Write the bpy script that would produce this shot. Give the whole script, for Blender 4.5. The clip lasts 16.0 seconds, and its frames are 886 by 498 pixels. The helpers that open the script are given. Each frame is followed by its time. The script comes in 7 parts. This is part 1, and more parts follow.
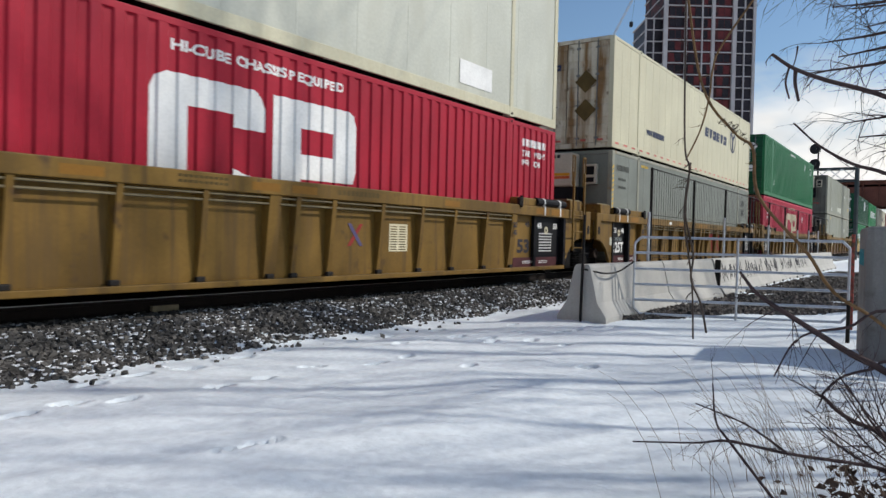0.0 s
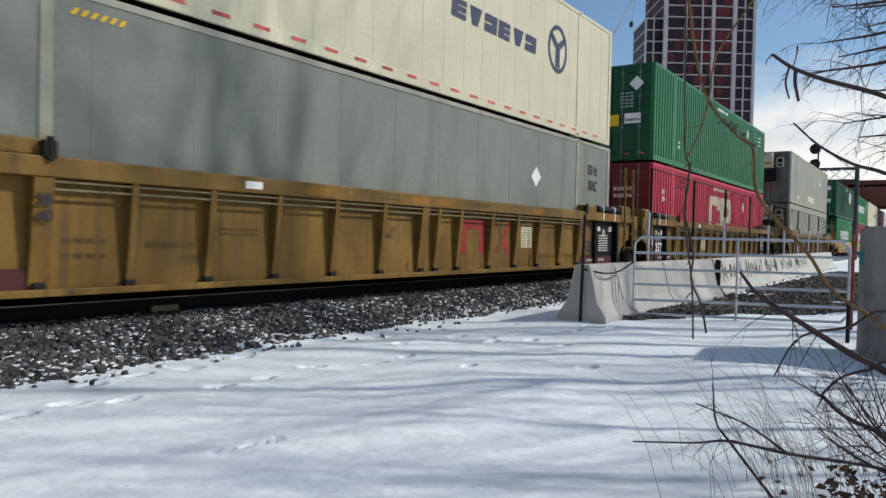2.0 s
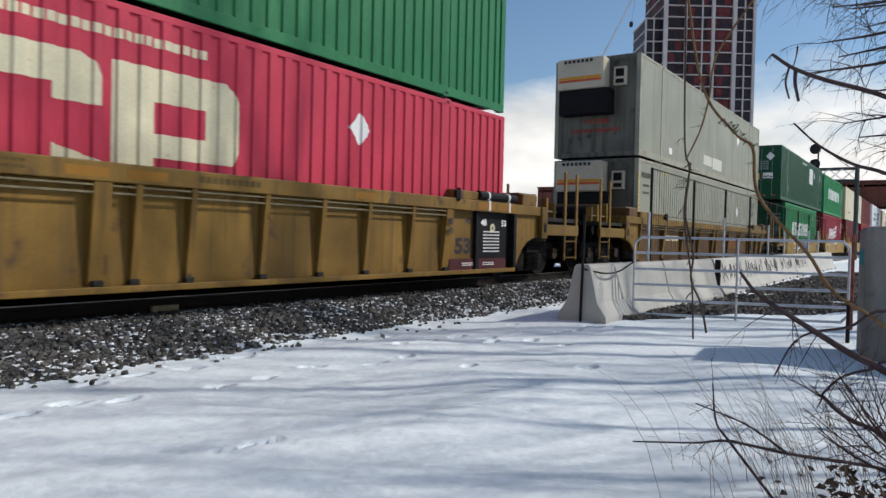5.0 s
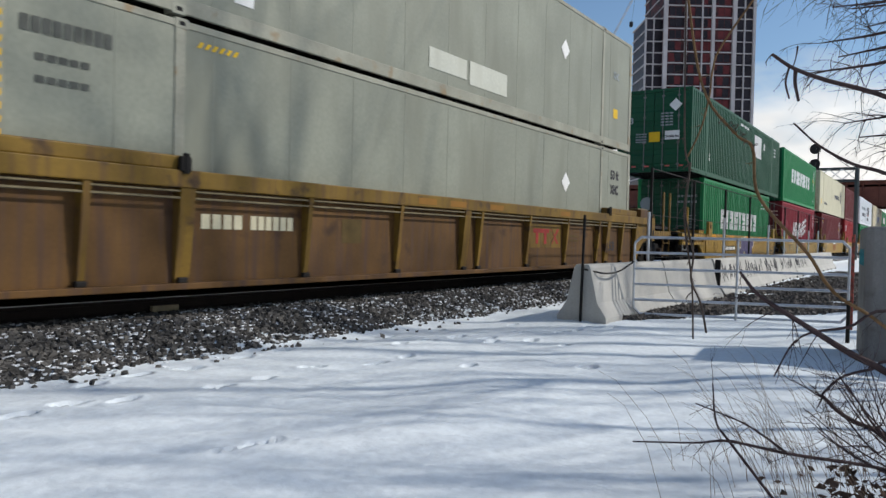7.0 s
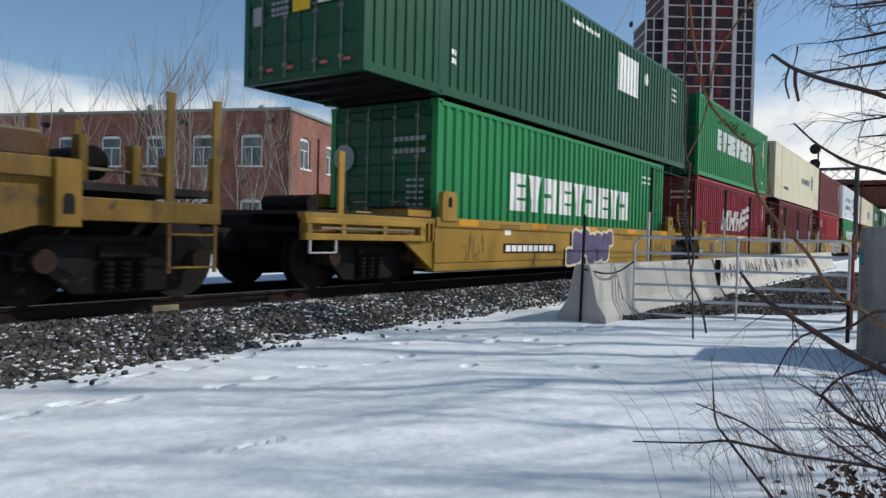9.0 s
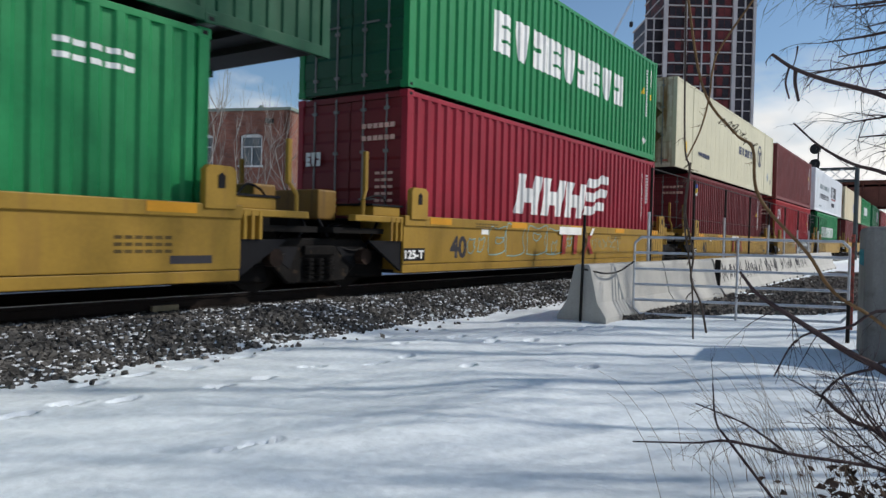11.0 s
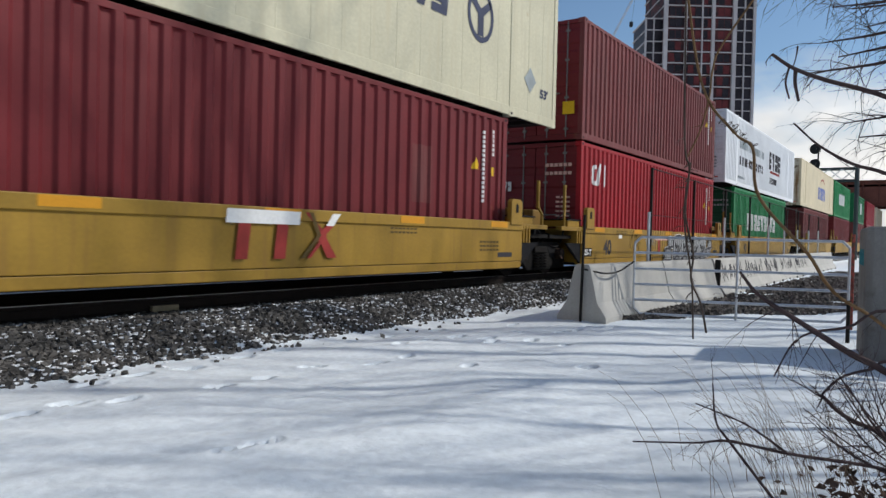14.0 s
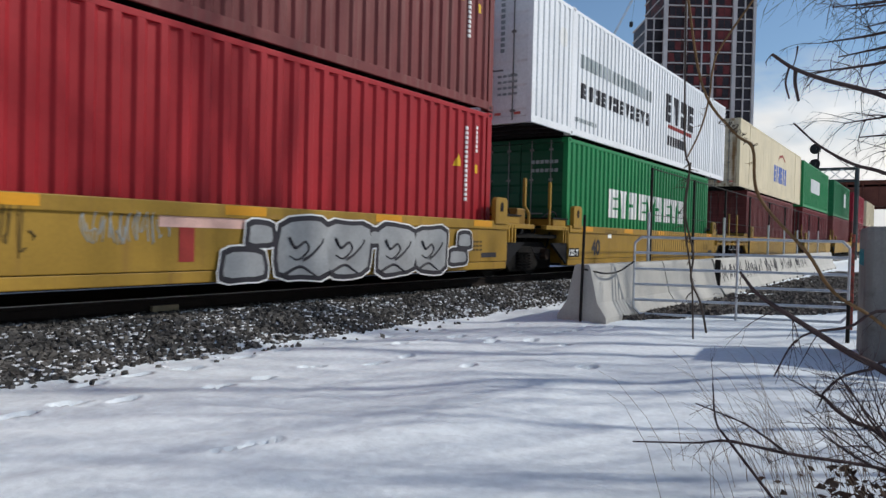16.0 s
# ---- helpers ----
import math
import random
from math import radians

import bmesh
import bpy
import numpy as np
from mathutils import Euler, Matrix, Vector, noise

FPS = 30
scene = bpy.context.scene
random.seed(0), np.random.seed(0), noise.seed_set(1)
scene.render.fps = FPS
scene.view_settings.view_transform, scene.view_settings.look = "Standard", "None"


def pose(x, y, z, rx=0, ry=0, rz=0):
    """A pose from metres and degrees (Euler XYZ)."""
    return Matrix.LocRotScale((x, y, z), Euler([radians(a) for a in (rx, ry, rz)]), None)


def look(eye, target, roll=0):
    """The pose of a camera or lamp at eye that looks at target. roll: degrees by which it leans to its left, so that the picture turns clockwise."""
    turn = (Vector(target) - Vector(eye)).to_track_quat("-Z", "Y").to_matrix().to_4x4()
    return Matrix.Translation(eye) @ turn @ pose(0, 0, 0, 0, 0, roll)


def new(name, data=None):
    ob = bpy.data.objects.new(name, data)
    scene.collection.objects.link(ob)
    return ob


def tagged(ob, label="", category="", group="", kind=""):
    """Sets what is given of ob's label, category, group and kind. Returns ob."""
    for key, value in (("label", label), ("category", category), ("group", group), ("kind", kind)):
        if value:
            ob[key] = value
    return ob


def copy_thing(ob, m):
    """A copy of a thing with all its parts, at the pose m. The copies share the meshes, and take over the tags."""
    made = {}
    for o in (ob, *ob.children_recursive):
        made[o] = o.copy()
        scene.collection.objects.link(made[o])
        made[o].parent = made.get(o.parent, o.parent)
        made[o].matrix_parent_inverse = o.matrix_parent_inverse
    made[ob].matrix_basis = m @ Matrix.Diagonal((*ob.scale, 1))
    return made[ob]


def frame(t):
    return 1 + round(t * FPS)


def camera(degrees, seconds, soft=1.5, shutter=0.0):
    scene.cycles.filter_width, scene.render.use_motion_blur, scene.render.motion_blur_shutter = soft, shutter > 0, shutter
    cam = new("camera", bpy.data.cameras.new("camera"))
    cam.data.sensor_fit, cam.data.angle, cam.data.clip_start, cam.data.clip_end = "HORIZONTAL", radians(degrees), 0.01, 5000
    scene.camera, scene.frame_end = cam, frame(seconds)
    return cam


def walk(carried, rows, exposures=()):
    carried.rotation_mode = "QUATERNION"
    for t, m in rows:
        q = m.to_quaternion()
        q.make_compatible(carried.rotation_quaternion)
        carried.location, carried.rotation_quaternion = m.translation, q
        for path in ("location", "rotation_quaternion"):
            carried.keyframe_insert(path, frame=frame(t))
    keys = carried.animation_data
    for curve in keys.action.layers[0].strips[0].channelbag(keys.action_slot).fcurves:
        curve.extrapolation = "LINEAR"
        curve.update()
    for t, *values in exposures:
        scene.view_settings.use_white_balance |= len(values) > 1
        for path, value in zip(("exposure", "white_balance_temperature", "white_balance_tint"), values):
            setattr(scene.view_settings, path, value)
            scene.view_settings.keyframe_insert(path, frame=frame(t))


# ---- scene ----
# ---------- camera ----------
EYE = (0.0, 0.0, 1.25)
WAY = (0.82643, 0.56277, -0.01758)
cam = camera(62.67, 16.0, soft=1.5, shutter=0.14)
HELD = look(EYE, [a + 10 * b for a, b in zip(EYE, WAY)], 1.351)
walk(cam, [(0, HELD), (16, HELD)], [(0, -0.58, 6900, 9), (6, -0.58, 6880, 9), (16, -0.68, 6780, 9)])

# ---------- world, sun ----------
SUN_AZ, SUN_EL = radians(138), radians(36)
CLOUD_SEED = 3.0
world = bpy.data.worlds.new("sky")
scene.world = world
world.use_nodes = True
wn, wl = world.node_tree.nodes, world.node_tree.links
wn.clear()
w_out, w_bg = wn.new("ShaderNodeOutputWorld"), wn.new("ShaderNodeBackground")
w_sky = wn.new("ShaderNodeTexSky")
w_sky.sky_type, w_sky.sun_disc, w_sky.sun_elevation, w_sky.sun_rotation = "NISHITA", False, SUN_EL, SUN_AZ
w_sky.air_density, w_sky.dust_density, w_sky.ozone_density = 1.0, 0.6, 2.0
w_co = wn.new("ShaderNodeTexCoord")


def w_math(op, a, b=None):
    """A sum of the sky's nodes."""
    k = wn.new("ShaderNodeMath")
    k.operation = op
    for i, v in enumerate((a, b)):
        if isinstance(v, (int, float)):
            k.inputs[i].default_value = v
        elif v is not None:
            wl.new(v, k.inputs[i])
    return k.outputs[0]


def w_noise(scale, detail, src, rough=0.55):
    k = wn.new("ShaderNodeTexNoise")
    k.inputs["Scale"].default_value, k.inputs["Detail"].default_value, k.inputs["Roughness"].default_value = scale, detail, rough
    wl.new(src, k.inputs["Vector"])
    return k.outputs["Fac"]


def w_range(src, a, b, c, d):
    k = wn.new("ShaderNodeMapRange")
    for name, v in (("From Min", a), ("From Max", b), ("To Min", c), ("To Max", d)):
        k.inputs[name].default_value = v
    wl.new(src, k.inputs["Value"])
    return k.outputs["Result"]


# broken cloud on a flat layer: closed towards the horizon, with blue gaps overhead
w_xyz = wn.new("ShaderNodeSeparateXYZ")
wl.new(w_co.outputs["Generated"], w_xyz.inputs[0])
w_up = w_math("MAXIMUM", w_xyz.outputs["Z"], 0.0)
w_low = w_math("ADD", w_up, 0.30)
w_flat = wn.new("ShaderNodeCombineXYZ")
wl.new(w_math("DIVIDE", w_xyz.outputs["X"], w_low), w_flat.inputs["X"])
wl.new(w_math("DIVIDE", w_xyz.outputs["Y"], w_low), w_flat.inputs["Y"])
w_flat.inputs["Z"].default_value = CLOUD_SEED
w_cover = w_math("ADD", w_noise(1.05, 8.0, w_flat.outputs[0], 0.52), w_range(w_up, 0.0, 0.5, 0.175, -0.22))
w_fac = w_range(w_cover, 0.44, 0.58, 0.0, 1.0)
w_grey = wn.new("ShaderNodeValToRGB")
w_grey.color_ramp.elements[0].position, w_grey.color_ramp.elements[1].position = 0.36, 0.62
w_grey.color_ramp.elements[0].color = (16.0, 16.7, 17.8, 1)
w_grey.color_ramp.elements[1].color = (24.0, 24.3, 24.9, 1)
wl.new(w_noise(2.3, 6.0, w_flat.outputs[0]), w_grey.inputs["Fac"])
w_blue = wn.new("ShaderNodeVectorMath")
w_blue.operation = "MULTIPLY"
w_blue.inputs[1].default_value = (2.05, 2.4, 2.7)
wl.new(w_sky.outputs["Color"], w_blue.inputs[0])
w_mix = wn.new("ShaderNodeMix")
w_mix.data_type = "RGBA"
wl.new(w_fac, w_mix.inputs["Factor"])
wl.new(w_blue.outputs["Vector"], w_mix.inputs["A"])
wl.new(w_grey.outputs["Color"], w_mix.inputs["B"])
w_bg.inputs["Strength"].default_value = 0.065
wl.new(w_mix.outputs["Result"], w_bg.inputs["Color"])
wl.new(w_bg.outputs["Background"], w_out.inputs["Surface"])

sun = new("sun", bpy.data.lights.new("sun", "SUN"))
sun.data.energy, sun.data.angle, sun.data.color = 5.4, radians(0.9), (1.0, 0.975, 0.945)
TO_SUN = Vector((math.sin(SUN_AZ) * math.cos(SUN_EL), math.cos(SUN_AZ) * math.cos(SUN_EL), math.sin(SUN_EL)))
sun.matrix_world = look(TO_SUN * 200, (0, 0, 0))


# ---------- materials ----------
def material(name, color, rough=0.6, metal=0.0, vary=0.25, scale=3.0, grain=40.0, bump=0.0, wear=None, wear_at=0.62,
             stretch=(1, 1, 1), streak=None, streak_at=0.55, streak_scale=(9, 9, 0.5), gloss=0.18):
    """A surface with large patches, fine grain, stains or rust of another colour and streaks that run down."""
    m = bpy.data.materials.new(name)
    m.use_nodes = True
    n, l = m.node_tree.nodes, m.node_tree.links
    b = n["Principled BSDF"]
    b.inputs["Roughness"].default_value, b.inputs["Metallic"].default_value = rough, metal
    b.inputs["Specular IOR Level"].default_value = gloss
    co, info, add = n.new("ShaderNodeTexCoord"), n.new("ShaderNodeObjectInfo"), n.new("ShaderNodeVectorMath")
    mul = n.new("ShaderNodeMath")
    mul.operation, mul.inputs[1].default_value = "MULTIPLY", 37.0
    l.new(info.outputs["Random"], mul.inputs[0])
    l.new(co.outputs["Object"], add.inputs[0])
    l.new(mul.outputs[0], add.inputs[1])
    stretchy = n.new("ShaderNodeMapping")
    stretchy.inputs["Scale"].default_value = stretch
    l.new(add.outputs[0], stretchy.inputs["Vector"])

    def spots(sc, detail, low, high, src=stretchy):
        t, r = n.new("ShaderNodeTexNoise"), n.new("ShaderNodeMapRange")
        t.inputs["Scale"].default_value, t.inputs["Detail"].default_value = sc, detail
        r.inputs["From Min"].default_value, r.inputs["From Max"].default_value = low, high
        l.new(src.outputs[0], t.inputs["Vector"])
        l.new(t.outputs["Fac"], r.inputs["Value"])
        return t, r

    def mixed(kind, fac, a, bb):
        x = n.new("ShaderNodeMix")
        x.data_type, x.blend_type = "RGBA", kind
        for sock, v in (("Factor", fac), ("A", a), ("B", bb)):
            if isinstance(v, (int, float)):
                x.inputs[sock].default_value = v
            elif isinstance(v, tuple):
                x.inputs[sock].default_value = (*v, 1)
            else:
                l.new(v, x.inputs[sock])
        return x.outputs["Result"]

    _, big = spots(scale, 5, 0.3, 0.7)
    _, fine = spots(grain, 3, 0.25, 0.75)
    c = mixed("MIX", big.outputs[0], tuple(max(0, v * (1 - vary)) for v in color), tuple(min(1, v * (1 + vary * 0.6)) for v in color))
    c = mixed("MULTIPLY", 0.35, c, mixed("MIX", fine.outputs[0], (0.55, 0.55, 0.55), (1.0, 1.0, 1.0)))
    if streak:
        run = n.new("ShaderNodeMapping")
        run.inputs["Scale"].default_value = streak_scale
        l.new(add.outputs[0], run.inputs["Vector"])
        _, st = spots(1.0, 4, streak_at, streak_at + 0.22, run)
        c = mixed("MIX", st.outputs[0], c, streak)
    if wear:
        _, we = spots(scale * 2.3, 9, wear_at, wear_at + 0.09)
        c = mixed("MIX", we.outputs[0], c, wear)
    l.new(c, b.inputs["Base Color"])
    if bump:
        t, _ = spots(grain * 0.6, 6, 0, 1)
        bp = n.new("ShaderNodeBump")
        bp.inputs["Strength"].default_value, bp.inputs["Distance"].default_value = bump, 0.02
        l.new(t.outputs["Fac"], bp.inputs["Height"])
        l.new(bp.outputs["Normal"], b.inputs["Normal"])
    return m


RUST = (0.16, 0.07, 0.035)
M = {}
M["snow"] = material("snow", (0.765, 0.825, 0.865), 0.75, 0, 0.07, 0.6, 16, 0.55, gloss=0.25)
M["ballast"] = material("ballast", (0.07, 0.068, 0.066), 0.9, 0, 0.6, 6, 30, 0.3)
M["rail"] = material("rail", (0.016, 0.011, 0.009), 0.7, 0.1, 0.3, 4, 60, 0.2)
M["rail_top"] = material("rail_top", (0.45, 0.45, 0.45), 0.3, 1.0, 0.2, 4, 60)
M["joint"] = material("joint_bar", (0.30, 0.25, 0.16), 0.7, 0, 0.3, 9, 60)
M["tie"] = material("tie", (0.04, 0.034, 0.028), 0.9, 0, 0.4, 5, 40, 0.4)
M["yellow"] = material("yellow", (0.190, 0.108, 0.024), 0.55, 0, 0.38, 1.1, 25, 0.06, (0.075, 0.042, 0.02), 0.62, streak=(0.105, 0.062, 0.022), streak_at=0.5)
M["yellow_clean"] = material("yellow_clean", (0.31, 0.185, 0.03), 0.5, 0, 0.24, 1.0, 25, 0.05, (0.27, 0.14, 0.05), 0.70, streak=(0.22, 0.125, 0.028), streak_at=0.55)
M["yellow_rusty"] = material("yellow_rusty", (0.125, 0.064, 0.021), 0.65, 0, 0.4, 0.9, 25, 0.1, (0.055, 0.03, 0.016), 0.6, streak=(0.07, 0.04, 0.03), streak_at=0.48)
M["yellow_trim"] = material("yellow_trim", (0.19, 0.112, 0.02), 0.55, 0, 0.4, 1.3, 25, 0.05, (0.06, 0.035, 0.018), 0.58, streak=(0.10, 0.055, 0.022), streak_at=0.5)
M["orange"] = material("orange", (0.62, 0.28, 0.02), 0.5, 0, 0.1, 2, 40)
M["black"] = material("black_paint", (0.008, 0.008, 0.010), 0.6, 0, 0.3, 3, 30, 0.08, gloss=0.12)
M["maroon"] = material("maroon_primer", (0.075, 0.02, 0.024), 0.65, 0, 0.3, 3, 30)
M["truck"] = material("cast_steel", (0.009, 0.008, 0.0075), 0.8, 0.0, 0.4, 4, 40, 0.2, (0.03, 0.021, 0.014), 0.62, gloss=0.12)
M["wheel"] = material("wheel_steel", (0.014, 0.011, 0.009), 0.65, 0.2, 0.4, 5, 40, 0.1)
M["galv"] = material("galvanised", (0.55, 0.57, 0.60), 0.42, 0.6, 0.2, 8, 50)
M["steel_dark"] = material("dark_steel", (0.017, 0.015, 0.014), 0.65, 0.1, 0.3, 6, 40)
M["white"] = material("white_paint", (0.78, 0.78, 0.76), 0.6, 0, 0.12, 2, 30)
M["worn_ink"] = material("worn_lettering", (0.085, 0.09, 0.08), 0.65, 0, 0.3, 4, 40)
M["ink"] = material("dark_lettering", (0.035, 0.033, 0.04), 0.6, 0, 0.2, 4, 40)
M["red"] = material("container_red", (0.37, 0.011, 0.03), 0.45, 0, 0.14, 0.8, 20, 0.04, RUST, 0.74, streak=(0.31, 0.014, 0.032), streak_at=0.55)
M["bright_red"] = material("container_bright_red", (0.33, 0.014, 0.021), 0.5, 0, 0.14, 0.8, 20, 0.04, RUST, 0.76, streak=(0.27, 0.016, 0.022), streak_at=0.55)
M["pink_red"] = material("container_faded_red", (0.48, 0.036, 0.07), 0.5, 0, 0.14, 0.8, 20, 0.04, RUST, 0.75, streak=(0.40, 0.04, 0.07), streak_at=0.52)
M["crimson"] = material("container_crimson", (0.27, 0.014, 0.030), 0.45, 0, 0.15, 0.8, 20, 0.04, RUST, 0.74, streak=(0.21, 0.018, 0.03), streak_at=0.55)
# also colours the doors of brighter red boxes, darkened for their shaded ends
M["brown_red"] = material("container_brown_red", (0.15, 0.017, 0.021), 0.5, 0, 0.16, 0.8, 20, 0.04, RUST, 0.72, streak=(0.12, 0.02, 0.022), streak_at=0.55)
M["brown"] = material("container_brown", (0.16, 0.036, 0.036), 0.55, 0, 0.2, 0.8, 20, 0.05, (0.30, 0.15, 0.06), 0.72, streak=(0.16, 0.06, 0.055), streak_at=0.5)
M["green"] = material("container_green", (0.014, 0.15, 0.058), 0.42, 0, 0.15, 0.8, 20, 0.04, (0.12, 0.16, 0.08), 0.75, streak=(0.025, 0.16, 0.07), streak_at=0.55)
# doubles as the shaded door colour of the lighter green boxes
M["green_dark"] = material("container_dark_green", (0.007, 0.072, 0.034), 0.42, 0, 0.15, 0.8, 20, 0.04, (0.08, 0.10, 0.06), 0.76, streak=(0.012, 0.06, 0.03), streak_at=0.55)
M["green_bright"] = material("container_bright_green", (0.012, 0.21, 0.07), 0.42, 0, 0.12, 0.8, 20, 0.04, (0.12, 0.16, 0.08), 0.76, streak=(0.018, 0.17, 0.065), streak_at=0.55)
M["grey"] = material("container_grey", (0.190, 0.208, 0.182), 0.5, 0, 0.16, 0.7, 20, 0.04, (0.22, 0.20, 0.17), 0.74, streak=(0.14, 0.15, 0.13), streak_at=0.5, streak_scale=(1.6, 1.6, 0.35))
M["grey_pale"] = material("container_pale_grey", (0.25, 0.262, 0.212), 0.5, 0, 0.14, 0.7, 20, 0.04, (0.28, 0.24, 0.18), 0.74, streak=(0.185, 0.19, 0.15), streak_at=0.5, streak_scale=(1.6, 1.6, 0.35))
# pale grey ends: base darkened to carry their shade, with grime streaks
M["grey_end_shade"] = material("shaded_grimy_grey_end", (0.13, 0.13, 0.112), 0.6, 0, 0.3, 1.0, 20, 0.05, (0.05, 0.045, 0.035), 0.6, streak=(0.06, 0.055, 0.045), streak_at=0.48, streak_scale=(5, 5, 0.4))
M["cream"] = material("container_cream", (0.56, 0.53, 0.385), 0.5, 0, 0.12, 0.7, 20, 0.04, (0.38, 0.26, 0.14), 0.72, streak=(0.48, 0.44, 0.31), streak_at=0.5)
M["offwhite"] = material("container_white", (0.54, 0.55, 0.475), 0.5, 0, 0.12, 0.7, 20, 0.04, (0.42, 0.36, 0.24), 0.72, streak=(0.43, 0.43, 0.36), streak_at=0.5, streak_scale=(2, 2, 0.5))
M["reefer_white"] = material("clean_white", (0.76, 0.78, 0.80), 0.42, 0, 0.08, 0.9, 20, 0.02, (0.5, 0.47, 0.4), 0.78)
M["tan"] = material("container_tan", (0.60, 0.52, 0.36), 0.5, 0, 0.12, 0.8, 20, 0.04, RUST, 0.74)
M["stained"] = material("stained_doors", (0.58, 0.52, 0.40), 0.6, 0, 0.2, 1.2, 20, 0.05, (0.12, 0.08, 0.045), 0.60, streak=(0.20, 0.115, 0.05), streak_at=0.44, streak_scale=(5, 5, 0.4))
M["amber"] = material("amber_plate", (0.25, 0.115, 0.016), 0.5, 0, 0.15, 2, 40)
M["pale_rail"] = material("pale_worn_rail", (0.30, 0.298, 0.24), 0.55, 0, 0.25, 1.5, 25, 0.04, (0.24, 0.18, 0.11), 0.6)
M["pipe"] = material("pipe_steel", (0.20, 0.165, 0.10), 0.5, 0.2, 0.3, 6, 40)
M["chrome"] = material("rod_steel", (0.19, 0.19, 0.185), 0.55, 0.3, 0.2, 8, 40)
# the block's weathered concrete, darkened to hold the shade on its near face
M["concrete_shaded"] = material("shaded_weathered_concrete", (0.24, 0.23, 0.215), 0.9, 0, 0.25, 1.6, 40, 0.3, (0.15, 0.14, 0.125), 0.62, streak=(0.19, 0.175, 0.16), streak_at=0.5)
M["concrete"] = material("concrete", (0.45, 0.44, 0.41), 0.85, 0, 0.16, 1.5, 45, 0.2, (0.34, 0.33, 0.30), 0.66, streak=(0.40, 0.385, 0.355), streak_at=0.52)


# ---------- building helpers ----------
def box(bm, x0, x1, y0, y1, z0, z1, bevel=0.0):
    r = bmesh.ops.create_cube(bm, size=1.0, matrix=Matrix.LocRotScale(((x0 + x1) / 2, (y0 + y1) / 2, (z0 + z1) / 2), None, (abs(x1 - x0), abs(y1 - y0), abs(z1 - z0))))
    if bevel:
        edges = list({e for v in r["verts"] for e in v.link_edges})
        bmesh.ops.bevel(bm, geom=edges, offset=bevel, segments=2, affect="EDGES", profile=0.5)
    return bm


def bar(bm, a, b, r, n=8, r2=None):
    """A round bar from a to b."""
    a, b = Vector(a), Vector(b)
    d = b - a
    m = Matrix.Translation((a + b) / 2) @ d.to_track_quat("Z", "Y").to_matrix().to_4x4()
    bmesh.ops.create_cone(bm, cap_ends=True, segments=n, radius1=r, radius2=r if r2 is None else r2, depth=d.length, matrix=m)
    return bm


def slab(bm, outline, y0, y1, m=None):
    """An outline in x and z, thickened from y0 to y1."""
    near = [bm.verts.new((x, y0, z)) for x, z in outline]
    far = [bm.verts.new((x, y1, z)) for x, z in outline]
    faces = [bm.faces.new(near), bm.faces.new(far[::-1])]
    k = len(outline)
    for i in range(k):
        faces.append(bm.faces.new((near[i], far[i], far[(i + 1) % k], near[(i + 1) % k])))
    bmesh.ops.recalc_face_normals(bm, faces=faces)
    if m is not None:
        bmesh.ops.transform(bm, matrix=m, verts=near + far)
    return bm


def part(name, bm, mat, parent=None, label="", smooth=False):
    me = bpy.data.meshes.new(name)
    bm.normal_update()
    bm.to_mesh(me)
    bm.free()
    me.materials.append(mat)
    if smooth:
        me.polygons.foreach_set("use_smooth", [True] * len(me.polygons))
    ob = new(name, me)
    if parent is not None:
        ob.parent = parent
    return tagged(ob, label)


def shared(name, ob, parent, m=None):
    """A further piece on the mesh of ob."""
    o = new(name, ob.data)
    o.parent = parent
    if m is not None:
        o.matrix_basis = m
    return o


def structure(name, bm, mat, label, category="", smooth=False):
    return tagged(part(name, bm, mat, None, "", smooth), label, category, "", "structure")


def cut_words(bodies):
    """Outlines of all the words that stand on things, as meshes."""
    obs = []
    for body in bodies:
        cu = bpy.data.curves.new("words", "FONT")
        cu.body, cu.size, cu.offset = body, 1.0, 0.038
        obs.append(new("words", cu))
    bpy.context.view_layer.update()
    dg = bpy.context.evaluated_depsgraph_get()
    out = {body: bpy.data.meshes.new_from_object(ob.evaluated_get(dg)) for body, ob in zip(bodies, obs)}
    for ob in obs:
        bpy.data.objects.remove(ob)
    return out


WORDS = cut_words(("HI-CUBE CHASSIS REQUIRED", "HI-CUBE", "CHASSIS REQUIRED", "53 ft", "XHC", "www", "53'", "53", "48", "45", "40", "20", "TARE", "WEIGHT", "(KG)", "5040", "125T", "125-T", "24,000 lbs"))


def lettering(body):
    """A flat bmesh of words in x and z, facing -y."""
    bm = bmesh.new()
    bm.from_mesh(WORDS[body])
    bmesh.ops.transform(bm, matrix=Matrix(((1, 0, 0, 0), (0, 0, 0, 0), (0, 1, 0, 0), (0, 0, 0, 1))), verts=bm.verts)
    return bm


def plates(outlines):
    """Flat shapes in x and z, facing -y."""
    bm = bmesh.new()
    for o in outlines:
        bm.faces.new([bm.verts.new((x, 0, z)) for x, z in o])
    return bm


def rect(x0, z0, x1, z1):
    return [(x0, z0), (x1, z0), (x1, z1), (x0, z1)]


def turned(bm, x, y, z, rz=0):
    bmesh.ops.transform(bm, matrix=pose(x, y, z, 0, 0, rz), verts=bm.verts)
    return bm


def put(name, bm, mat, parent, label, x, y, z, rz=0):
    return part(name, turned(bm, x, y, z, rz), mat, parent, label)


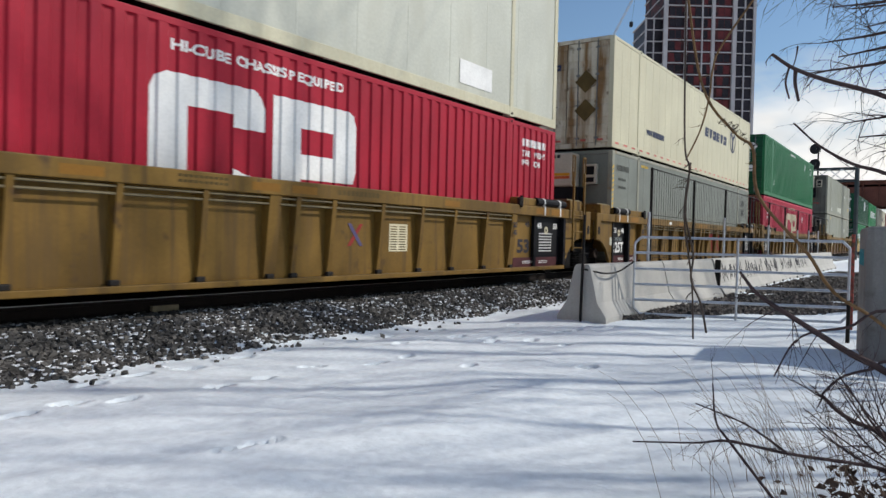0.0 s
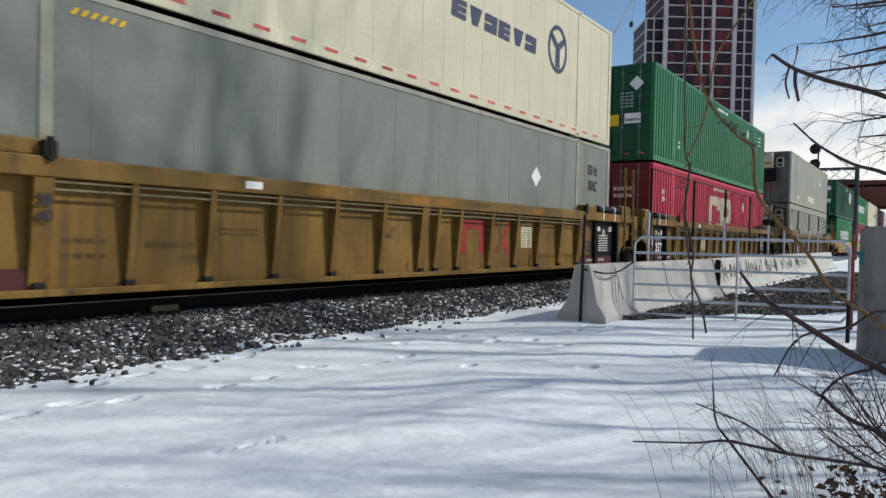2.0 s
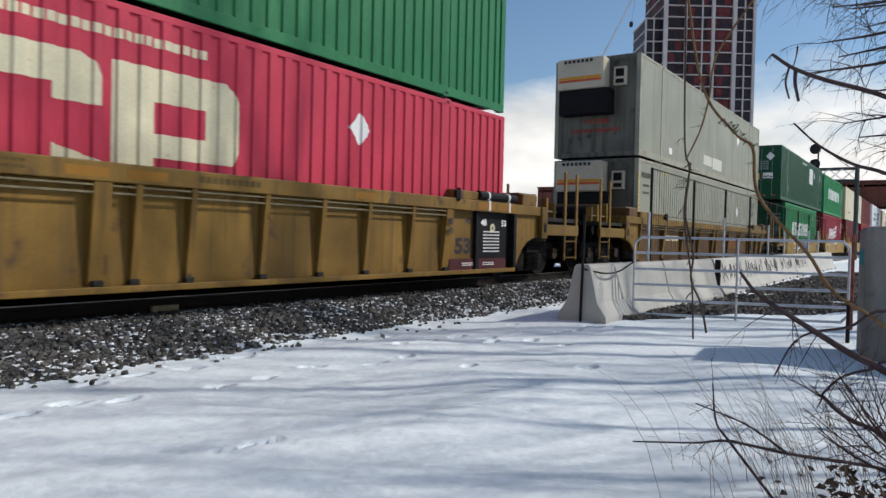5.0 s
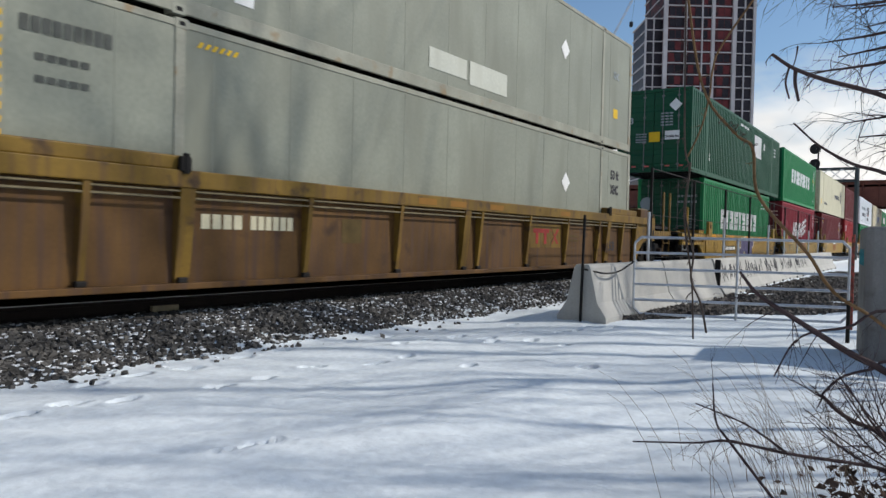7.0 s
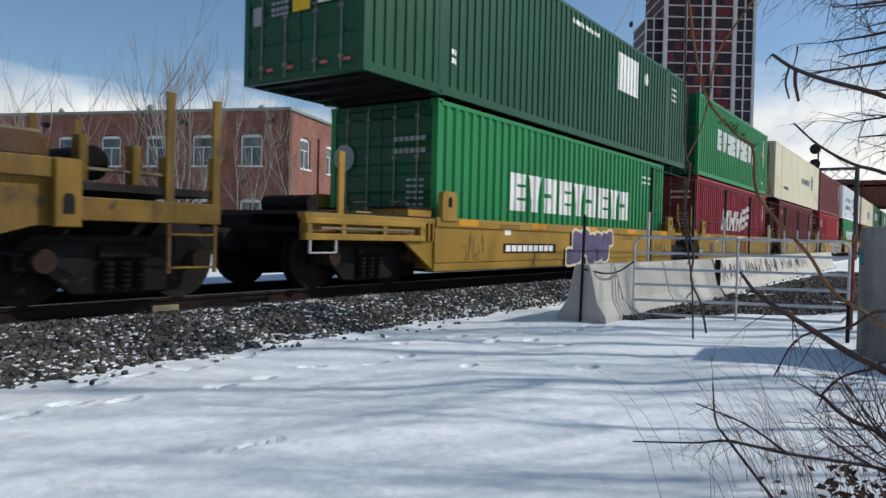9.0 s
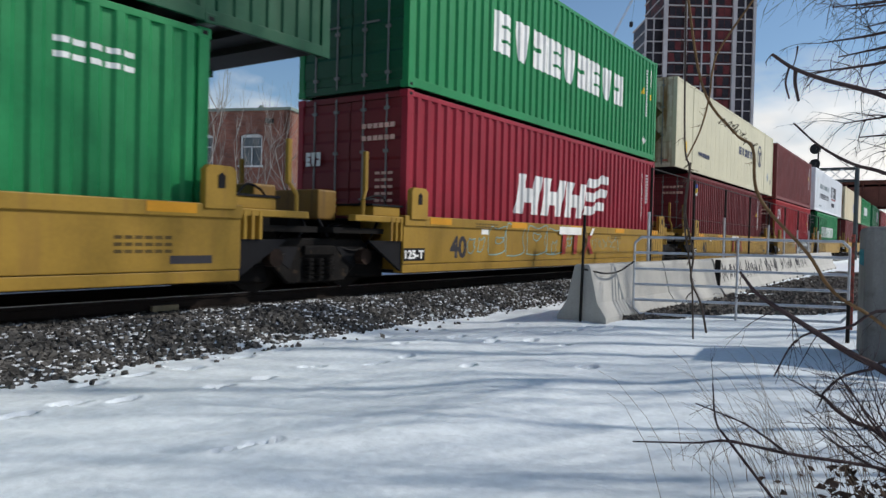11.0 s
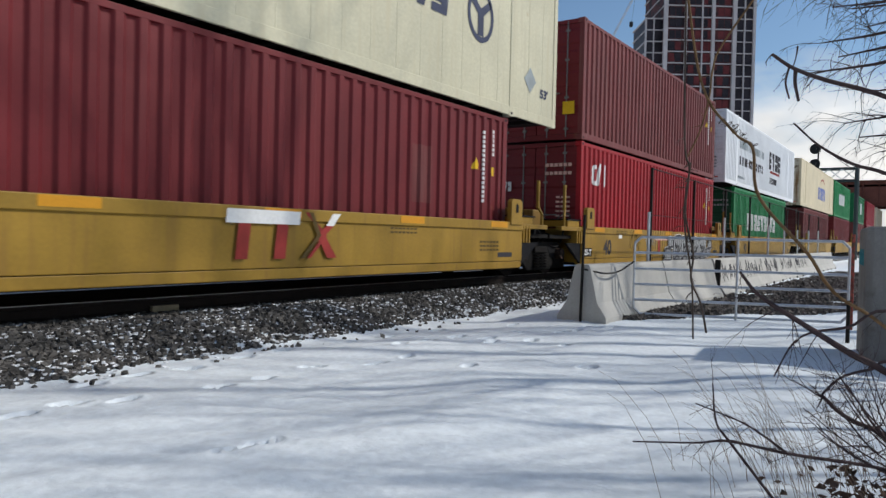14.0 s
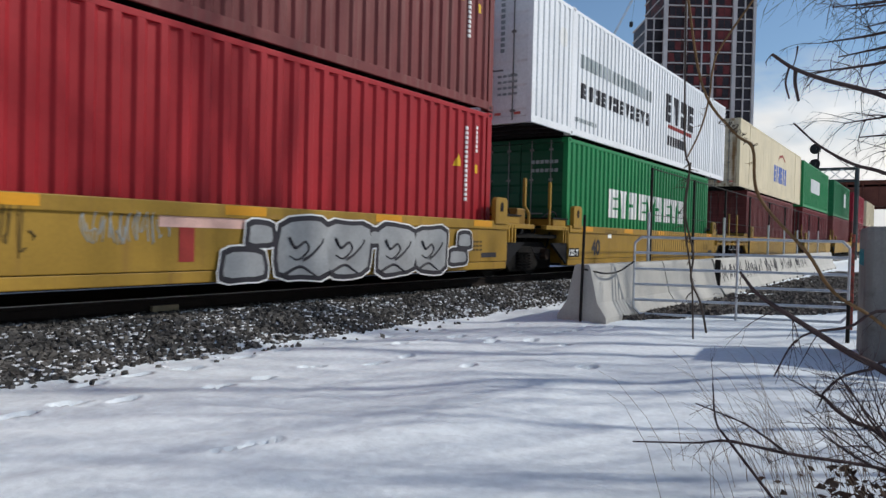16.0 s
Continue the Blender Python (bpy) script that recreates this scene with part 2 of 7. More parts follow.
# ---------- the train's way ----------
TRACK = 8.293
RAIL = 0.45
PASSED = {0: 0.952, 0.5: 5.128, 1: 9.021, 1.5: 13.169, 2: 17.287, 2.5: 21.473, 3: 25.675, 3.5: 29.757, 4: 33.933, 4.5: 38.121,
          5: 42.319, 5.5: 46.526, 6: 50.74, 6.5: 54.959, 7: 59.178, 7.5: 63.365, 8: 67.603, 8.5: 71.877, 9: 76.077, 9.5: 80.309,
          10: 84.526, 10.5: 88.737, 11: 92.941, 11.5: 97.107, 12: 101.283, 12.5: 105.501, 13: 109.697, 13.5: 113.775,
          14: 117.853, 14.5: 122.054, 15: 126.246, 15.5: 130.194, 16: 134.242}
ROLLING = []  # (thing, place along the train, height)
WHEELS = []  # (wheelset, its place on its truck)


# ---------- ground and track ----------
def smooth(a, b, v):
    k = min(1, max(0, (v - a) / (b - a)))
    return k * k * (3 - 2 * k)


def level(x, y):
    """Height of the ground: wind-packed snow with low drifts, and the ballast shoulder under the track."""
    edge = 5.85 + 0.22 * noise.noise((x * 0.55, 3.1, 0)) + 0.10 * noise.noise((x * 2.1, 7.7, 0)) + 0.05 * noise.noise((x * 6.5, 1.7, 0))
    rise = smooth(edge, edge + 0.95, y) * smooth(11.9, 10.9, y)
    near = smooth(60, 25, abs(x)) * smooth(edge + 0.1, edge - 0.2, y)
    u, v = 0.56 * x - 0.83 * y, 0.83 * x + 0.56 * y
    h = 0.05 * noise.noise((x * 0.35, y * 0.8, 0)) + 0.022 * noise.noise((u * 0.55, v * 1.9, 4))
    h += 0.012 * noise.noise((u * 1.4, v * 4.2, 9)) + 0.007 * noise.noise((u * 4, v * 9, 2))
    h += 0.018 * (0.4 - abs(noise.noise((u * 1.1, v * 3.0, 12)))) + 0.012 * (0.4 - abs(noise.noise((u * 3.0, v * 6.5, 15))))
    return near * h + 0.27 * rise


def axis(stops):
    out = []
    for a, b, step in stops:
        k = max(1, round((b - a) / step))
        out += [a + (b - a) * i / k for i in range(k)]
    return out + [stops[-1][1]]


def bare(x, y):
    """Where gravel lies bare before the barriers."""
    return 11.2 < x < 40 and 4.02 > y > max(1.0, 4.1 - (x - 10.9) * 0.55) and noise.noise((x * 0.45, y * 0.8, 3)) + 0.25 * noise.noise((x * 2, y * 2, 8)) > -0.3


def build_ground():
    xs = axis([(-900, -60, 120), (-60, -6, 6), (-6, 1, 0.5), (1, 9.5, 0.035), (9.5, 22, 0.12), (22, 60, 1.2), (60, 200, 14), (200, 1600, 200)])
    ys = axis([(-900, -40, 120), (-40, -6, 4), (-6, 0, 0.4), (0, 2.6, 0.06), (2.6, 6.2, 0.03), (6.2, 7.0, 0.07), (7.0, 12.5, 0.35), (12.5, 40, 4), (40, 200, 20), (200, 1400, 200)])
    verts = [(x, y, level(x, y)) for x in xs for y in ys]
    k = len(ys)
    faces = [(i * k + j, (i + 1) * k + j, (i + 1) * k + j + 1, i * k + j + 1) for i in range(len(xs) - 1) for j in range(k - 1)]
    # footprints pressed into the snow
    rng = random.Random(5)
    prints = [(2.76, 5.02), (2.36, 4.93), (3.66, 5.6), (4.17, 5.6), (4.36, 4.82), (4.99, 4.86), (4.87, 5.7), (5.37, 5.66), (6.44, 5.62), (7.08, 5.6), (5.53, 4.53),
              (3.84, 4.77), (3.05, 4.84), (3.21, 5.55), (8.1, 5.6), (6.03, 4.53), (7.96, 4.08), (7.86, 3.59), (6.7, 2.81), (9.1, 4.96), (7.53, 4.39), (5.91, 3.69)]
    prints += [(6.5 + 0.45 * i + rng.uniform(-0.2, 0.2), 4.9 - 0.12 * i + rng.uniform(-0.25, 0.25)) for i in range(9)]
    prints = [(px, py, rng.uniform(-0.45, 0.25), 0.12, 0.05, 0.11) for px, py in prints]
    prints += [(2.65 + 0.075 * i, 3.31 - 0.018 * i + rng.uniform(-0.02, 0.02), 0.2, 0.032, 0.024, 0.05) for i in range(6)]
    arr = np.array(verts)
    print_shade = np.zeros(len(arr), bool)
    for px, py, a, pl, pw, deep in prints:
        u = (arr[:, 0] - px) * math.cos(a) + (arr[:, 1] - py) * math.sin(a)
        v = -(arr[:, 0] - px) * math.sin(a) + (arr[:, 1] - py) * math.cos(a)
        d = (u / pl) ** 2 + (v / pw) ** 2
        # the dark shade within each print is put in as face colour
        print_shade |= (d < 0.30) & (v > -0.3 * pw)
        arr[:, 2] -= deep * np.exp(-d ** 4) - deep * 0.10 * np.exp(-((np.sqrt(d) - 1.4) / 0.3) ** 2)
    me = bpy.data.meshes.new("ground")
    me.from_pydata(arr.tolist(), [], faces)
    me.polygons.foreach_set("use_smooth", [True] * len(me.polygons))
    me.materials.append(M["snow"])
    me.materials.append(M["ballast"])
    me.materials.append(M["dirt_and_print_shade"])
    me.materials.append(M["dusted"])
    mids = [(arr[f[0]] + arr[f[2]]) / 2 for f in faces]
    shade_faces = [bool(print_shade[f[0]] and print_shade[f[2]]) for f in faces]
    me.polygons.foreach_set("material_index", [(3 if m[1] < 7.25 else 1) if (m[2] > 0.10 and 5.5 < m[1] < 12.2) else (2 if e or bare(m[0], m[1]) else 0) for m, e in zip(mids, shade_faces)])
    tagged(new("ground", me), "trodden snow beside a grey ballast bed", "ground", "", "structure")


M["dusted"] = material("snow_dusted_ballast", (0.035, 0.033, 0.031), 0.9, 0, 0.5, 9, 40, 0.4, (0.62, 0.65, 0.69), 0.53)
# bare ground before the barriers, and the painted shade in footprints
M["dirt_and_print_shade"] = material("dirt_and_print_shade", (0.06, 0.052, 0.044), 0.95, 0, 0.4, 3, 30, 0.4)


def build_stones():
    """The ballast's loose stones, dusted with snow, in one mesh."""
    rng = np.random.default_rng(7)
    base = [(-1, -0.7, -0.5), (1, -0.8, -0.4), (0.8, 0.9, -0.5), (-0.8, 0.8, -0.45), (-0.6, -0.5, 0.6), (0.7, -0.4, 0.5), (0.5, 0.6, 0.7), (-0.5, 0.5, 0.5)]
    quads = [(0, 3, 2, 1), (4, 5, 6, 7), (0, 1, 5, 4), (1, 2, 6, 5), (2, 3, 7, 6), (3, 0, 4, 7)]
    base = np.array(base)
    for name, mat, count, label in (("ballast_stones", M["stone"], 21000, "loose grey crushed stones of the track bed"), ("snowy_stones", M["stone_snow"], 8500, "ballast stones capped with thin snow")):
        vs, fs = [], []
        for i in range(count):
            x = 2.0 + 24 * rng.random() ** 1.7
            y = 5.62 + 2.0 * rng.random() ** (1.0 if name[0] == "b" else 1.5)
            if name[0] == "s" and rng.random() < 0.22:
                y = 7.12 + 0.28 * rng.random()
            z = level(x, y)
            edge = 5.85 + 0.22 * noise.noise((x * 0.55, 3.1, 0)) + 0.10 * noise.noise((x * 2.1, 7.7, 0))
            if y < edge + 0.12 and rng.random() < 0.965:
                continue
            if name[0] == "s" and noise.noise((x * 1.7, y * 2.2, 5)) < -0.12:
                continue
            r = rng.uniform(0.014, 0.036) if name[0] == "b" else rng.uniform(0.008, 0.028)
            q = Euler(tuple(rng.uniform(0, 6.28, 3))).to_matrix()
            flat = np.array((1.3, 1.0, 1.0 if name[0] == "b" else 0.45))
            pts = ((base * rng.uniform(0.7, 1.2, (8, 3)) * r) @ np.array(q).T) * flat + (x, y, z + r * 0.25 + (0.016 if name[0] == "s" else 0))
            k = len(vs)
            vs += pts.tolist()
            fs += [tuple(k + a for a in f) for f in quads]
        me = bpy.data.meshes.new(name)
        me.from_pydata(vs, [], fs)
        me.materials.append(mat)
        tagged(new(name, me), label, "ballast", "", "stuff")


def stone_material(name, low, high):
    m = bpy.data.materials.new(name)
    m.use_nodes = True
    n, l = m.node_tree.nodes, m.node_tree.links
    g, r = n.new("ShaderNodeNewGeometry"), n.new("ShaderNodeValToRGB")
    r.color_ramp.elements[0].color, r.color_ramp.elements[1].color = (*low, 1), (*high, 1)
    l.new(g.outputs["Random Per Island"], r.inputs["Fac"])
    l.new(r.outputs["Color"], n["Principled BSDF"].inputs["Base Color"])
    n["Principled BSDF"].inputs["Roughness"].default_value = 0.9
    return m


M["stone"] = stone_material("stone", (0.012, 0.011, 0.010), (0.115, 0.107, 0.098))
M["stone_brown"] = stone_material("stone_brown", (0.03, 0.026, 0.023), (0.15, 0.13, 0.115))
M["stone_snow"] = stone_material("stone_snow", (0.55, 0.57, 0.60), (0.85, 0.87, 0.9))


def build_track():
    prof = [(-0.07, -0.17), (0.07, -0.17), (0.07, -0.15), (0.012, -0.13), (0.012, -0.045), (0.036, -0.035), (0.036, 0), (-0.036, 0), (-0.036, -0.035), (-0.012, -0.045), (-0.012, -0.13), (-0.07, -0.15)]
    for side in (-1, 1):
        bm = bmesh.new()
        slab(bm, prof, -400, 60)
        bmesh.ops.transform(bm, matrix=pose(0, TRACK + side * 0.755, RAIL, 0, 0, 90), verts=bm.verts)
        rail = structure("rail", bm, M["rail"], "rusty steel railway rail on wooden ties", "rail")
        bm = bmesh.new()
        box(bm, -60, 400, -0.03, 0.03, 0.0, 0.004)
        bmesh.ops.transform(bm, matrix=Matrix.Translation((0, TRACK + side * 0.755, RAIL)), verts=bm.verts)
        part("running_surface", bm, M["rail_top"], rail, "polished running surface")
    bm = bmesh.new()
    box(bm, 5.04, 5.40, TRACK - 0.835, TRACK - 0.775, RAIL - 0.16, RAIL - 0.085, 0.012)
    tagged(part("rail_joint", bm, M["joint"]), "pale worn joint bar bolted to the rail", "joint bar")
    rng = random.Random(3)
    first = None
    for i in range(-6, 120):
        m = pose(i * 0.53 + rng.uniform(-0.03, 0.03), TRACK, RAIL - 0.17 - 0.09, 0, 0, rng.uniform(-1, 1))
        if first is None:
            bm = bmesh.new()
            box(bm, -0.115, 0.115, -1.3, 1.3, -0.09, 0.09, 0.012)
            first = tagged(part("railway_tie", bm, M["tie"]), "weathered wooden tie under the rails", "railway tie", "ties of the track")
            first.matrix_basis = m
        else:
            copy_thing(first, m)


build_ground()
build_stones()
build_track()


# ---------- containers ----------
def profile(x, kind):
    """Depth of the side wall at x: corrugated or nearly flat."""
    if kind == "flat":
        return 0.012
    p, d, a, b = kind
    t = (x / p) % 1.0
    if t < a:
        return 0.0
    if t < a + b:
        return d * (t - a) / b
    if t < 1 - b:
        return d
    return d * (1 - (t - 1 + b) / b)


def breaks(x0, x1, kind):
    if kind == "flat":
        return [x0, x1]
    p, _, a, b = kind
    out = {x0, x1}
    for i in range(math.floor(x0 / p) - 1, math.ceil(x1 / p) + 1):
        for f in (0.0, a, a + b, 1 - b):
            if x0 < (i + f) * p < x1:
                out.add((i + f) * p)
    return sorted(out)


def painted(name, bm, mat, box_ob, label, x, z, kind, half, lift=0.004):
    """Paint that follows the near wall's corrugation."""
    turned(bm, x, 0, z)
    xs = [v.co.x for v in bm.verts]
    for b in breaks(min(xs), max(xs), kind)[1:-1]:
        bmesh.ops.bisect_plane(bm, geom=bm.verts[:] + bm.edges[:] + bm.faces[:], plane_co=(b, 0, 0), plane_no=(1, 0, 0))
    for v in bm.verts:
        v.co.y = -half + profile(v.co.x, kind) - lift
    return part(name, bm, mat, box_ob, label)


ISO, DOM = (0.283, 0.040, 0.34, 0.15), (0.255, 0.028, 0.46, 0.08)


def container(label, length, kind, body, place, upper, doors=None, width=2.438, seams=0.0, rail=None, front="doors", h=2.896, group=""):
    """A shipping container: x runs back from its front end, the near side faces -y."""
    e = new("shipping_container")
    tagged(e, label, "container", group or "containers on the train")
    doors, rail = doors or body, rail or body
    w, L = width / 2, length
    at40 = (L - 12.192) / 2
    posts = [0, L] + ([at40, L - at40] if at40 > 0.5 else [])
    for side in (-1, 1):
        bm = bmesh.new()
        if kind == "flat":
            box(bm, 0.1, L - 0.1, side * (w - 0.05), side * (w - 0.012), 0.16, h - 0.1)
        else:
            bs = breaks(0.1, L - 0.1, kind)
            a = [bm.verts.new((x, side * (w - profile(x, kind)), 0.14)) for x in bs]
            b = [bm.verts.new((x, side * (w - profile(x, kind)), h - 0.08)) for x in bs]
            for i in range(len(bs) - 1):
                bm.faces.new((a[i], a[i + 1], b[i + 1], b[i]) if side < 0 else (a[i + 1], a[i], b[i], b[i + 1]))
        wall = part("side_wall", bm, body, e)
        if seams and side < 0:
            first = None
            for i in range(1, int(L / seams)):
                if first is None:
                    bm = bmesh.new()
                    box(bm, -0.012, 0.012, -0.003, 0.004, 0.17, h - 0.11, 0.003)
                    first = part("seam", bm, body, wall)
                    first.matrix_basis = pose(seams, -w + 0.012, 0)
                else:
                    shared("seam", first, wall, pose(i * seams, -w + 0.012, 0))
        bm = bmesh.new()
        box(bm, 0.08, L - 0.08, side * (w - 0.06), side * (w + 0.001), h - 0.10, h - 0.02, 0.008)
        part("top_rail", bm, rail, e)
        bm = bmesh.new()
        box(bm, 0.08, L - 0.08, side * (w - 0.05), side * (w + 0.001), 0.02, 0.17 if kind != "flat" else 0.20, 0.008)
        part("bottom_rail", bm, rail, e)
    corner = None
    for px in posts:
        outer = px in (0, L)
        wide = 0.15 if outer else 0.13
        x0 = 0 if px == 0 else (L - wide if px == L else px - wide / 2)
        for side in (-1, 1):
            bm = bmesh.new()
            box(bm, x0, x0 + wide, side * (w - 0.12), side * (w + 0.003), 0.02, h - 0.02, 0.006)
            part("corner_post", bm, rail, e)
            if outer and at40 > 0.5:
                continue
            for z0 in (0, h - 0.118):
                cx = x0 - 0.01
                bm = bmesh.new()
                box(bm, cx, cx + 0.178, side * (w - 0.155), side * (w + 0.007), z0, z0 + 0.118, 0.008)
                cast = part("corner_casting", bm, rail, e)
                # black inset drawn for the shade in the casting's hole
                bm = bmesh.new()
                box(bm, cx + 0.05, cx + 0.13, side * (w - 0.002), side * (w + 0.0095), z0 + 0.035, z0 + 0.085, 0.006)
                part("lock_hole", bm, M["black"], cast)
    bm = bmesh.new()
    box(bm, 0.05, L - 0.05, -w + 0.05, w - 0.05, h - 0.06, h - 0.025)
    part("roof", bm, body, e)
    bm = bmesh.new()
    comb = [(L - 0.05, 0.15), (0.05, 0.15), (0.05, 0.10)]
    for i in range(int(L / 0.6)):
        comb += [(0.3 + i * 0.6, 0.10), (0.3 + i * 0.6, 0.02), (0.36 + i * 0.6, 0.02), (0.36 + i * 0.6, 0.10)]
    slab(bm, comb + [(L - 0.05, 0.10)], -w + 0.05, w - 0.05)
    part("floor", bm, M["steel_dark"], e)
    bm = bmesh.new()
    box(bm, L - 0.06, L - 0.02, -w + 0.1, w - 0.1, 0.14, h - 0.08)
    part("end_wall", bm, body, e)
    bm = bmesh.new()
    box(bm, 0.005, 0.10, -w + 0.1, w - 0.1, h - 0.11, h - 0.01, 0.008)
    part("front_header", bm, doors, e)
    bm = bmesh.new()
    box(bm, 0.005, 0.10, -w + 0.1, w - 0.1, 0.02, 0.15, 0.008)
    part("front_sill", bm, doors, e)
    if front == "doors":
        for side in (-1, 1):
            a, b = sorted((side * 0.012, side * (w - 0.12)))
            bm = bmesh.new()
            line = [(0.07, h - 0.12), (0.07, 0.16), (0.03, 0.16)]
            for k in range(5):
                z = 0.28 + k * 0.5
                line += [(0.03, z), (0.012, z + 0.05), (0.012, z + 0.32), (0.03, z + 0.37)]
            slab(bm, line + [(0.03, h - 0.12)], a, b)
            leaf = part("door", bm, doors, e)
            for f in (0.28, 0.74):
                y = a + (b - a) * f
                bm = bmesh.new()
                bar(bm, (0.002, y, 0.08), (0.002, y, h - 0.05), 0.017, 6)
                for z in (0.25, 1.0, 1.9, 2.6):
                    box(bm, -0.014, 0.03, y - 0.05, y + 0.05, z, z + 0.05)
                part("locking_rod", bm, M["chrome"], leaf)
            bm = bmesh.new()
            box(bm, -0.03, -0.012, side * 0.25, side * 0.62, 1.12, 1.15)
            part("handle", bm, M["chrome"], leaf)
            if at40 > 0.5:
                bm = bmesh.new()
                for k in (0.1, 0.62):
                    box(bm, 0.008, 0.019, a + k * 0.9 + 0.05, a + k * 0.9 + 0.2, 0.2, 0.25)
                part("reflector", bm, M["reflector"], leaf, "red and white reflective tape")
    else:
        bm = bmesh.new()
        box(bm, 0.03, 0.08, -w + 0.1, w - 0.1, 0.14, h - 0.08)
        part("front_wall", bm, doors, e)
    e["half"] = w
    ROLLING.append((e, place, 3.63 if upper else 0.70))
    return e


def cooling_unit(e, w, low=0.0):
    """The refrigeration box on a container's front end, its tank below and its control panel."""
    bm = bmesh.new()
    box(bm, -0.50, 0.02, -0.40, w - 0.28, 1.92 + low, 2.80 + low, 0.05)
    unit = part("cooling_unit", bm, M["unit_cream"], e, "cream refrigeration unit with orange stripes")
    for z, m in ((2.2, M["orange"]), (2.12, M["stripe_red"])):
        bm = bmesh.new()
        box(bm, -0.505, -0.48, -0.34, w - 0.34, z + low, z + 0.07 + low)
        part("stripe", bm, m, unit)
    put("lettering", plates([rect(0.13 * i, 0, 0.13 * i + 0.09, 0.09) for i in range(7)]), M["ink"], unit, "dark maker's mark drawn as bars", -0.507, 0.8, 2.66 + low, -90)
    bm = bmesh.new()
    box(bm, -0.42, 0.02, -0.55, w - 0.3, 1.2 + low, 1.92 + low, 0.04)
    part("tank", bm, M["black"], e, "black fuel tank and pipes")
    bm = bmesh.new()
    box(bm, -0.14, 0.02, -0.92, -0.55, 2.0 + low, 2.52 + low, 0.02)
    panel = part("control_panel", bm, M["unit_cream"], e)
    bm = bmesh.new()
    box(bm, -0.15, -0.13, -0.86, -0.62, 2.24 + low, 2.46 + low)
    box(bm, -0.15, -0.13, -0.86, -0.62, 2.05 + low, 2.17 + low)
    part("display", bm, M["black"], panel)


M["reflector"] = material("reflector", (0.55, 0.12, 0.10), 0.3, 0, 0.5, 6, 40)
M["unit_cream"] = material("unit_cream", (0.50, 0.45, 0.36), 0.5, 0, 0.12, 2, 25, 0, (0.3, 0.2, 0.12), 0.7)
M["stripe_red"] = material("stripe_red", (0.55, 0.10, 0.03), 0.5)
D53, I40 = 16.154, 12.192
W53, H53, H40 = 2.59, 1.295, 1.219

# most front doors are darker than their sides: the end's shade in colour
box_a = container("red corrugated container with a large white company mark", D53, DOM, M["red"], -0.67, False, None, W53)
box_a2 = container("weathered white smooth-sided container stacked on a red one", D53, "flat", M["offwhite"], -0.67, True, None, W53, 1.2, rail=M["cream"])
box_b = container("grey refrigerated container with a cooling unit on its end", D53, "flat", M["grey"], 18.87, False, M["grey"], W53, 1.22, rail=M["pale_rail"], front="plain")
cooling_unit(box_b, H53)
box_b2 = container("cream container with dark lettering and rust-streaked doors", D53, "flat", M["cream"], 18.80, True, M["stained"], W53, 0.62)
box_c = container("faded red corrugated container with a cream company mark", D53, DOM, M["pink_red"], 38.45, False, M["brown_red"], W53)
box_c2 = container("green corrugated container with doors coloured darker for shade", D53, DOM, M["green"], 38.40, True, M["green_dark"], W53)
box_d = container("pale grey refrigerated container with a cream cooling unit", D53, "flat", M["grey_pale"], 62.22, False, M["grey_end_shade"], W53, 1.22, rail=M["pale_rail"], front="plain")
cooling_unit(box_d, H53)
box_d2 = container("pale grey refrigerated container with red lettering on its end", D53, "flat", M["grey_pale"], 62.18, True, M["grey_end_shade"], W53, 1.22, rail=M["pale_rail"], front="plain")
cooling_unit(box_d2, H53)
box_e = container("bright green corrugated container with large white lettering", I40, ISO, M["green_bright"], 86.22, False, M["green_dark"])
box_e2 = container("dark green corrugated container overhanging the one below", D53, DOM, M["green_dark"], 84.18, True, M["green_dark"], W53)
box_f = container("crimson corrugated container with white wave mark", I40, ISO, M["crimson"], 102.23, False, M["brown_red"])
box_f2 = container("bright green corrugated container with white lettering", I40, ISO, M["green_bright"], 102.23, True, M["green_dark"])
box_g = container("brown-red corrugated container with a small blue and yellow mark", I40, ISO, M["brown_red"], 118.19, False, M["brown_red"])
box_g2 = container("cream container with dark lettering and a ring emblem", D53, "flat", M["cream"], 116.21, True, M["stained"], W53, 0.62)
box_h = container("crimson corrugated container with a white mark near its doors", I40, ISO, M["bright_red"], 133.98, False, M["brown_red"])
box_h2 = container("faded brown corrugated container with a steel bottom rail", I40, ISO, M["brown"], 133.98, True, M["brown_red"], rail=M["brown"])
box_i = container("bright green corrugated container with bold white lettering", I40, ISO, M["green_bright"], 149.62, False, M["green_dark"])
box_i2 = container("clean white corrugated container with dark lettering", D53, DOM, M["reefer_white"], 147.62, True, M["reefer_white"], W53)
box_j = container("brown-red corrugated container in a well car", I40, ISO, M["brown"], 168.4, False)
box_j2 = container("cream container with a blue and red company mark", D53, "flat", M["tan"], 166.45, True, M["stained"], W53, 0.62)
box_k = container("brown corrugated container in a well car", I40, ISO, M["brown_red"], 184.3, False)
box_k2 = container("green corrugated container with a white label", I40, ISO, M["green_bright"], 184.3, True)
box_l = container("brown corrugated container in a distant well car", I40, ISO, M["brown"], 200.2, False)
box_l2 = container("dark green corrugated container in a distant well car", I40, ISO, M["green"], 200.2, True)
box_m = container("dark red corrugated container in a distant well car", I40, ISO, M["brown_red"], 216.1, False)
box_m2 = container("red corrugated container at the train's far end", I40, ISO, M["crimson"], 216.1, True)
box_n = container("tan corrugated container in a distant well car", I40, ISO, M["brown"], 232.0, False)
box_n2 = container("tan corrugated container at the train's far end", I40, ISO, M["tan"], 232.0, True)


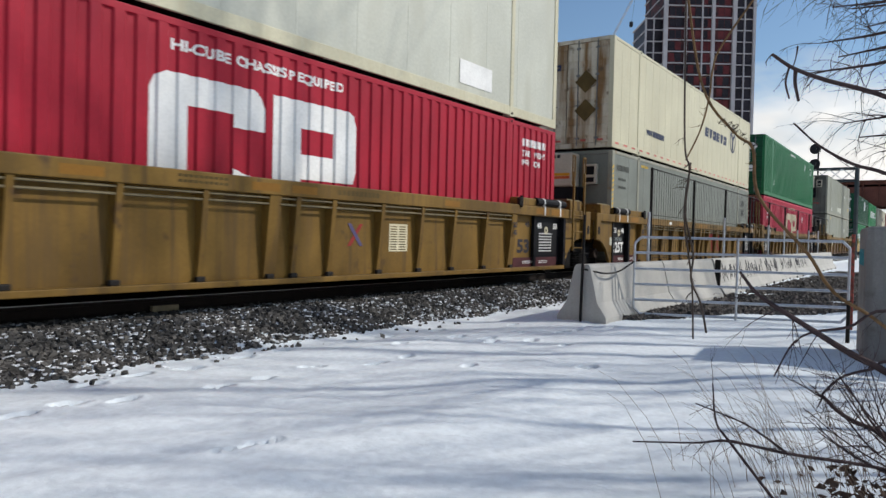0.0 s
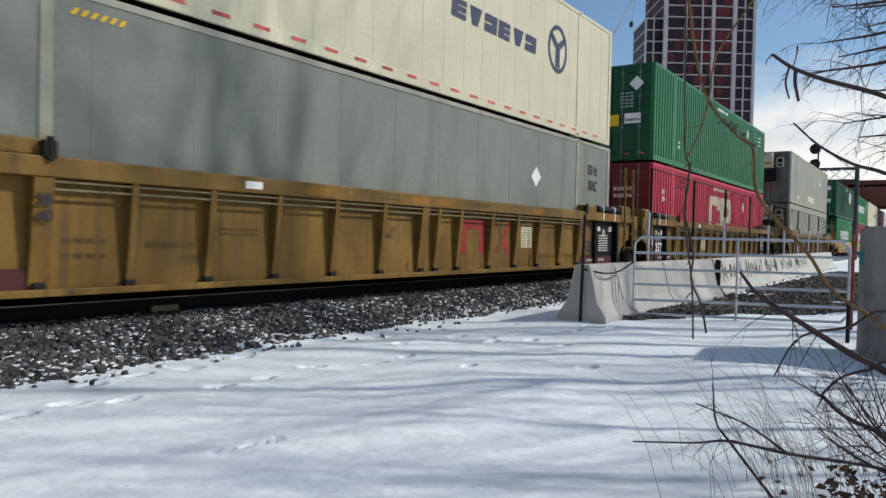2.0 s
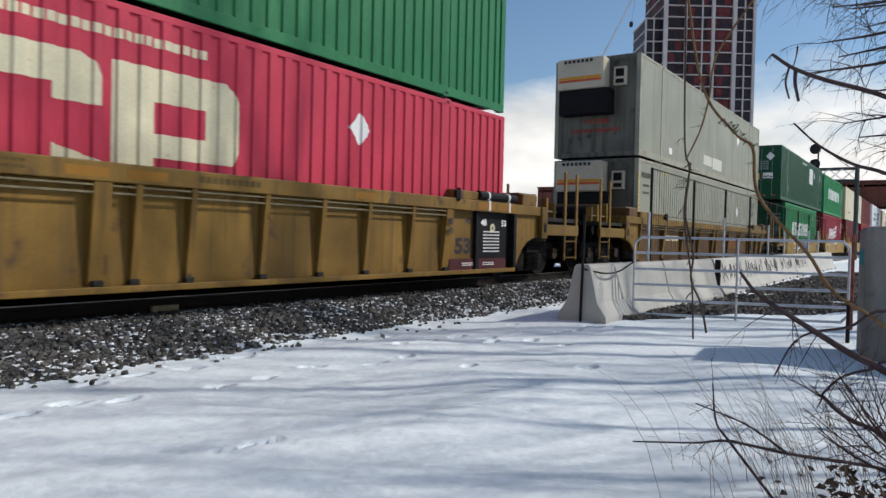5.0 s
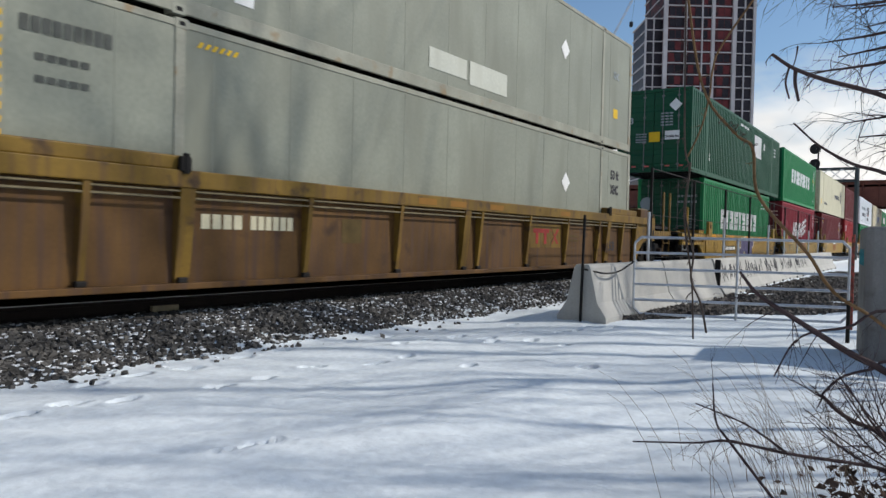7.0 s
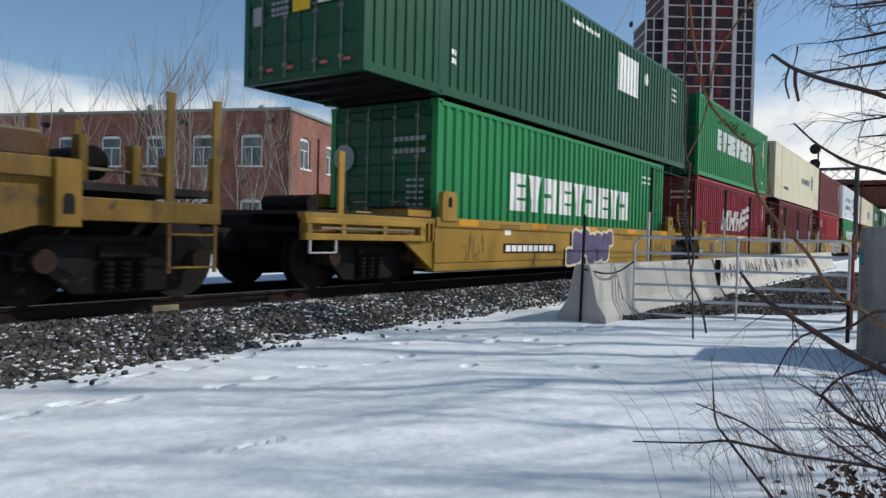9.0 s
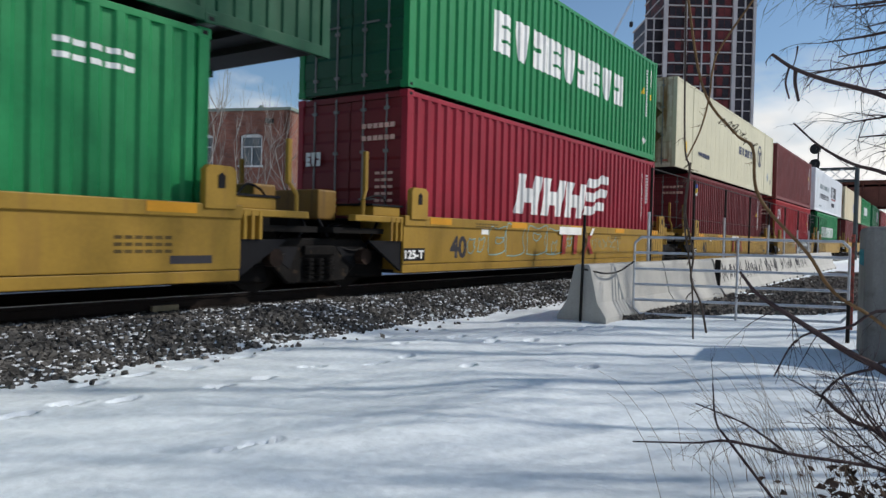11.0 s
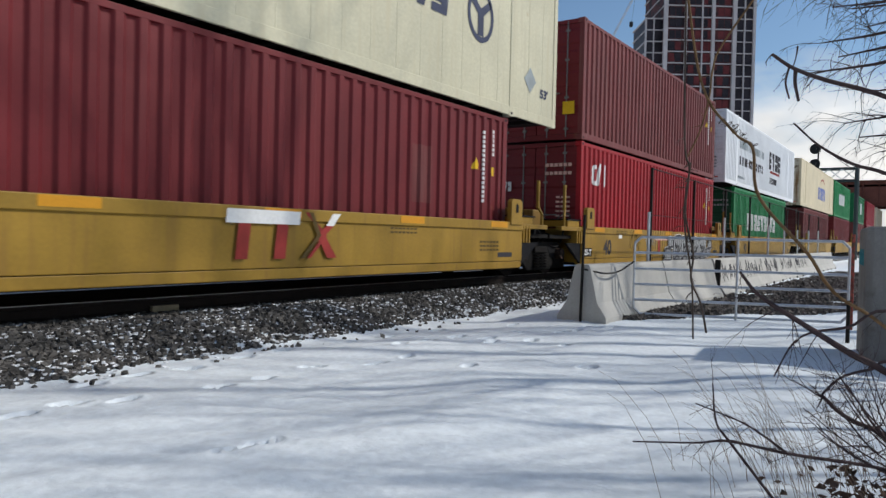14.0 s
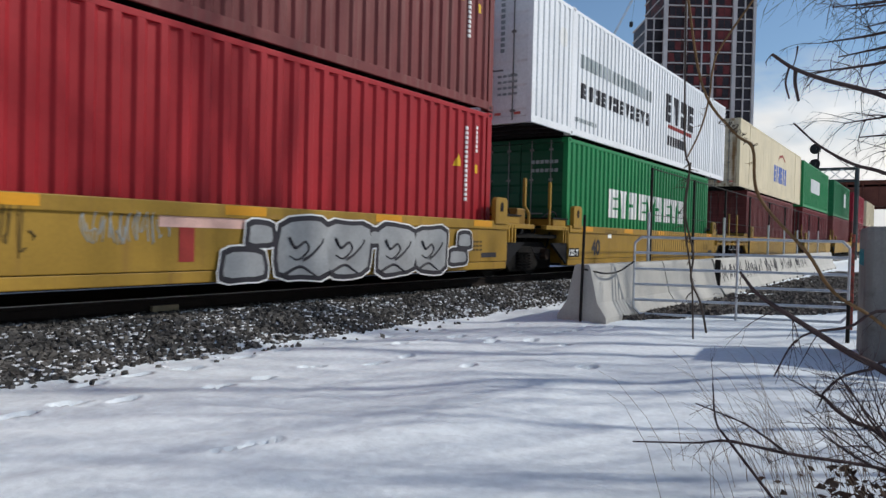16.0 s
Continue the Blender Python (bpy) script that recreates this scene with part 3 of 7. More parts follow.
# ---------- well cars ----------
def truck(car, x, big=True):
    """A two-axle truck under the car: side frames, springs, bearings and turning wheelsets."""
    r = 0.47 if big else 0.42
    z = RAIL + r
    t = new("truck")
    t.parent = car
    t.matrix_basis = pose(x, 0, 0)
    frame_mesh = None
    for side in (-1, 1):
        bm = bmesh.new()
        slab(bm, [(-1.12, z + 0.12), (-0.95, z + 0.26), (0.95, z + 0.26), (1.12, z + 0.12), (1.12, z - 0.12), (0.85, z - 0.1), (0.55, z - 0.36), (-0.55, z - 0.36), (-0.85, z - 0.1), (-1.12, z - 0.12)], side * 1.02, side * 1.10)
        bmesh.ops.bevel(bm, geom=bm.edges[:], offset=0.02, segments=1, affect="EDGES")
        part("side_frame", bm, M["truck"], t)
        # black plates on the uncut frame stand for the shade in its cutouts
        for hx in (-0.58, 0.58):
            bm = bmesh.new()
            slab(bm, [(hx - 0.2, z + 0.14), (hx + 0.2, z + 0.14), (hx + (0.05 if hx < 0 else 0.2) - 0.0, z - 0.16), (hx - (0.2 if hx < 0 else 0.05), z - 0.02)], side * 1.095, side * 1.108)
            part("opening", bm, M["black"], t)
        bm = bmesh.new()
        box(bm, -0.30, 0.30, side * 1.09, side * 1.16, z + 0.02, z + 0.16, 0.02)
        part("bolster", bm, M["truck"], t)
        for sx in (-0.2, 0, 0.2):
            bm = bmesh.new()
            for k in range(5):
                bar(bm, (sx, side * 1.13, z - 0.29 + k * 0.06), (sx, side * 1.13, z - 0.26 + k * 0.06), 0.075, 10)
            part("spring", bm, M["truck"], t)
        for ax in (-0.89, 0.89):
            bm = bmesh.new()
            bar(bm, (ax, side * 1.06, z), (ax, side * 1.24, z), 0.12, 12)
            part("bearing_cap", bm, M["rusty_cap"], t, "rusty bearing cap")
    for ax in (-0.89, 0.89):
        bm = bmesh.new()
        for side in (-1, 1):
            bar(bm, (0, side * 0.69, 0), (0, side * 0.82, 0), r, 40)
            bar(bm, (0, side * 0.66, 0), (0, side * 0.70, 0), r + 0.03, 40)
            bar(bm, (0, side * 0.81, 0), (0, side * 0.835, 0), r * 0.78, 32)
            bar(bm, (0, side * 0.82, 0), (0, side * 0.90, 0), 0.13, 16)
            for k in range(4):
                a = k * math.pi / 2
                bar(bm, (0.24 * math.cos(a), side * 0.83, 0.24 * math.sin(a)), (0.24 * math.cos(a), side * 0.845, 0.24 * math.sin(a)), 0.03, 8)
        bar(bm, (0, -0.8, 0), (0, 0.8, 0), 0.08, 12)
        ws = part("wheelset", bm, M["wheel"], t)
        ws.matrix_basis = pose(ax, 0, z)
        WHEELS.append((ws, ax, z, r))
    return t


def ladder(car, x0, x1, y, z0, z1, mat, z_hoop=None, half=0.025):
    lad = new("ladder")
    lad.parent = car
    for x in (x0, x1):
        bm = bmesh.new()
        box(bm, x - half, x + half, y - 0.02, y + 0.02, z0 if half < 0.04 else 1.32, z1, 0.006)
        if half > 0.04:
            box(bm, x - 0.02, x + 0.02, y - 0.015, y + 0.015, z0, 1.32)
        if z_hoop:
            bar(bm, (x - 0.09, y, z1 - 0.3), (x - 0.09, y, z_hoop), 0.018, 6)
            bar(bm, (x + 0.03, y, z1 - 0.3), (x + 0.03, y, z_hoop), 0.018, 6)
            bar(bm, (x - 0.09, y, z_hoop), (x + 0.03, y, z_hoop), 0.018, 6)
        part("side_rail", bm, mat, lad)
    z = z0 + 0.06
    while z < (2.0 if z_hoop else 1.35):
        bm = bmesh.new()
        bar(bm, (x0, y - 0.02, z), (x1, y - 0.02, z), 0.014, 6)
        part("rung", bm, mat, lad)
        z += 0.36
    return lad


def ribbed_car(label, L, place, ribs, wide_ribs, body, trim, trucks, black_ends=True, ends=(1.5, 1.5), long_ends=(False, False)):
    """A well car unit with ribbed sides; x = 0 is the front end of the container in it."""
    car = tagged(new("well_car"), label, "well car", "well cars of the train")
    for side in (-1, 1):
        def yy(a, b):
            return (a, b) if side < 0 else (-b, -a)
        bm = bmesh.new()
        box(bm, 0, L, *yy(-1.36, -1.33), 0.66, 1.75)
        part("side_panel", bm, body, car)
        bm = bmesh.new()
        box(bm, 1.9, L - 1.9, *yy(-1.52, -1.30), 1.71, 1.905, 0.012)
        part("top_chord", bm, trim, car)
        for a, b in ((-0.2, 1.95), (L - 1.95, L + 0.2)):
            bm = bmesh.new()
            box(bm, a, b, *yy(-1.52, -1.30), 1.71, 1.90, 0.012)
            box(bm, a, b, *yy(-1.46, -1.28), 1.90, 2.06, 0.02)
            part("raised_chord", bm, trim, car)
            bm = bmesh.new()
            c = b - 0.04 if a < 1 else a + 0.04
            box(bm, c - 0.07, c + 0.07, *yy(-1.545, -1.46), 1.88, 2.05, 0.02)
            bar(bm, (c, side * 1.53, 1.86), (c, side * 1.53, 2.08), 0.035, 8)
            part("latch", bm, M["steel_dark"], car)
        bm = bmesh.new()
        box(bm, -0.2, L + 0.2, *yy(-1.50, -1.30), 0.60, 0.67, 0.008)
        part("bottom_chord", bm, body, car)
        for x in ribs:
            w = 0.19 if x in wide_ribs else 0.075
            bm = bmesh.new()
            slab(bm, [(-1.36, 0.67), (-1.40, 0.67), (-1.45, 1.10), (-1.505, 1.72), (-1.36, 1.72)], -w / 2, w / 2)
            bmesh.ops.transform(bm, matrix=Matrix.Translation((x, 0, 0)) @ Matrix.Rotation(radians(90 if side < 0 else -90), 4, "Z") @ (Matrix.Diagonal((1, 1, 1, 1))), verts=bm.verts)
            if side < 0:
                for v in bm.verts:
                    v.co.y = -abs(v.co.y)
            else:
                for v in bm.verts:
                    v.co.y = abs(v.co.y)
            rib = part("rib", bm, trim, car)
            bm = bmesh.new()
            box(bm, x - 0.07, x + 0.05, *yy(-1.45, -1.39), 0.665, 0.73, 0.012)
            part("foot", bm, M["steel_dark"], rib)
        for a, b in zip(ribs[:-1], ribs[1:]):
            for z in (1.675, 1.60):
                bm = bmesh.new()
                bar(bm, (a, side * 1.475, z), (b, side * 1.475, z), 0.014, 6)
                part("pipe", bm, M["pipe"], car)
        # end sheets with the arch over the wheels
        for k, end in ((-1, 0), (1, L)):
            arch = [(-0.2, 0.62), (-0.30, 0.62), (-0.42, 0.80), (-0.60, 1.02), (-0.82, 1.18), (-1.1, 1.26), (-1.45, 1.28), (-1.45, 1.71), (-0.2, 1.71)]
            bm = bmesh.new()
            slab(bm, [((x if k < 0 else L - x), z) for x, z in arch], *yy(-1.42, -1.36))
            part("end_sheet", bm, trim, car)
            bm = bmesh.new()
            x0, x1 = sorted((end + k * 0.0, end + k * ends[0]))
            box(bm, x0, x1, *yy(-1.50, -1.0), 1.71, 1.90, 0.012)
            part("end_sill", bm, trim, car)
            bm = bmesh.new()
            x0, x1 = sorted((end + k * (ends[0] - 0.26), end + k * ends[0]))
            slab(bm, [(x0, 1.25), (x1, 1.25), (x1, 1.90), (x0, 1.90)], *yy(-1.54, -1.46))
            bmesh.ops.bevel(bm, geom=bm.edges[:], offset=0.012, segments=1, affect="EDGES")
            pk = part("pocket", bm, trim, car)
            # the hole's shade is a black plate on the solid pocket
            bm = bmesh.new()
            xm = (x0 + x1) / 2
            slab(bm, [(xm - 0.055, 1.38), (xm + 0.055, 1.38), (xm + 0.055, 1.52), (xm + 0.035, 1.57), (xm - 0.035, 1.57), (xm - 0.055, 1.52)], *yy(-1.547, -1.535))
            part("slot", bm, M["black"], pk)
            bm = bmesh.new()
            x0, x1 = sorted((end + k * 0.50, end + k * 1.12))
            box(bm, x0, x1, *yy(-1.47, -0.95), 1.90, 2.12, 0.015)
            part("hatch", bm, body, car)
            bm = bmesh.new()
            box(bm, x0 - 0.04, x1 + 0.04, *yy(-1.40, -0.9), 2.12, 2.15)
            part("grating", bm, M["pipe"], car)
            if black_ends:
                bm = bmesh.new()
                x0, x1 = sorted((end - k * (0.85 if k < 0 else 1.15), end + k * 0.2))
                box(bm, x0, x1, *yy(-1.385, -1.362), 0.68, 1.73)
                part("black_panel", bm, M["black"], car, "black painted panel with white markings")
                for xp in (x0 - 0.02, x1 - 0.08):
                    bm = bmesh.new()
                    slab(bm, [(xp, 0.68), (xp + 0.1, 0.68), (xp + 0.1, 1.73), (xp, 1.73)], *yy(-1.50 if xp > x0 else -1.44, -1.37))
                    part("panel_post", bm, M["black"], car)
                bm = bmesh.new()
                bar(bm, (x0, side * 1.44, 2.0), (x1, side * 1.44, 2.0), 0.085, 10)
                part("guard", bm, M["black"], car, "black pipe guard with white bands")
                for f in (0.2, 0.75):
                    bm = bmesh.new()
                    xx = x0 + (x1 - x0) * f
                    bar(bm, (xx, side * 1.44, 2.0), (xx + 0.05, side * 1.44, 2.0), 0.089, 10)
                    box(bm, xx, xx + 0.05, *yy(-1.527, -1.515), 1.73, 1.92)
                    part("band", bm, M["white"], car)
                bm = bmesh.new()
                x0, x1 = sorted((end - k * 1.95, end - k * 0.0))
                box(bm, x0, x1, *yy(-1.392, -1.365), 0.67, 0.86)
                part("primer_band", bm, M["maroon"], car, "maroon primer along the lower edge")
    bm = bmesh.new()
    box(bm, -0.1, L + 0.1, -1.3, 1.3, 0.62, 0.68)
    part("well_floor", bm, M["steel_dark"], car)
    for k, end in ((-1, 0), (1, L)):
        reach = 3.1 if long_ends[0 if k < 0 else 1] else 1.75
        bm = bmesh.new()
        x0, x1 = sorted((end, end + k * reach))
        box(bm, x0, x1, -0.36, 0.36, 1.02, 1.66, 0.03)
        part("centre_sill", bm, M["truck"], car)
        bm = bmesh.new()
        x0, x1 = sorted((end + k * 0.1, end + k * 1.3))
        box(bm, x0, x1, -0.95, 0.95, 0.56, 1.04, 0.04)
        part("brake_rigging", bm, M["truck"], car)
        bm = bmesh.new()
        x0, x1 = sorted((end + k * 0.05, end + k * 0.45))
        box(bm, x0, x1, -1.34, 1.34, 1.66, 1.74)
        x0, x1 = sorted((end + k * 0.05, end + k * 0.12))
        box(bm, x0, x1, -1.34, 1.34, 0.95, 1.7)
        part("bulkhead", bm, body, car)
        bm = bmesh.new()
        x0, x1 = sorted((end + k * 1.2, end + k * 1.62))
        box(bm, x0, x1, -0.7, 0.55, 1.66, 2.2, 0.04)
        part("hose_box", bm, body, car)
        if long_ends[0 if k < 0 else 1]:
            bm = bmesh.new()
            x0, x1 = sorted((end + k * 1.5, end + k * 3.15))
            box(bm, x0, x1, -1.45, 1.45, 1.62, 1.70)
            part("platform", bm, M["steel_dark"], car, "dark end platform with grating")
            bm = bmesh.new()
            box(bm, x0, x1, -1.50, -1.42, 1.32, 1.55, 0.012)
            part("end_sill", bm, trim, car)
            bm = bmesh.new()
            box(bm, x0, x1, 1.42, 1.50, 1.32, 1.55, 0.012)
            part("end_sill", bm, trim, car)
            xe = end + k * 3.05
            for y in (-1.46, 1.46):
                ladder(car, *sorted((end + k * 2.5, end + k * 3.1)), y, 0.78, 2.72, trim, None, 0.05)
            bm = bmesh.new()
            x0, x1 = sorted((xe, xe + k * 0.75))
            box(bm, x0, x1, -0.18, 0.18, 0.98, 1.3, 0.05)
            part("coupler", bm, M["truck"], car)
            bm = bmesh.new()
            bar(bm, (end + k * 2.05, -0.75, 1.95), (end + k * 2.05, 0.35, 1.95), 0.19, 16)
            part("air_tank", bm, M["truck"], car, "dark air reservoir lying across the platform")
            for q, z in ((1.75, 1.95), (2.35, 1.9), (2.75, 1.82)):
                bm = bmesh.new()
                box(bm, end + k * q - 0.05, end + k * q + 0.05, -1.1, -0.95, 1.70, z + 0.25, 0.012)
                part("bracket", bm, trim, car)
            bm = bmesh.new()
            bar(bm, (end + k * 1.6, -1.05, 1.86), (end + k * 2.9, -1.05, 1.86), 0.02, 6)
            part("pipe", bm, M["pipe"], car)
    for x in trucks:
        truck(car, x)
    ROLLING.append((car, place, 0.0))
    return car


def smooth_car(label, L, place, trucks, long_front=False, long_back=False):
    """A 40-foot well car unit with plain sides."""
    body, trim = M["yellow_clean"], M["orange"]
    car = tagged(new("well_car"), label, "well car", "well cars of the train")
    for side in (-1, 1):
        def yy(a, b):
            return (a, b) if side < 0 else (-b, -a)
        bm = bmesh.new()
        box(bm, -0.32, L + 0.32, *yy(-1.44, -1.34), 0.80, 1.56, 0.012)
        part("side_panel", bm, body, car)
        bm = bmesh.new()
        box(bm, -0.32, L + 0.32, *yy(-1.425, -1.25), 0.66, 0.795, 0.012)
        part("bottom_flange", bm, body, car)
        bm = bmesh.new()
        box(bm, -0.32, L + 0.32, *yy(-1.47, -1.35), 1.40, 1.56, 0.012)
        part("top_chord", bm, body, car)
        for i in range(5):
            bm = bmesh.new()
            x = 0.35 + i * (L - 1.3) / 4
            box(bm, x, x + 0.62, *yy(-1.474, -1.46), 1.44, 1.55)
            part("reflector", bm, trim, car, "orange reflector plate")
        for k, end in ((-1, 0), (1, L)):
            x0, x1 = sorted((end + k * 0.2, end - k * 0.24))
            bm = bmesh.new()
            slab(bm, [(x0, 1.5), (x1, 1.5), (x1, 1.95), (x1 - 0.06, 2.0), (x0 + 0.06, 2.0), (x0, 1.95)], *yy(-1.50, -1.40))
            bmesh.ops.bevel(bm, geom=bm.edges[:], offset=0.01, segments=1, affect="EDGES")
            pk = part("guide_post", bm, body, car)
            xm = (x0 + x1) / 2
            # black plate in place of the dark inside the post's hole
            bm = bmesh.new()
            slab(bm, [(xm - 0.05, 1.74), (xm + 0.05, 1.74), (xm + 0.05, 1.88), (xm, 1.92), (xm - 0.05, 1.88)], *yy(-1.508, -1.49))
            part("slot", bm, M["black"], pk)
            reach = (3.3 if (long_front if k < 0 else long_back) else 1.45)
            x0, x1 = sorted((end + k * 0.32, end + k * reach))
            bm = bmesh.new()
            box(bm, x0, x1, *yy(-1.44, -1.30), 1.44, 1.53, 0.01)
            part("end_sill", bm, body, car)
            if reach > 2:
                a, b = (x0, x1 - 0.3) if k < 0 else (x0 + 0.3, x1)
                for z0, z1 in ((1.38, 1.46), (1.16, 1.25)):
                    bm = bmesh.new()
                    box(bm, a, b, *yy(-1.46, -1.38), z0, z1, 0.01)
                    part("end_rail", bm, body, car)
                for q in (0.03, 0.28, 0.62, 0.97):
                    bm = bmesh.new()
                    xq = a + (b - a) * q
                    box(bm, xq - 0.04, xq + 0.04, *yy(-1.455, -1.375), 1.17, 1.45, 0.008)
                    part("bracket", bm, body, car)
                bm = bmesh.new()
                bar(bm, (a + 0.3, side * 1.44, 1.32), (b - 0.3, side * 1.44, 1.32), 0.022, 6)
                part("pipe", bm, M["pipe"], car)
                bm = bmesh.new()
                box(bm, a, b, *yy(-1.37, -1.345), 1.16, 1.46)
                part("end_panel", bm, M["yellow"], car)
                bm = bmesh.new()
                xe = end + k * 3.2
                box(bm, min(xe, xe - k * 0.5), max(xe, xe - k * 0.5), *yy(-1.45, -1.42), 0.98, 1.0)
                for xx in (xe, xe - k * 0.5):
                    box(bm, xx - 0.015, xx + 0.015, *yy(-1.45, -1.42), 0.98, 1.2)
                part("stirrup", bm, M["galv"], car)
                xg = end + k * 2.62
                bm = bmesh.new()
                box(bm, xg - 0.02, xg + 0.10, *yy(-1.42, -1.37), 1.5, 2.4, 0.015)
                part("grab_post", bm, body, car)
            else:
                bm = bmesh.new()
                xg = end + k * 1.25
                bar(bm, (xg, side * 1.40, 1.5), (xg, side * 1.40, 1.75), 0.03, 8)
                bar(bm, (xg, side * 1.40, 1.75), (xg - k * 0.1, side * 1.36, 1.9), 0.03, 8)
                box(bm, xg - k * 0.1 - 0.035, xg - k * 0.1 + 0.035, *yy(-1.38, -1.32), 1.88, 2.46, 0.012)
                part("grab_post", bm, body, car)
            bm = bmesh.new()
            for q in (0.38, 0.5, 0.62):
                xa = end + k * q
                slab(bm, [(xa - 0.02, 1.16), (xa + 0.02, 1.16), (xa + 0.02, 1.5), (xa - 0.02, 1.5)], *yy(-1.45, -1.25))
            part("bracket", bm, body, car)
            bm = bmesh.new()
            x0, x1 = end + k * 0.3, end + k * 1.1
            slab(bm, [(x0, 0.68), (x0, 1.16), (x1, 1.16)] if k > 0 else [(x0, 0.68), (x1, 1.16), (x0, 1.16)], *yy(-1.40, -1.34))
            part("gusset", bm, M["black"] if reach < 2 else body, car)
    for k, end in ((-1, 0), (1, L)):
        far = (long_front if k < 0 else long_back)
        reach = 3.3 if far else 1.75
        x0, x1 = sorted((end, end + k * reach))
        bm = bmesh.new()
        box(bm, x0, x1, -0.38, 0.38, 1.0, 1.5, 0.03)
        box(bm, x0, x1, -1.3, 1.3, 1.26, 1.34)
        part("centre_sill", bm, M["truck"], car)
        x0, x1 = sorted((end + k * 0.2, end + k * 1.2))
        bm = bmesh.new()
        box(bm, x0, x1, -0.95, 0.95, 0.58, 1.02, 0.04)
        part("brake_rigging", bm, M["truck"], car)
        x0, x1 = sorted((end + k * 0.3, end + k * 0.95))
        for y0, y1 in ((-1.35, -0.6), (0.6, 1.35)):
            bm = bmesh.new()
            box(bm, x0, x1, y0, y1, 1.53, 1.68, 0.015)
            hatch = part("hatch", bm, body, car)
            bm = bmesh.new()
            box(bm, x0 - 0.05, x1 + 0.05, y0 - 0.02, y1 + 0.05, 1.68, 1.71)
            part("grating", bm, M["black"], hatch)
        x0, x1 = sorted((end + k * 1.1, end + k * 1.5))
        bm = bmesh.new()
        box(bm, x0, x1, -0.75, 0.75, 1.45, 1.62 if far else 1.90, 0.03)
        part("end_box", bm, M["yellow"], car)
        x0, x1 = sorted((end + k * 0.02, end + k * 0.12))
        bm = bmesh.new()
        box(bm, x0, x1, -1.3, 1.3, 0.7, 1.5)
        part("bulkhead", bm, body, car)
        if far:
            xe = end + k * 3.2
            x0, x1 = sorted((xe, xe + k * 0.75))
            bm = bmesh.new()
            box(bm, x0, x1, -0.18, 0.18, 0.98, 1.3, 0.05)
            part("coupler", bm, M["truck"], car)
            x0, x1 = sorted((end + k * 0.3, end + k * 3.2))
            bm = bmesh.new()
            box(bm, x0, x1, -1.36, 1.36, 1.50, 1.56)
            part("platform", bm, M["steel_dark"], car)
            bm = bmesh.new()
            bar(bm, (end + k * 2.2, -0.5, 1.70), (end + k * 2.2, 0.5, 1.70), 0.13, 14)
            part("air_tank", bm, M["truck"], car)
    bm = bmesh.new()
    box(bm, -0.1, L + 0.1, -1.3, 1.3, 0.64, 0.69)
    part("well_floor", bm, M["steel_dark"], car)
    for x in trucks:
        truck(car, x)
    ROLLING.append((car, place, 0.0))
    return car


def hoses(car, end, k, seed):
    """Air hoses and a chain that hang slack at a unit's end."""
    rng = random.Random(seed)
    for i in range(4):
        y = (-1.05, -0.7, 0.3, 0.8)[i]
        t = Twigs()
        z0, z1, dip = rng.uniform(1.3, 1.6), rng.uniform(1.2, 1.55), rng.uniform(0.9, 1.1)
        t.tube(spline([(end + k * 0.5, y, z0), (end + k * 0.8, y - 0.05, dip + 0.1), (end + k * 1.15, y - 0.08, dip), (end + k * 1.5, y, dip + 0.12), (end + k * 1.75, y + 0.05, z1)], 5), 0.022, 0.022, 6)
        t.done("hose", M["black"], car, "black rubber air hose")
    t = Twigs()
    t.tube(spline([(end + k * 0.45, -1.2, 1.7), (end + k * 0.6, -1.2, 1.84), (end + k * 0.85, -1.15, 1.8), (end + k * 1.0, -1.1, 1.7)], 5), 0.016, 0.016, 6)
    t.done("hose", M["black"], car, "black rubber air hose")


M["rusty_cap"] = material("rusty_cap", (0.03, 0.018, 0.013), 0.85, 0.0, 0.4, 8, 40)
RIBS1 = [1.88, 2.8, 3.77, 4.78, 5.83, 6.87, 7.9, 8.3, 8.97, 10.03, 11.03, 11.98, 13.04, 14.05]
WIDE1 = (1.88, 7.9, 14.05)
RIBS2 = [-0.2, 0.82, 1.97, 3.86, 5.82, 7.71, 8.2, 10.07, 11.9, 13.7, 14.3, 15.3, 16.3]
WIDE2 = (1.97, 7.71, 14.3)
tan_car = "dull yellow ribbed well car with black end panels"
car_a = ribbed_car("dull yellow ribbed well car under a red container", D53, -0.67, RIBS1, WIDE1, M["yellow"], M["yellow"], [-1.7])
car_b = ribbed_car("dull yellow ribbed well car under a grey container", D53, 18.87, RIBS1, WIDE1, M["yellow"], M["yellow"], [-1.7])
car_c = ribbed_car("dull yellow ribbed well car with an end platform", D53, 38.45, RIBS1, WIDE1, M["yellow"], M["yellow"], [-1.7, D53 + 1.6], long_ends=(False, True))
car_d = ribbed_car("rust-stained brown and yellow ribbed well car with end platforms", D53, 62.22, RIBS2, WIDE2, M["yellow_rusty"], M["yellow_trim"], [-2.3, D53 + 2.2], False, long_ends=(True, True))
car_e = smooth_car("bright yellow smooth-sided well car with an end platform", I40, 86.22, [-1.6], long_front=True)
car_f = smooth_car("bright yellow smooth-sided well car with a blue scrawl", I40, 102.23, [-1.85])
car_g = smooth_car("bright yellow smooth-sided well car under a brown-red container", I40, 118.19, [-1.85])
car_h = smooth_car("bright yellow smooth-sided well car with silver bubble graffiti", I40, 133.98, [-1.85])
car_i = smooth_car("bright yellow smooth-sided well car under a green container", I40, 149.62, [-1.85, I40 + 1.6], long_back=True)
car_j = smooth_car("weathered yellow well car in the distance", I40, 168.4, [-1.6], long_front=True)
car_k = smooth_car("weathered yellow well car in the distance", I40, 184.3, [-1.85])
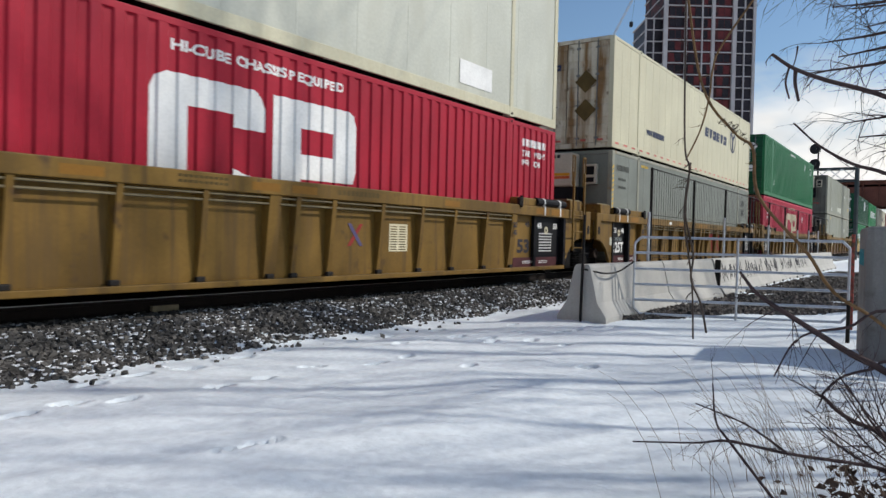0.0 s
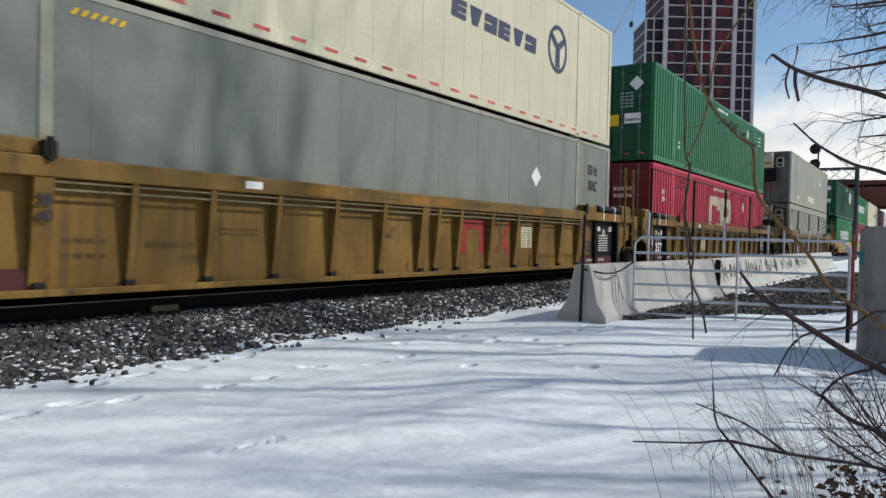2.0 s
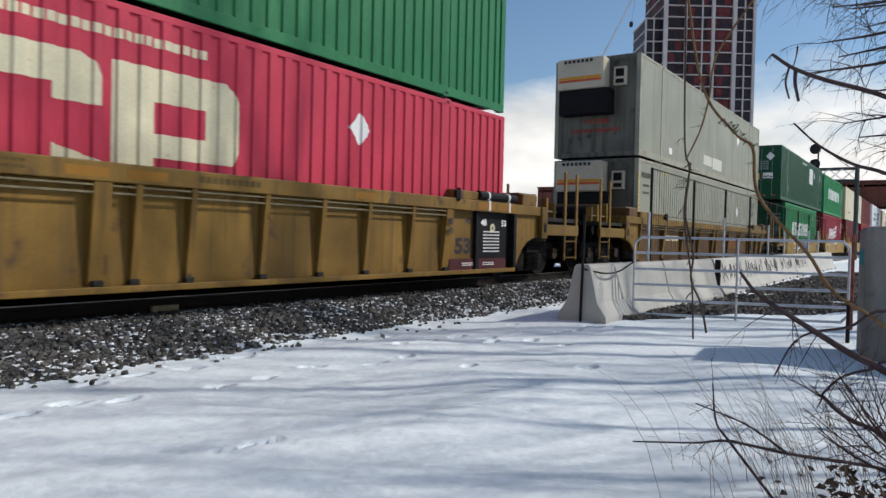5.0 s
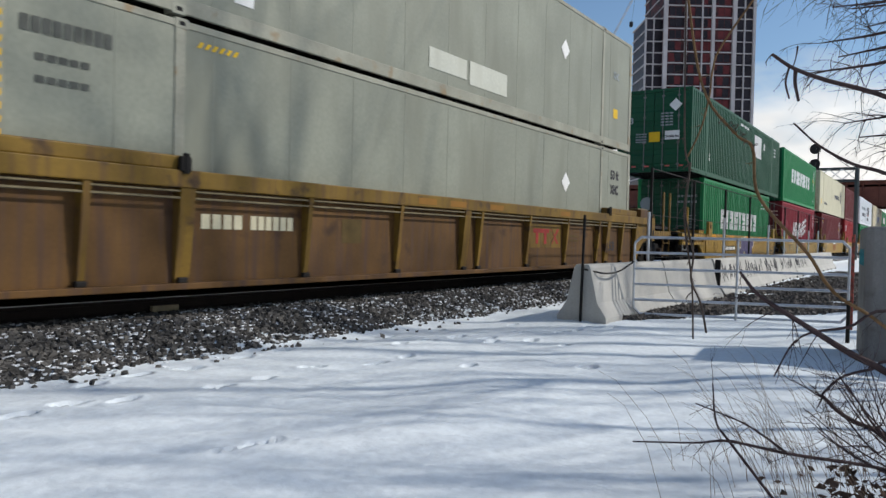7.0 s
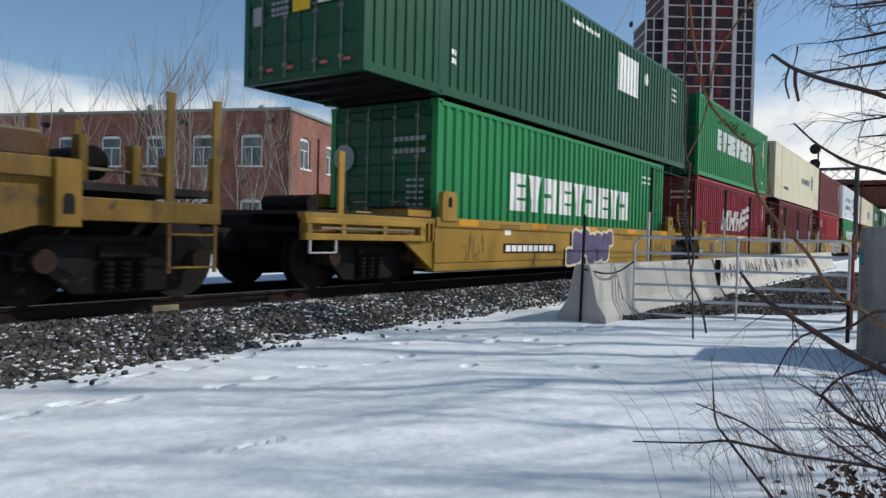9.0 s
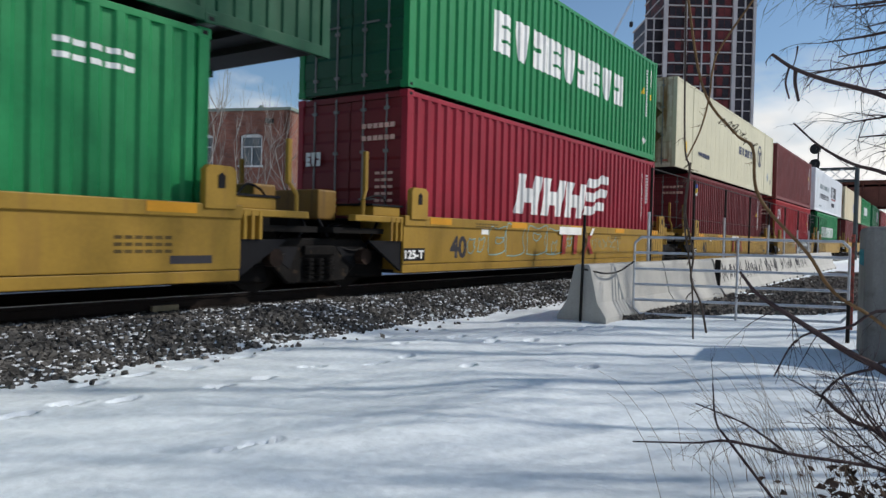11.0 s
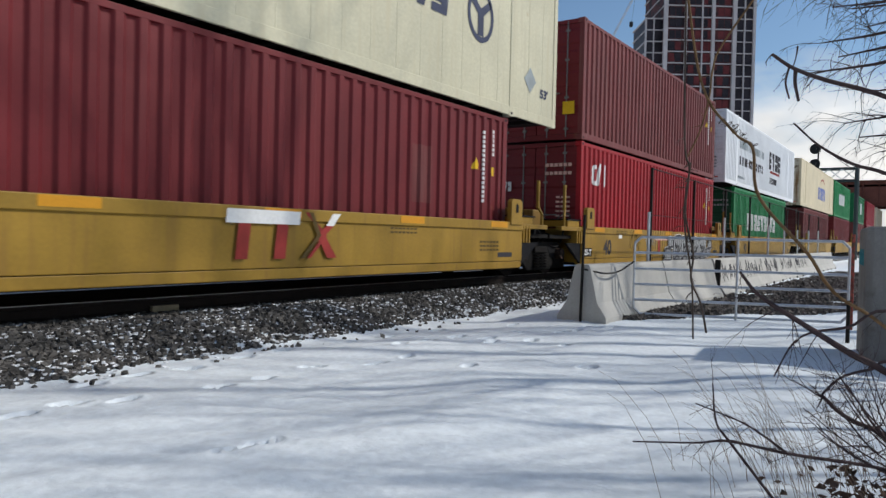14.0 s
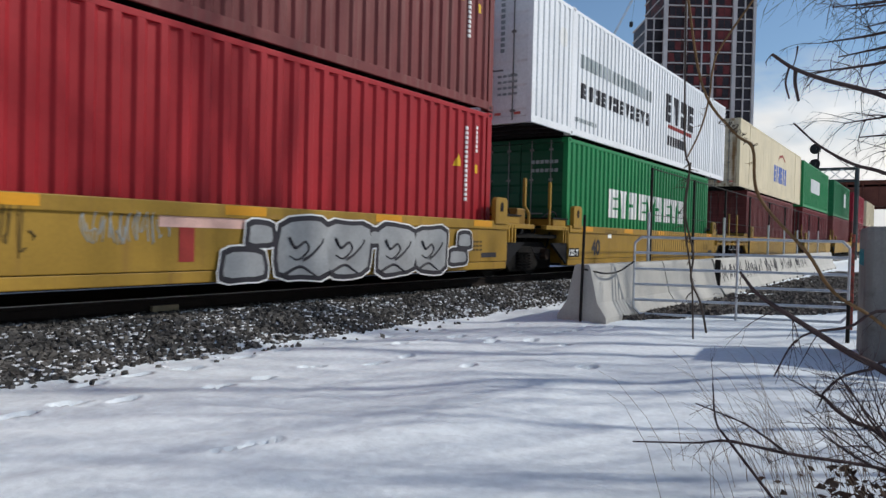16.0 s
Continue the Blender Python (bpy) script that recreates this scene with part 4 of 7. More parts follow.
car_l = smooth_car("weathered yellow well car in the distance", I40, 200.2, [-1.85])
car_m = smooth_car("weathered yellow well car in the distance", I40, 216.1, [-1.85])
car_n = smooth_car("weathered yellow well car in the distance", I40, 232.0, [-1.85, I40 + 1.6], long_back=True)


# ---------- growing things ----------
def spline(pts, k=5):
    """Points on a smooth curve through pts."""
    v = [Vector(q) for q in pts]
    v = [2 * v[0] - v[1]] + v + [2 * v[-1] - v[-2]]
    out = []
    for i in range(1, len(v) - 2):
        for j in range(k):
            t = j / k
            a, b, c, d = v[i - 1:i + 3]
            out.append(0.5 * (2 * b + (c - a) * t + (2 * a - 5 * b + 4 * c - d) * t * t + (3 * b - a - 3 * c + d) * t ** 3))
    return out + [v[-2]]


class Twigs:
    """Collects tapering tubes for one mesh."""

    def __init__(self):
        self.v, self.f = [], []

    def tube(self, pts, r0, r1, n=5):
        k0 = len(self.v)
        m = len(pts)
        for i, q in enumerate(pts):
            d = (pts[min(i + 1, m - 1)] - pts[max(i - 1, 0)]).normalized()
            s = d.orthogonal().normalized()
            w = d.cross(s)
            r = r0 + (r1 - r0) * i / (m - 1)
            for j in range(n):
                a = 2 * math.pi * j / n
                self.v.append(tuple(q + (s * math.cos(a) + w * math.sin(a)) * r))
        for i in range(m - 1):
            for j in range(n):
                self.f.append((k0 + i * n + j, k0 + i * n + (j + 1) % n, k0 + (i + 1) * n + (j + 1) % n, k0 + (i + 1) * n + j))
        self.f.append(tuple(k0 + (m - 1) * n + j for j in range(n)))

    def grow(self, rng, p0, d, length, r, depth, spread=0.6, up=0.15, kids=4, n=5, wobble=0.12):
        """A branch with side branches."""
        pts, q, dd = [Vector(p0)], Vector(p0), Vector(d).normalized()
        steps = 5
        for _ in range(steps):
            dd = (dd + Vector((rng.uniform(-1, 1), rng.uniform(-1, 1), rng.uniform(-1, 1))) * wobble + Vector((0, 0, up * 0.3))).normalized()
            q = q + dd * length / steps
            pts.append(q)
        self.tube(pts, r, r * 0.45, n if depth > 1 else 3)
        if depth <= 0:
            return
        for _ in range(kids):
            i = rng.randint(1, steps)
            side = Vector((rng.uniform(-1, 1), rng.uniform(-1, 1), rng.uniform(-0.6, 1)))
            nd = (dd + side * spread + Vector((0, 0, up))).normalized()
            self.grow(rng, pts[i], nd, length * rng.uniform(0.45, 0.72), r * 0.45, depth - 1, spread, up, kids, n, wobble)

    def done(self, name, mat, parent, label=""):
        me = bpy.data.meshes.new(name)
        me.from_pydata(self.v, [], self.f)
        me.polygons.foreach_set("use_smooth", [True] * len(me.polygons))
        me.materials.append(mat)
        ob = new(name, me)
        if parent is not None:
            ob.parent = parent
        return tagged(ob, label)


M["bark"] = material("bark", (0.10, 0.075, 0.06), 0.9, 0, 0.35, 20, 120, 0.4)
M["bark_grey"] = material("bark_grey", (0.30, 0.275, 0.25), 0.9, 0, 0.3, 6, 60, 0.2)
M["twig_dark"] = material("twig_dark", (0.075, 0.05, 0.05), 0.85, 0, 0.35, 20, 120, 0.3)
M["vine"] = material("vine", (0.20, 0.115, 0.055), 0.8, 0, 0.4, 25, 120, 0.4, (0.14, 0.09, 0.05), 0.6)
M["straw"] = material("straw", (0.24, 0.18, 0.125), 0.9, 0, 0.4, 20, 90)
M["dead_leaf"] = material("dead_leaf", (0.12, 0.075, 0.055), 0.9, 0, 0.5, 30, 90)


def bare_tree(label, x, y, height, seed, stems=3, r=0.09, depth=3, kids=5):
    rng = random.Random(seed)
    e = tagged(new("bare_tree"), label, "tree", "leafless trees")
    e.matrix_basis = pose(x, y, -0.02)
    trunk, crown = Twigs(), Twigs()
    for s in range(stems):
        a = rng.uniform(0, 6.28)
        lean = Vector((math.cos(a) * 0.22, math.sin(a) * 0.22, 1)).normalized()
        q, pts = Vector((math.cos(a) * 0.08, math.sin(a) * 0.08, 0)), []
        for i in range(7):
            pts.append(q.copy())
            lean = (lean + Vector((rng.uniform(-0.1, 0.1), rng.uniform(-0.1, 0.1), 0.05))).normalized()
            q = q + lean * height * rng.uniform(0.75, 1.0) / 6.5
        trunk.tube(pts, r, r * 0.15, 7)
        for i in range(2, 7):
            for _ in range(2):
                d = Vector((rng.uniform(-1, 1), rng.uniform(-1, 1), rng.uniform(0.5, 1.3)))
                crown.grow(rng, pts[i], d, height * rng.uniform(0.16, 0.30), r * 0.24, depth - 1, 0.5, 0.35, max(3, kids - 1), 4)
    trunk.done("trunk", M["bark_grey"], e)
    crown.done("crown", M["bark_grey"], e, "fine leafless twigs")
    return e


bare_tree("leafless multi-stemmed tree before a brick building", 18.9, 25.9, 8.6, 11, 5)
bare_tree("thin leafless sapling before a brick building", 17.2, 28.2, 7.4, 12, 2, 0.06, 3, 4)
bare_tree("thin leafless sapling by the track", 15.6, 30.6, 6.6, 13, 2, 0.05, 3, 4)
bare_tree("thin leafless sapling beyond the track", 14.6, 32.0, 7.4, 14, 3, 0.05, 3, 4)
bare_tree("slender leafless tree beside the brick wall", 20.2, 23.9, 6.2, 15, 3, 0.05, 3, 4)
bare_tree("slender leafless tree near the building's corner", 22.0, 21.9, 6.2, 16, 2, 0.05, 3, 4)
bare_tree("slender leafless tree near the building's side", 23.6, 20.4, 6.0, 17, 2, 0.05, 3, 4)
for label, x, y, height, seed, stems, r in (
        ("tall leafless tree casting thin shade over the snow", 13.5, -4.8, 16.5, 21, 3, 0.12),
        ("leafless tree casting thin shade over the snow", 7.6, -2.6, 7.0, 24, 3, 0.06),
        ("leafless tree casting streaks of shade over the snow", 10.4, -3.4, 8.0, 25, 3, 0.06),
        ("leafless sapling at the edge of the snow", 5.6, -3.2, 6.5, 26, 2, 0.06),
        ("tall leafless tree casting thin shade on the train", 17.5, -5.4, 17.0, 22, 3, 0.14),
        ("tall leafless tree at the edge of the snow", 24.0, -5.0, 14.0, 23, 3, 0.14)):
    bare_tree(label, x, y, height, seed, stems, r, 3, 5)


def branch(owner, name, pts, r0, r1, mat, seed, sprigs=0, reach=0.18, droop=0.0, bias=(-0.6, 0.4, 0)):
    """A shrub's branch through pts with short side sprigs."""
    rng = random.Random(seed)
    line = spline(pts, 6)
    t = Twigs()
    t.tube(line, r1, r0, 6)
    for _ in range(sprigs):
        q = line[rng.randint(0, len(line) - 2)]
        d = Vector((rng.uniform(-1, 1) + bias[0], rng.uniform(-1, 1) + bias[1], rng.uniform(-0.8, 1.0) - droop + bias[2]))
        t.grow(rng, q, d, reach * rng.uniform(0.5, 1.3), max(0.0022, r1 * 0.5), 1, 0.8, -droop, 3, 4, 0.2)
    return t.done(name, mat, owner)


shrub = tagged(new("shrub"), "dark leafless shrub with long bare branches over snow", "shrub")
branch(shrub, "branch", [(3.57, 0.65, 2.11), (3.62, 0.57, 2.05), (3.70, 0.45, 2.0), (3.89, 0.17, 1.91), (4.3, -0.5, 1.6), (4.4, -0.7, 0)], 0.014, 0.007, M["twig_dark"], 31, 5, 0.10, 0.5)
branch(shrub, "branch", [(3.62, 0.56, 1.80), (3.69, 0.46, 1.70), (3.78, 0.33, 1.62), (3.91, 0.14, 1.55), (4.3, -0.5, 1.2), (4.4, -0.72, 0)], 0.013, 0.004, M["twig_dark"], 32, 6, 0.14)
branch(shrub, "branch", [(3.48, 0.74, 1.12), (3.53, 0.67, 1.02), (3.62, 0.54, 0.92), (3.76, 0.33, 0.77), (3.9, 0.11, 0.63), (4.2, -0.4, 0.2), (4.3, -0.5, 0)], 0.024, 0.006, M["twig_dark"], 33, 10, 0.22, 0.2)
branch(shrub, "branch", [(3.21, 1.12, 0.34), (3.37, 0.89, 0.34), (3.46, 0.76, 0.35), (3.61, 0.53, 0.30), (3.9, 0.10, 0.22), (4.2, -0.4, 0)], 0.011, 0.0035, M["twig_dark"], 34, 16, 0.14, 0.3)
branch(shrub, "branch", [(3.37, 0.89, 0.52), (3.49, 0.72, 0.44), (3.54, 0.63, 0.38), (3.60, 0.55, 0.31)], 0.007, 0.003, M["twig_dark"], 35, 6, 0.10)
branch(shrub, "branch", [(3.42, 0.83, 0.61), (3.42, 0.81, 0.44), (3.46, 0.76, 0.35), (3.59, 0.55, 0.04), (3.6, 0.53, 0.0)], 0.009, 0.003, M["twig_dark"], 36, 4, 0.12)
branch(shrub, "branch", [(3.69, 0.42, 0.57), (3.76, 0.32, 0.47), (3.9, 0.10, 0.35), (4.2, -0.4, 0)], 0.014, 0.008, M["twig_dark"], 37, 8, 0.16)
branch(shrub, "branch", [(3.69, 0.42, 0.57), (3.75, 0.35, 0.65), (3.82, 0.24, 0.69), (3.9, 0.11, 0.71), (4.3, -0.5, 0.4)], 0.010, 0.005, M["twig_dark"], 38, 6, 0.16)
branch(shrub, "branch", [(3.57, 0.60, 0.65), (3.62, 0.54, 0.79), (3.67, 0.47, 0.85), (3.76, 0.33, 0.88), (3.9, 0.12, 0.94), (4.3, -0.5, 0.5)], 0.010, 0.003, M["twig_dark"], 39, 6, 0.12, 0.3)
for i in range(13):
    rng = random.Random(60 + i)
    a, b = rng.uniform(0.02, 0.32), rng.uniform(0.05, 0.5)
    branch(shrub, "branch", [(3.62 + rng.uniform(0, 0.15), 0.2 + a, 0.32 + b), (3.75, 0.12 + a * 0.5, 0.22 + b * 0.6), (4.0, -0.1, 0.1)], 0.005, 0.002, M["twig_dark"], 70 + i, 9, 0.17, 0.0, (-0.5, 0.3, 0.2))

branch(shrub, "twig", [(3.63, 0.56, 2.04), (3.63, 0.56, 1.98), (3.64, 0.545, 1.90)], 0.006, 0.009, M["twig_dark"], 51, 0)
branch(shrub, "twig", [(3.61, 0.585, 2.05), (3.60, 0.595, 1.98), (3.615, 0.58, 1.91)], 0.004, 0.005, M["twig_dark"], 52, 2, 0.05, 0.4)
branch(shrub, "twig", [(3.62, 0.57, 2.05), (3.63, 0.56, 2.10), (3.635, 0.555, 2.15)], 0.004, 0.002, M["twig_dark"], 53, 0)

# the tree whose drooping twigs hang at the edge of the view
sumac = tagged(new("bare_tree"), "leafless tree with fine drooping twigs against the sky", "tree", "leafless trees")
trunk = Twigs()
trunk.tube(spline([(5.4, -1.3, 0), (5.3, -1.2, 1.6), (5.2, -1.0, 3.0), (5.0, -0.7, 4.2)], 6), 0.10, 0.04, 8)
trunk.done("trunk", M["bark"], sumac)
for i, (z0, z1, y1) in enumerate(((2.55, 2.40, 0.62), (2.45, 2.36, 0.50), (2.60, 2.52, 0.66), (2.5, 2.30, 0.42), (2.35, 2.16, 0.46), (2.25, 2.10, 0.40), (2.15, 2.02, 0.50), (2.1, 1.92, 0.30), (2.0, 1.80, 0.36), (1.95, 1.72, 0.30), (1.85, 1.66, 0.22), (2.3, 2.22, 0.30), (2.42, 2.28, 0.34))):
    branch(sumac, "limb", [(3.62 + 0.05 * (i % 3), y1, z1), (3.80, y1 - 0.25, z1 + 0.05), (4.1, y1 - 0.6, z0 + 0.02), (5.25, -1.0, z0 - 0.2)], 0.016, 0.0026, M["twig_dark"], 90 + i, 30, 0.19, 0.3, (-0.7, 0.5, 0.0))

vine = tagged(new("vine"), "tan woody vine trailing down before a steel gate", "vine")
branch(vine, "stem", [(3.35, 1.00, 2.55), (3.39, 0.91, 1.97), (3.47, 0.78, 1.75), (3.52, 0.71, 1.68), (3.54, 0.68, 1.46), (3.66, 0.49, 1.21), (3.73, 0.38, 1.03), (3.9, 0.12, 0.81), (4.3, -0.5, 0.0)], 0.009, 0.0055, M["vine"], 41, 3, 0.05)
branch(vine, "stem", [(3.60, 0.62, 2.55), (3.44, 0.83, 2.16), (3.42, 0.87, 2.04), (3.41, 0.88, 1.91), (3.39, 0.91, 1.76), (3.35, 0.96, 1.62)], 0.0035, 0.005, M["vine"], 42, 4, 0.05)
branch(vine, "stem", [(3.35, 0.98, 2.4), (3.34, 0.965, 1.72), (3.36, 0.945, 1.58), (3.35, 0.955, 1.38), (3.37, 0.92, 1.20), (3.365, 0.925, 1.08), (3.39, 0.885, 0.97), (3.40, 0.86, 0.84)], 0.005, 0.004, M["bark"], 43, 16, 0.05, 0.3)
branch(vine, "stem", [(3.36, 0.94, 1.61), (3.35, 0.96, 1.37), (3.36, 0.92, 1.07), (3.37, 0.91, 0.81)], 0.004, 0.004, M["bark"], 44, 14, 0.05, 0.3)
curl = Twigs()
rng = random.Random(8)
for k in range(16):
    f = k / 15
    c = Vector((3.445, 0.82, 1.80)).lerp(Vector((3.52, 0.71, 1.68)), f) + Vector((rng.uniform(-0.01, 0.01), rng.uniform(-0.012, 0.012), rng.uniform(-0.012, 0.012)))
    rr, ph = rng.uniform(0.008, 0.019), rng.uniform(0, 6)
    curl.tube([c + Vector((0.8 * rr * math.sin(a + ph), rr * math.cos(a + ph), rr * math.sin(a) + 0.004 * a)) for a in [q * 0.5 for q in range(12)]], 0.0020, 0.0014, 4)
curl.done("tendril", M["bark"], vine, "curled dry tendrils")

for i, (car, length) in enumerate(((car_a, D53), (car_b, D53), (car_c, D53), (car_d, D53), (car_e, I40), (car_f, I40), (car_g, I40), (car_h, I40), (car_i, I40))):
    hoses(car, 0, -1, 200 + i)
    hoses(car, length, 1, 220 + i)

# dry grass and fallen leaves
grass = Twigs()
rng = random.Random(77)
for i in range(120):
    q = Vector((3.9 + rng.gauss(0.25, 0.35), 0.55 + rng.gauss(-0.05, 0.28), 0))
    h = rng.uniform(0.18, 0.72)
    lean = Vector((rng.uniform(-0.25, 0.1), rng.uniform(0.05, 0.55), 1)).normalized()
    pts = [q, q + lean * h * 0.5, q + lean * h * 0.85 + Vector((-0.03, 0.05, 0.0)), q + lean * h + Vector((-0.06, 0.10, -0.03))]
    grass.tube(pts, 0.0018, 0.0007, 3)
tagged(grass.done("dry_grass", M["straw"], None), "dry straw-coloured grass stalks in snow", "grass", "", "stuff")
litter = Twigs()
for i in range(240):
    q = Vector((3.55 + rng.uniform(0, 0.6), 0.05 + rng.gauss(0.15, 0.18), abs(rng.gauss(0.04, 0.08))))
    a, s = Vector((rng.uniform(-1, 1), rng.uniform(-1, 1), rng.uniform(-0.5, 0.7))).normalized(), rng.uniform(0.012, 0.04)
    b = a.orthogonal().normalized() * s * 0.5
    k = len(litter.v)
    lift = a.cross(b).normalized() * s * 0.25
    litter.v += [tuple(q - a * s), tuple(q + b + lift), tuple(q + a * s), tuple(q - b + lift), tuple(q + Vector((0, 0, -0.003)))]
    litter.f += [(k, k + 1, k + 2), (k, k + 2, k + 3)]
tagged(litter.done("leaf_litter", M["dead_leaf"], None), "curled dark dead leaves under a shrub", "leaves", "", "stuff")


# ---------- barriers, gate, fence ----------
M["graffiti_dark"] = material("graffiti_dark", (0.07, 0.07, 0.08), 0.7, 0, 0.4, 6, 40)
M["graffiti_teal"] = material("graffiti_teal", (0.10, 0.38, 0.40), 0.7, 0, 0.3, 6, 40)
M["spray_red"] = material("spray_red", (0.35, 0.08, 0.06), 0.8, 0, 0.5, 9, 50, 0, (0.12, 0.07, 0.05), 0.5)


def barrier(x0, x1, y, rz, seed, scrawl):
    b = tagged(new("concrete_barrier"), "pale concrete road barrier in the snow" + (" with dark scrawls" if scrawl else ""), "barrier", "row of barriers")
    b.matrix_basis = pose((x0 + x1) / 2, y, 0, 0, 0, rz)
    half = (x1 - x0) / 2 - 0.012
    bm = bmesh.new()
    prof = [(-0.40, -0.06), (-0.40, 0.08), (-0.25, 0.30), (-0.13, 0.82), (-0.10, 0.87), (0.10, 0.87), (0.13, 0.82), (0.25, 0.30), (0.40, 0.08), (0.40, -0.06)]
    slab(bm, prof, -half, half)
    bmesh.ops.transform(bm, matrix=pose(0, 0, 0, 0, 0, 90), verts=bm.verts)
    for i in range(-2, 3):
        bmesh.ops.bisect_plane(bm, geom=bm.verts[:] + bm.edges[:] + bm.faces[:], plane_co=(i * half / 3, 0, 0), plane_no=(1, 0, 0))
    part("body", bm, M["concrete"], b)
    rng = random.Random(seed)
    # two small black blocks along the barrier's foot
    bm = bmesh.new()
    for s in (-0.55, 0.55):
        box(bm, s * half - 0.08, s * half + 0.08, -0.43, -0.33, 0.0, 0.07, 0.01)
    part("foot_pocket", bm, M["black"], b, "small black block at the barrier's foot")
    if scrawl:
        for i in range(16):
            x = rng.uniform(-half * 0.9, half * 0.9)
            z0, z1 = rng.uniform(0.33, 0.5), rng.uniform(0.55, 0.8)
            yz = lambda z: -0.25 + (z - 0.30) * 0.12 / 0.52 - 0.001
            xs = [x, x + rng.uniform(-0.08, 0.08), x + rng.uniform(-0.1, 0.1), x + rng.uniform(-0.15, 0.15)]
            zs = [z0, z0 + (z1 - z0) * 0.4, z1, z0 + (z1 - z0) * rng.uniform(0, 0.8)]
            t = Twigs()
            t.tube(spline([(a, yz(c), c) for a, c in zip(xs, zs)], 4), 0.012, 0.010, 4)
            t.done("scrawl", M["graffiti_dark"], b, "dark sprayed scrawl")
    return b


barrier(10.30, 13.72, 4.44, -0.6, 1, False)
barrier(13.75, 17.15, 4.40, -0.8, 2, False)
barrier(17.45, 20.75, 4.46, 1.5, 3, True)
barrier(20.80, 24.10, 4.58, 2.0, 4, True)
barrier(24.20, 27.50, 4.70, 1.0, 5, True)
barrier(27.55, 30.90, 4.76, 1.0, 6, True)
barrier(30.95, 34.30, 4.80, 0.5, 7, True)
barrier(34.35, 37.70, 4.84, 0.5, 8, False)
barrier(37.75, 41.10, 4.88, 0.5, 9, False)
barrier(41.15, 44.50, 4.92, 0.5, 10, False)

stake = bmesh.new()
bar(stake, (10.24, 4.44, -0.1), (10.27, 4.42, 1.62), 0.022, 8)
tagged(part("steel_stake", stake, M["steel_dark"]), "thin dark steel stake at a barrier's end", "stake")
hose = Twigs()
hose.tube(spline([(10.27, 4.40, 0.80), (10.6, 4.22, 0.74), (11.0, 4.15, 0.76), (11.35, 4.10, 0.86), (11.5, 4.07, 0.92)], 6), 0.014, 0.014, 6)
tagged(hose.done("cable", M["steel_dark"], None), "slack grey cable tied from barrier to gate", "cable")

# dark bar added so that the shaded gap between these barriers shows
post = bmesh.new()
box(post, 17.27, 17.33, 4.10, 4.22, -0.1, 0.86, 0.008)
tagged(part("steel_post", post, M["steel_dark"]), "dark bar added for the shaded gap between two barriers", "post")

gate = tagged(new("steel_gate"), "galvanised tubular steel gate standing in snow", "gate")
ga, gb = Vector((11.50, 4.07, 0)), Vector((12.72, 1.12, 0))
along = (gb - ga).normalized()


def on_gate(s, z, off=0.0):
    q = ga + along * s
    return (q.x - along.y * 0 - off * 0.92, q.y - off * 0.38, z)


reach = (gb - ga).length
for i, z in enumerate((1.31, 1.06, 0.80, 0.55, 0.30, 0.07)):
    bm = bmesh.new()
    cut = 0.1 if i in (0, 5) else 0.0
    bar(bm, on_gate(cut, z), on_gate(reach - cut, z), 0.021, 8)
    part("rail", bm, M["galv"], gate)
for s, d in ((0.0, 1), (reach, -1)):
    bm = bmesh.new()
    bar(bm, on_gate(s, 0.17), on_gate(s, 1.21), 0.021, 8)
    bar(bm, on_gate(s, 1.21), on_gate(s + d * 0.1, 1.31), 0.021, 8)
    bar(bm, on_gate(s, 0.17), on_gate(s + d * 0.1, 0.07), 0.021, 8)
    part("end_tube", bm, M["galv"], gate)
bm = bmesh.new()
bar(bm, on_gate(reach * 0.49, -0.05, 0.045), on_gate(reach * 0.49, 1.32, 0.045), 0.02, 8)
part("upright", bm, M["galv"], gate)
post = bmesh.new()
box(post, 12.41, 12.455, 1.03, 1.075, -0.2, 1.42, 0.006)
tagged(part("steel_post", post, M["spray_red"]), "rusty steel post with red paint at the gate", "post")
post = bmesh.new()
bar(post, (10.6, 0.93, -0.2), (10.6, 0.93, 0.55), 0.025, 8)
tagged(part("steel_post", post, M["steel_dark"]), "short dark steel post by a concrete block", "post")

fence = tagged(new("mesh_fence"), "dark steel mesh fence with galvanised posts by the track", "fence")
for i in range(9):
    x = 15.07 + i * 3.2
    top = 2.79 - 0.015 * i
    bm = bmesh.new()
    box(bm, x - 0.025, x + 0.025, 4.98, 5.03, -0.1, top, 0.004)
    part("post", bm, M["steel_dark"], fence)
    bm = bmesh.new()
    bar(bm, (x, 5.0, top - 0.02), (x + 3.2, 5.0, top - 0.035), 0.014, 6)
    part("top_rail", bm, M["steel_dark"], fence)
    for z in (0.9, 1.8):
        bm = bmesh.new()
        bar(bm, (x, 5.0, z), (x + 3.2, 5.0, z), 0.008, 5)
        part("wire", bm, M["steel_dark"], fence)
    for k in range(1, 20):
        bm = bmesh.new()
        bar(bm, (x + k * 0.16, 5.0, 0.1), (x + k * 0.16, 5.0, top - 0.02), 0.0035, 3)
        part("mesh_wire", bm, M["steel_dark"], fence)
    if i % 2 == 0 or i > 3:
        bm = bmesh.new()
        bar(bm, (x - 0.2, 4.98, -0.1), (x - 0.2, 4.98, 1.85 + 0.05 * (i % 3)), 0.032, 8)
        part("support_post", bm, M["galv"], fence, "short galvanised post")

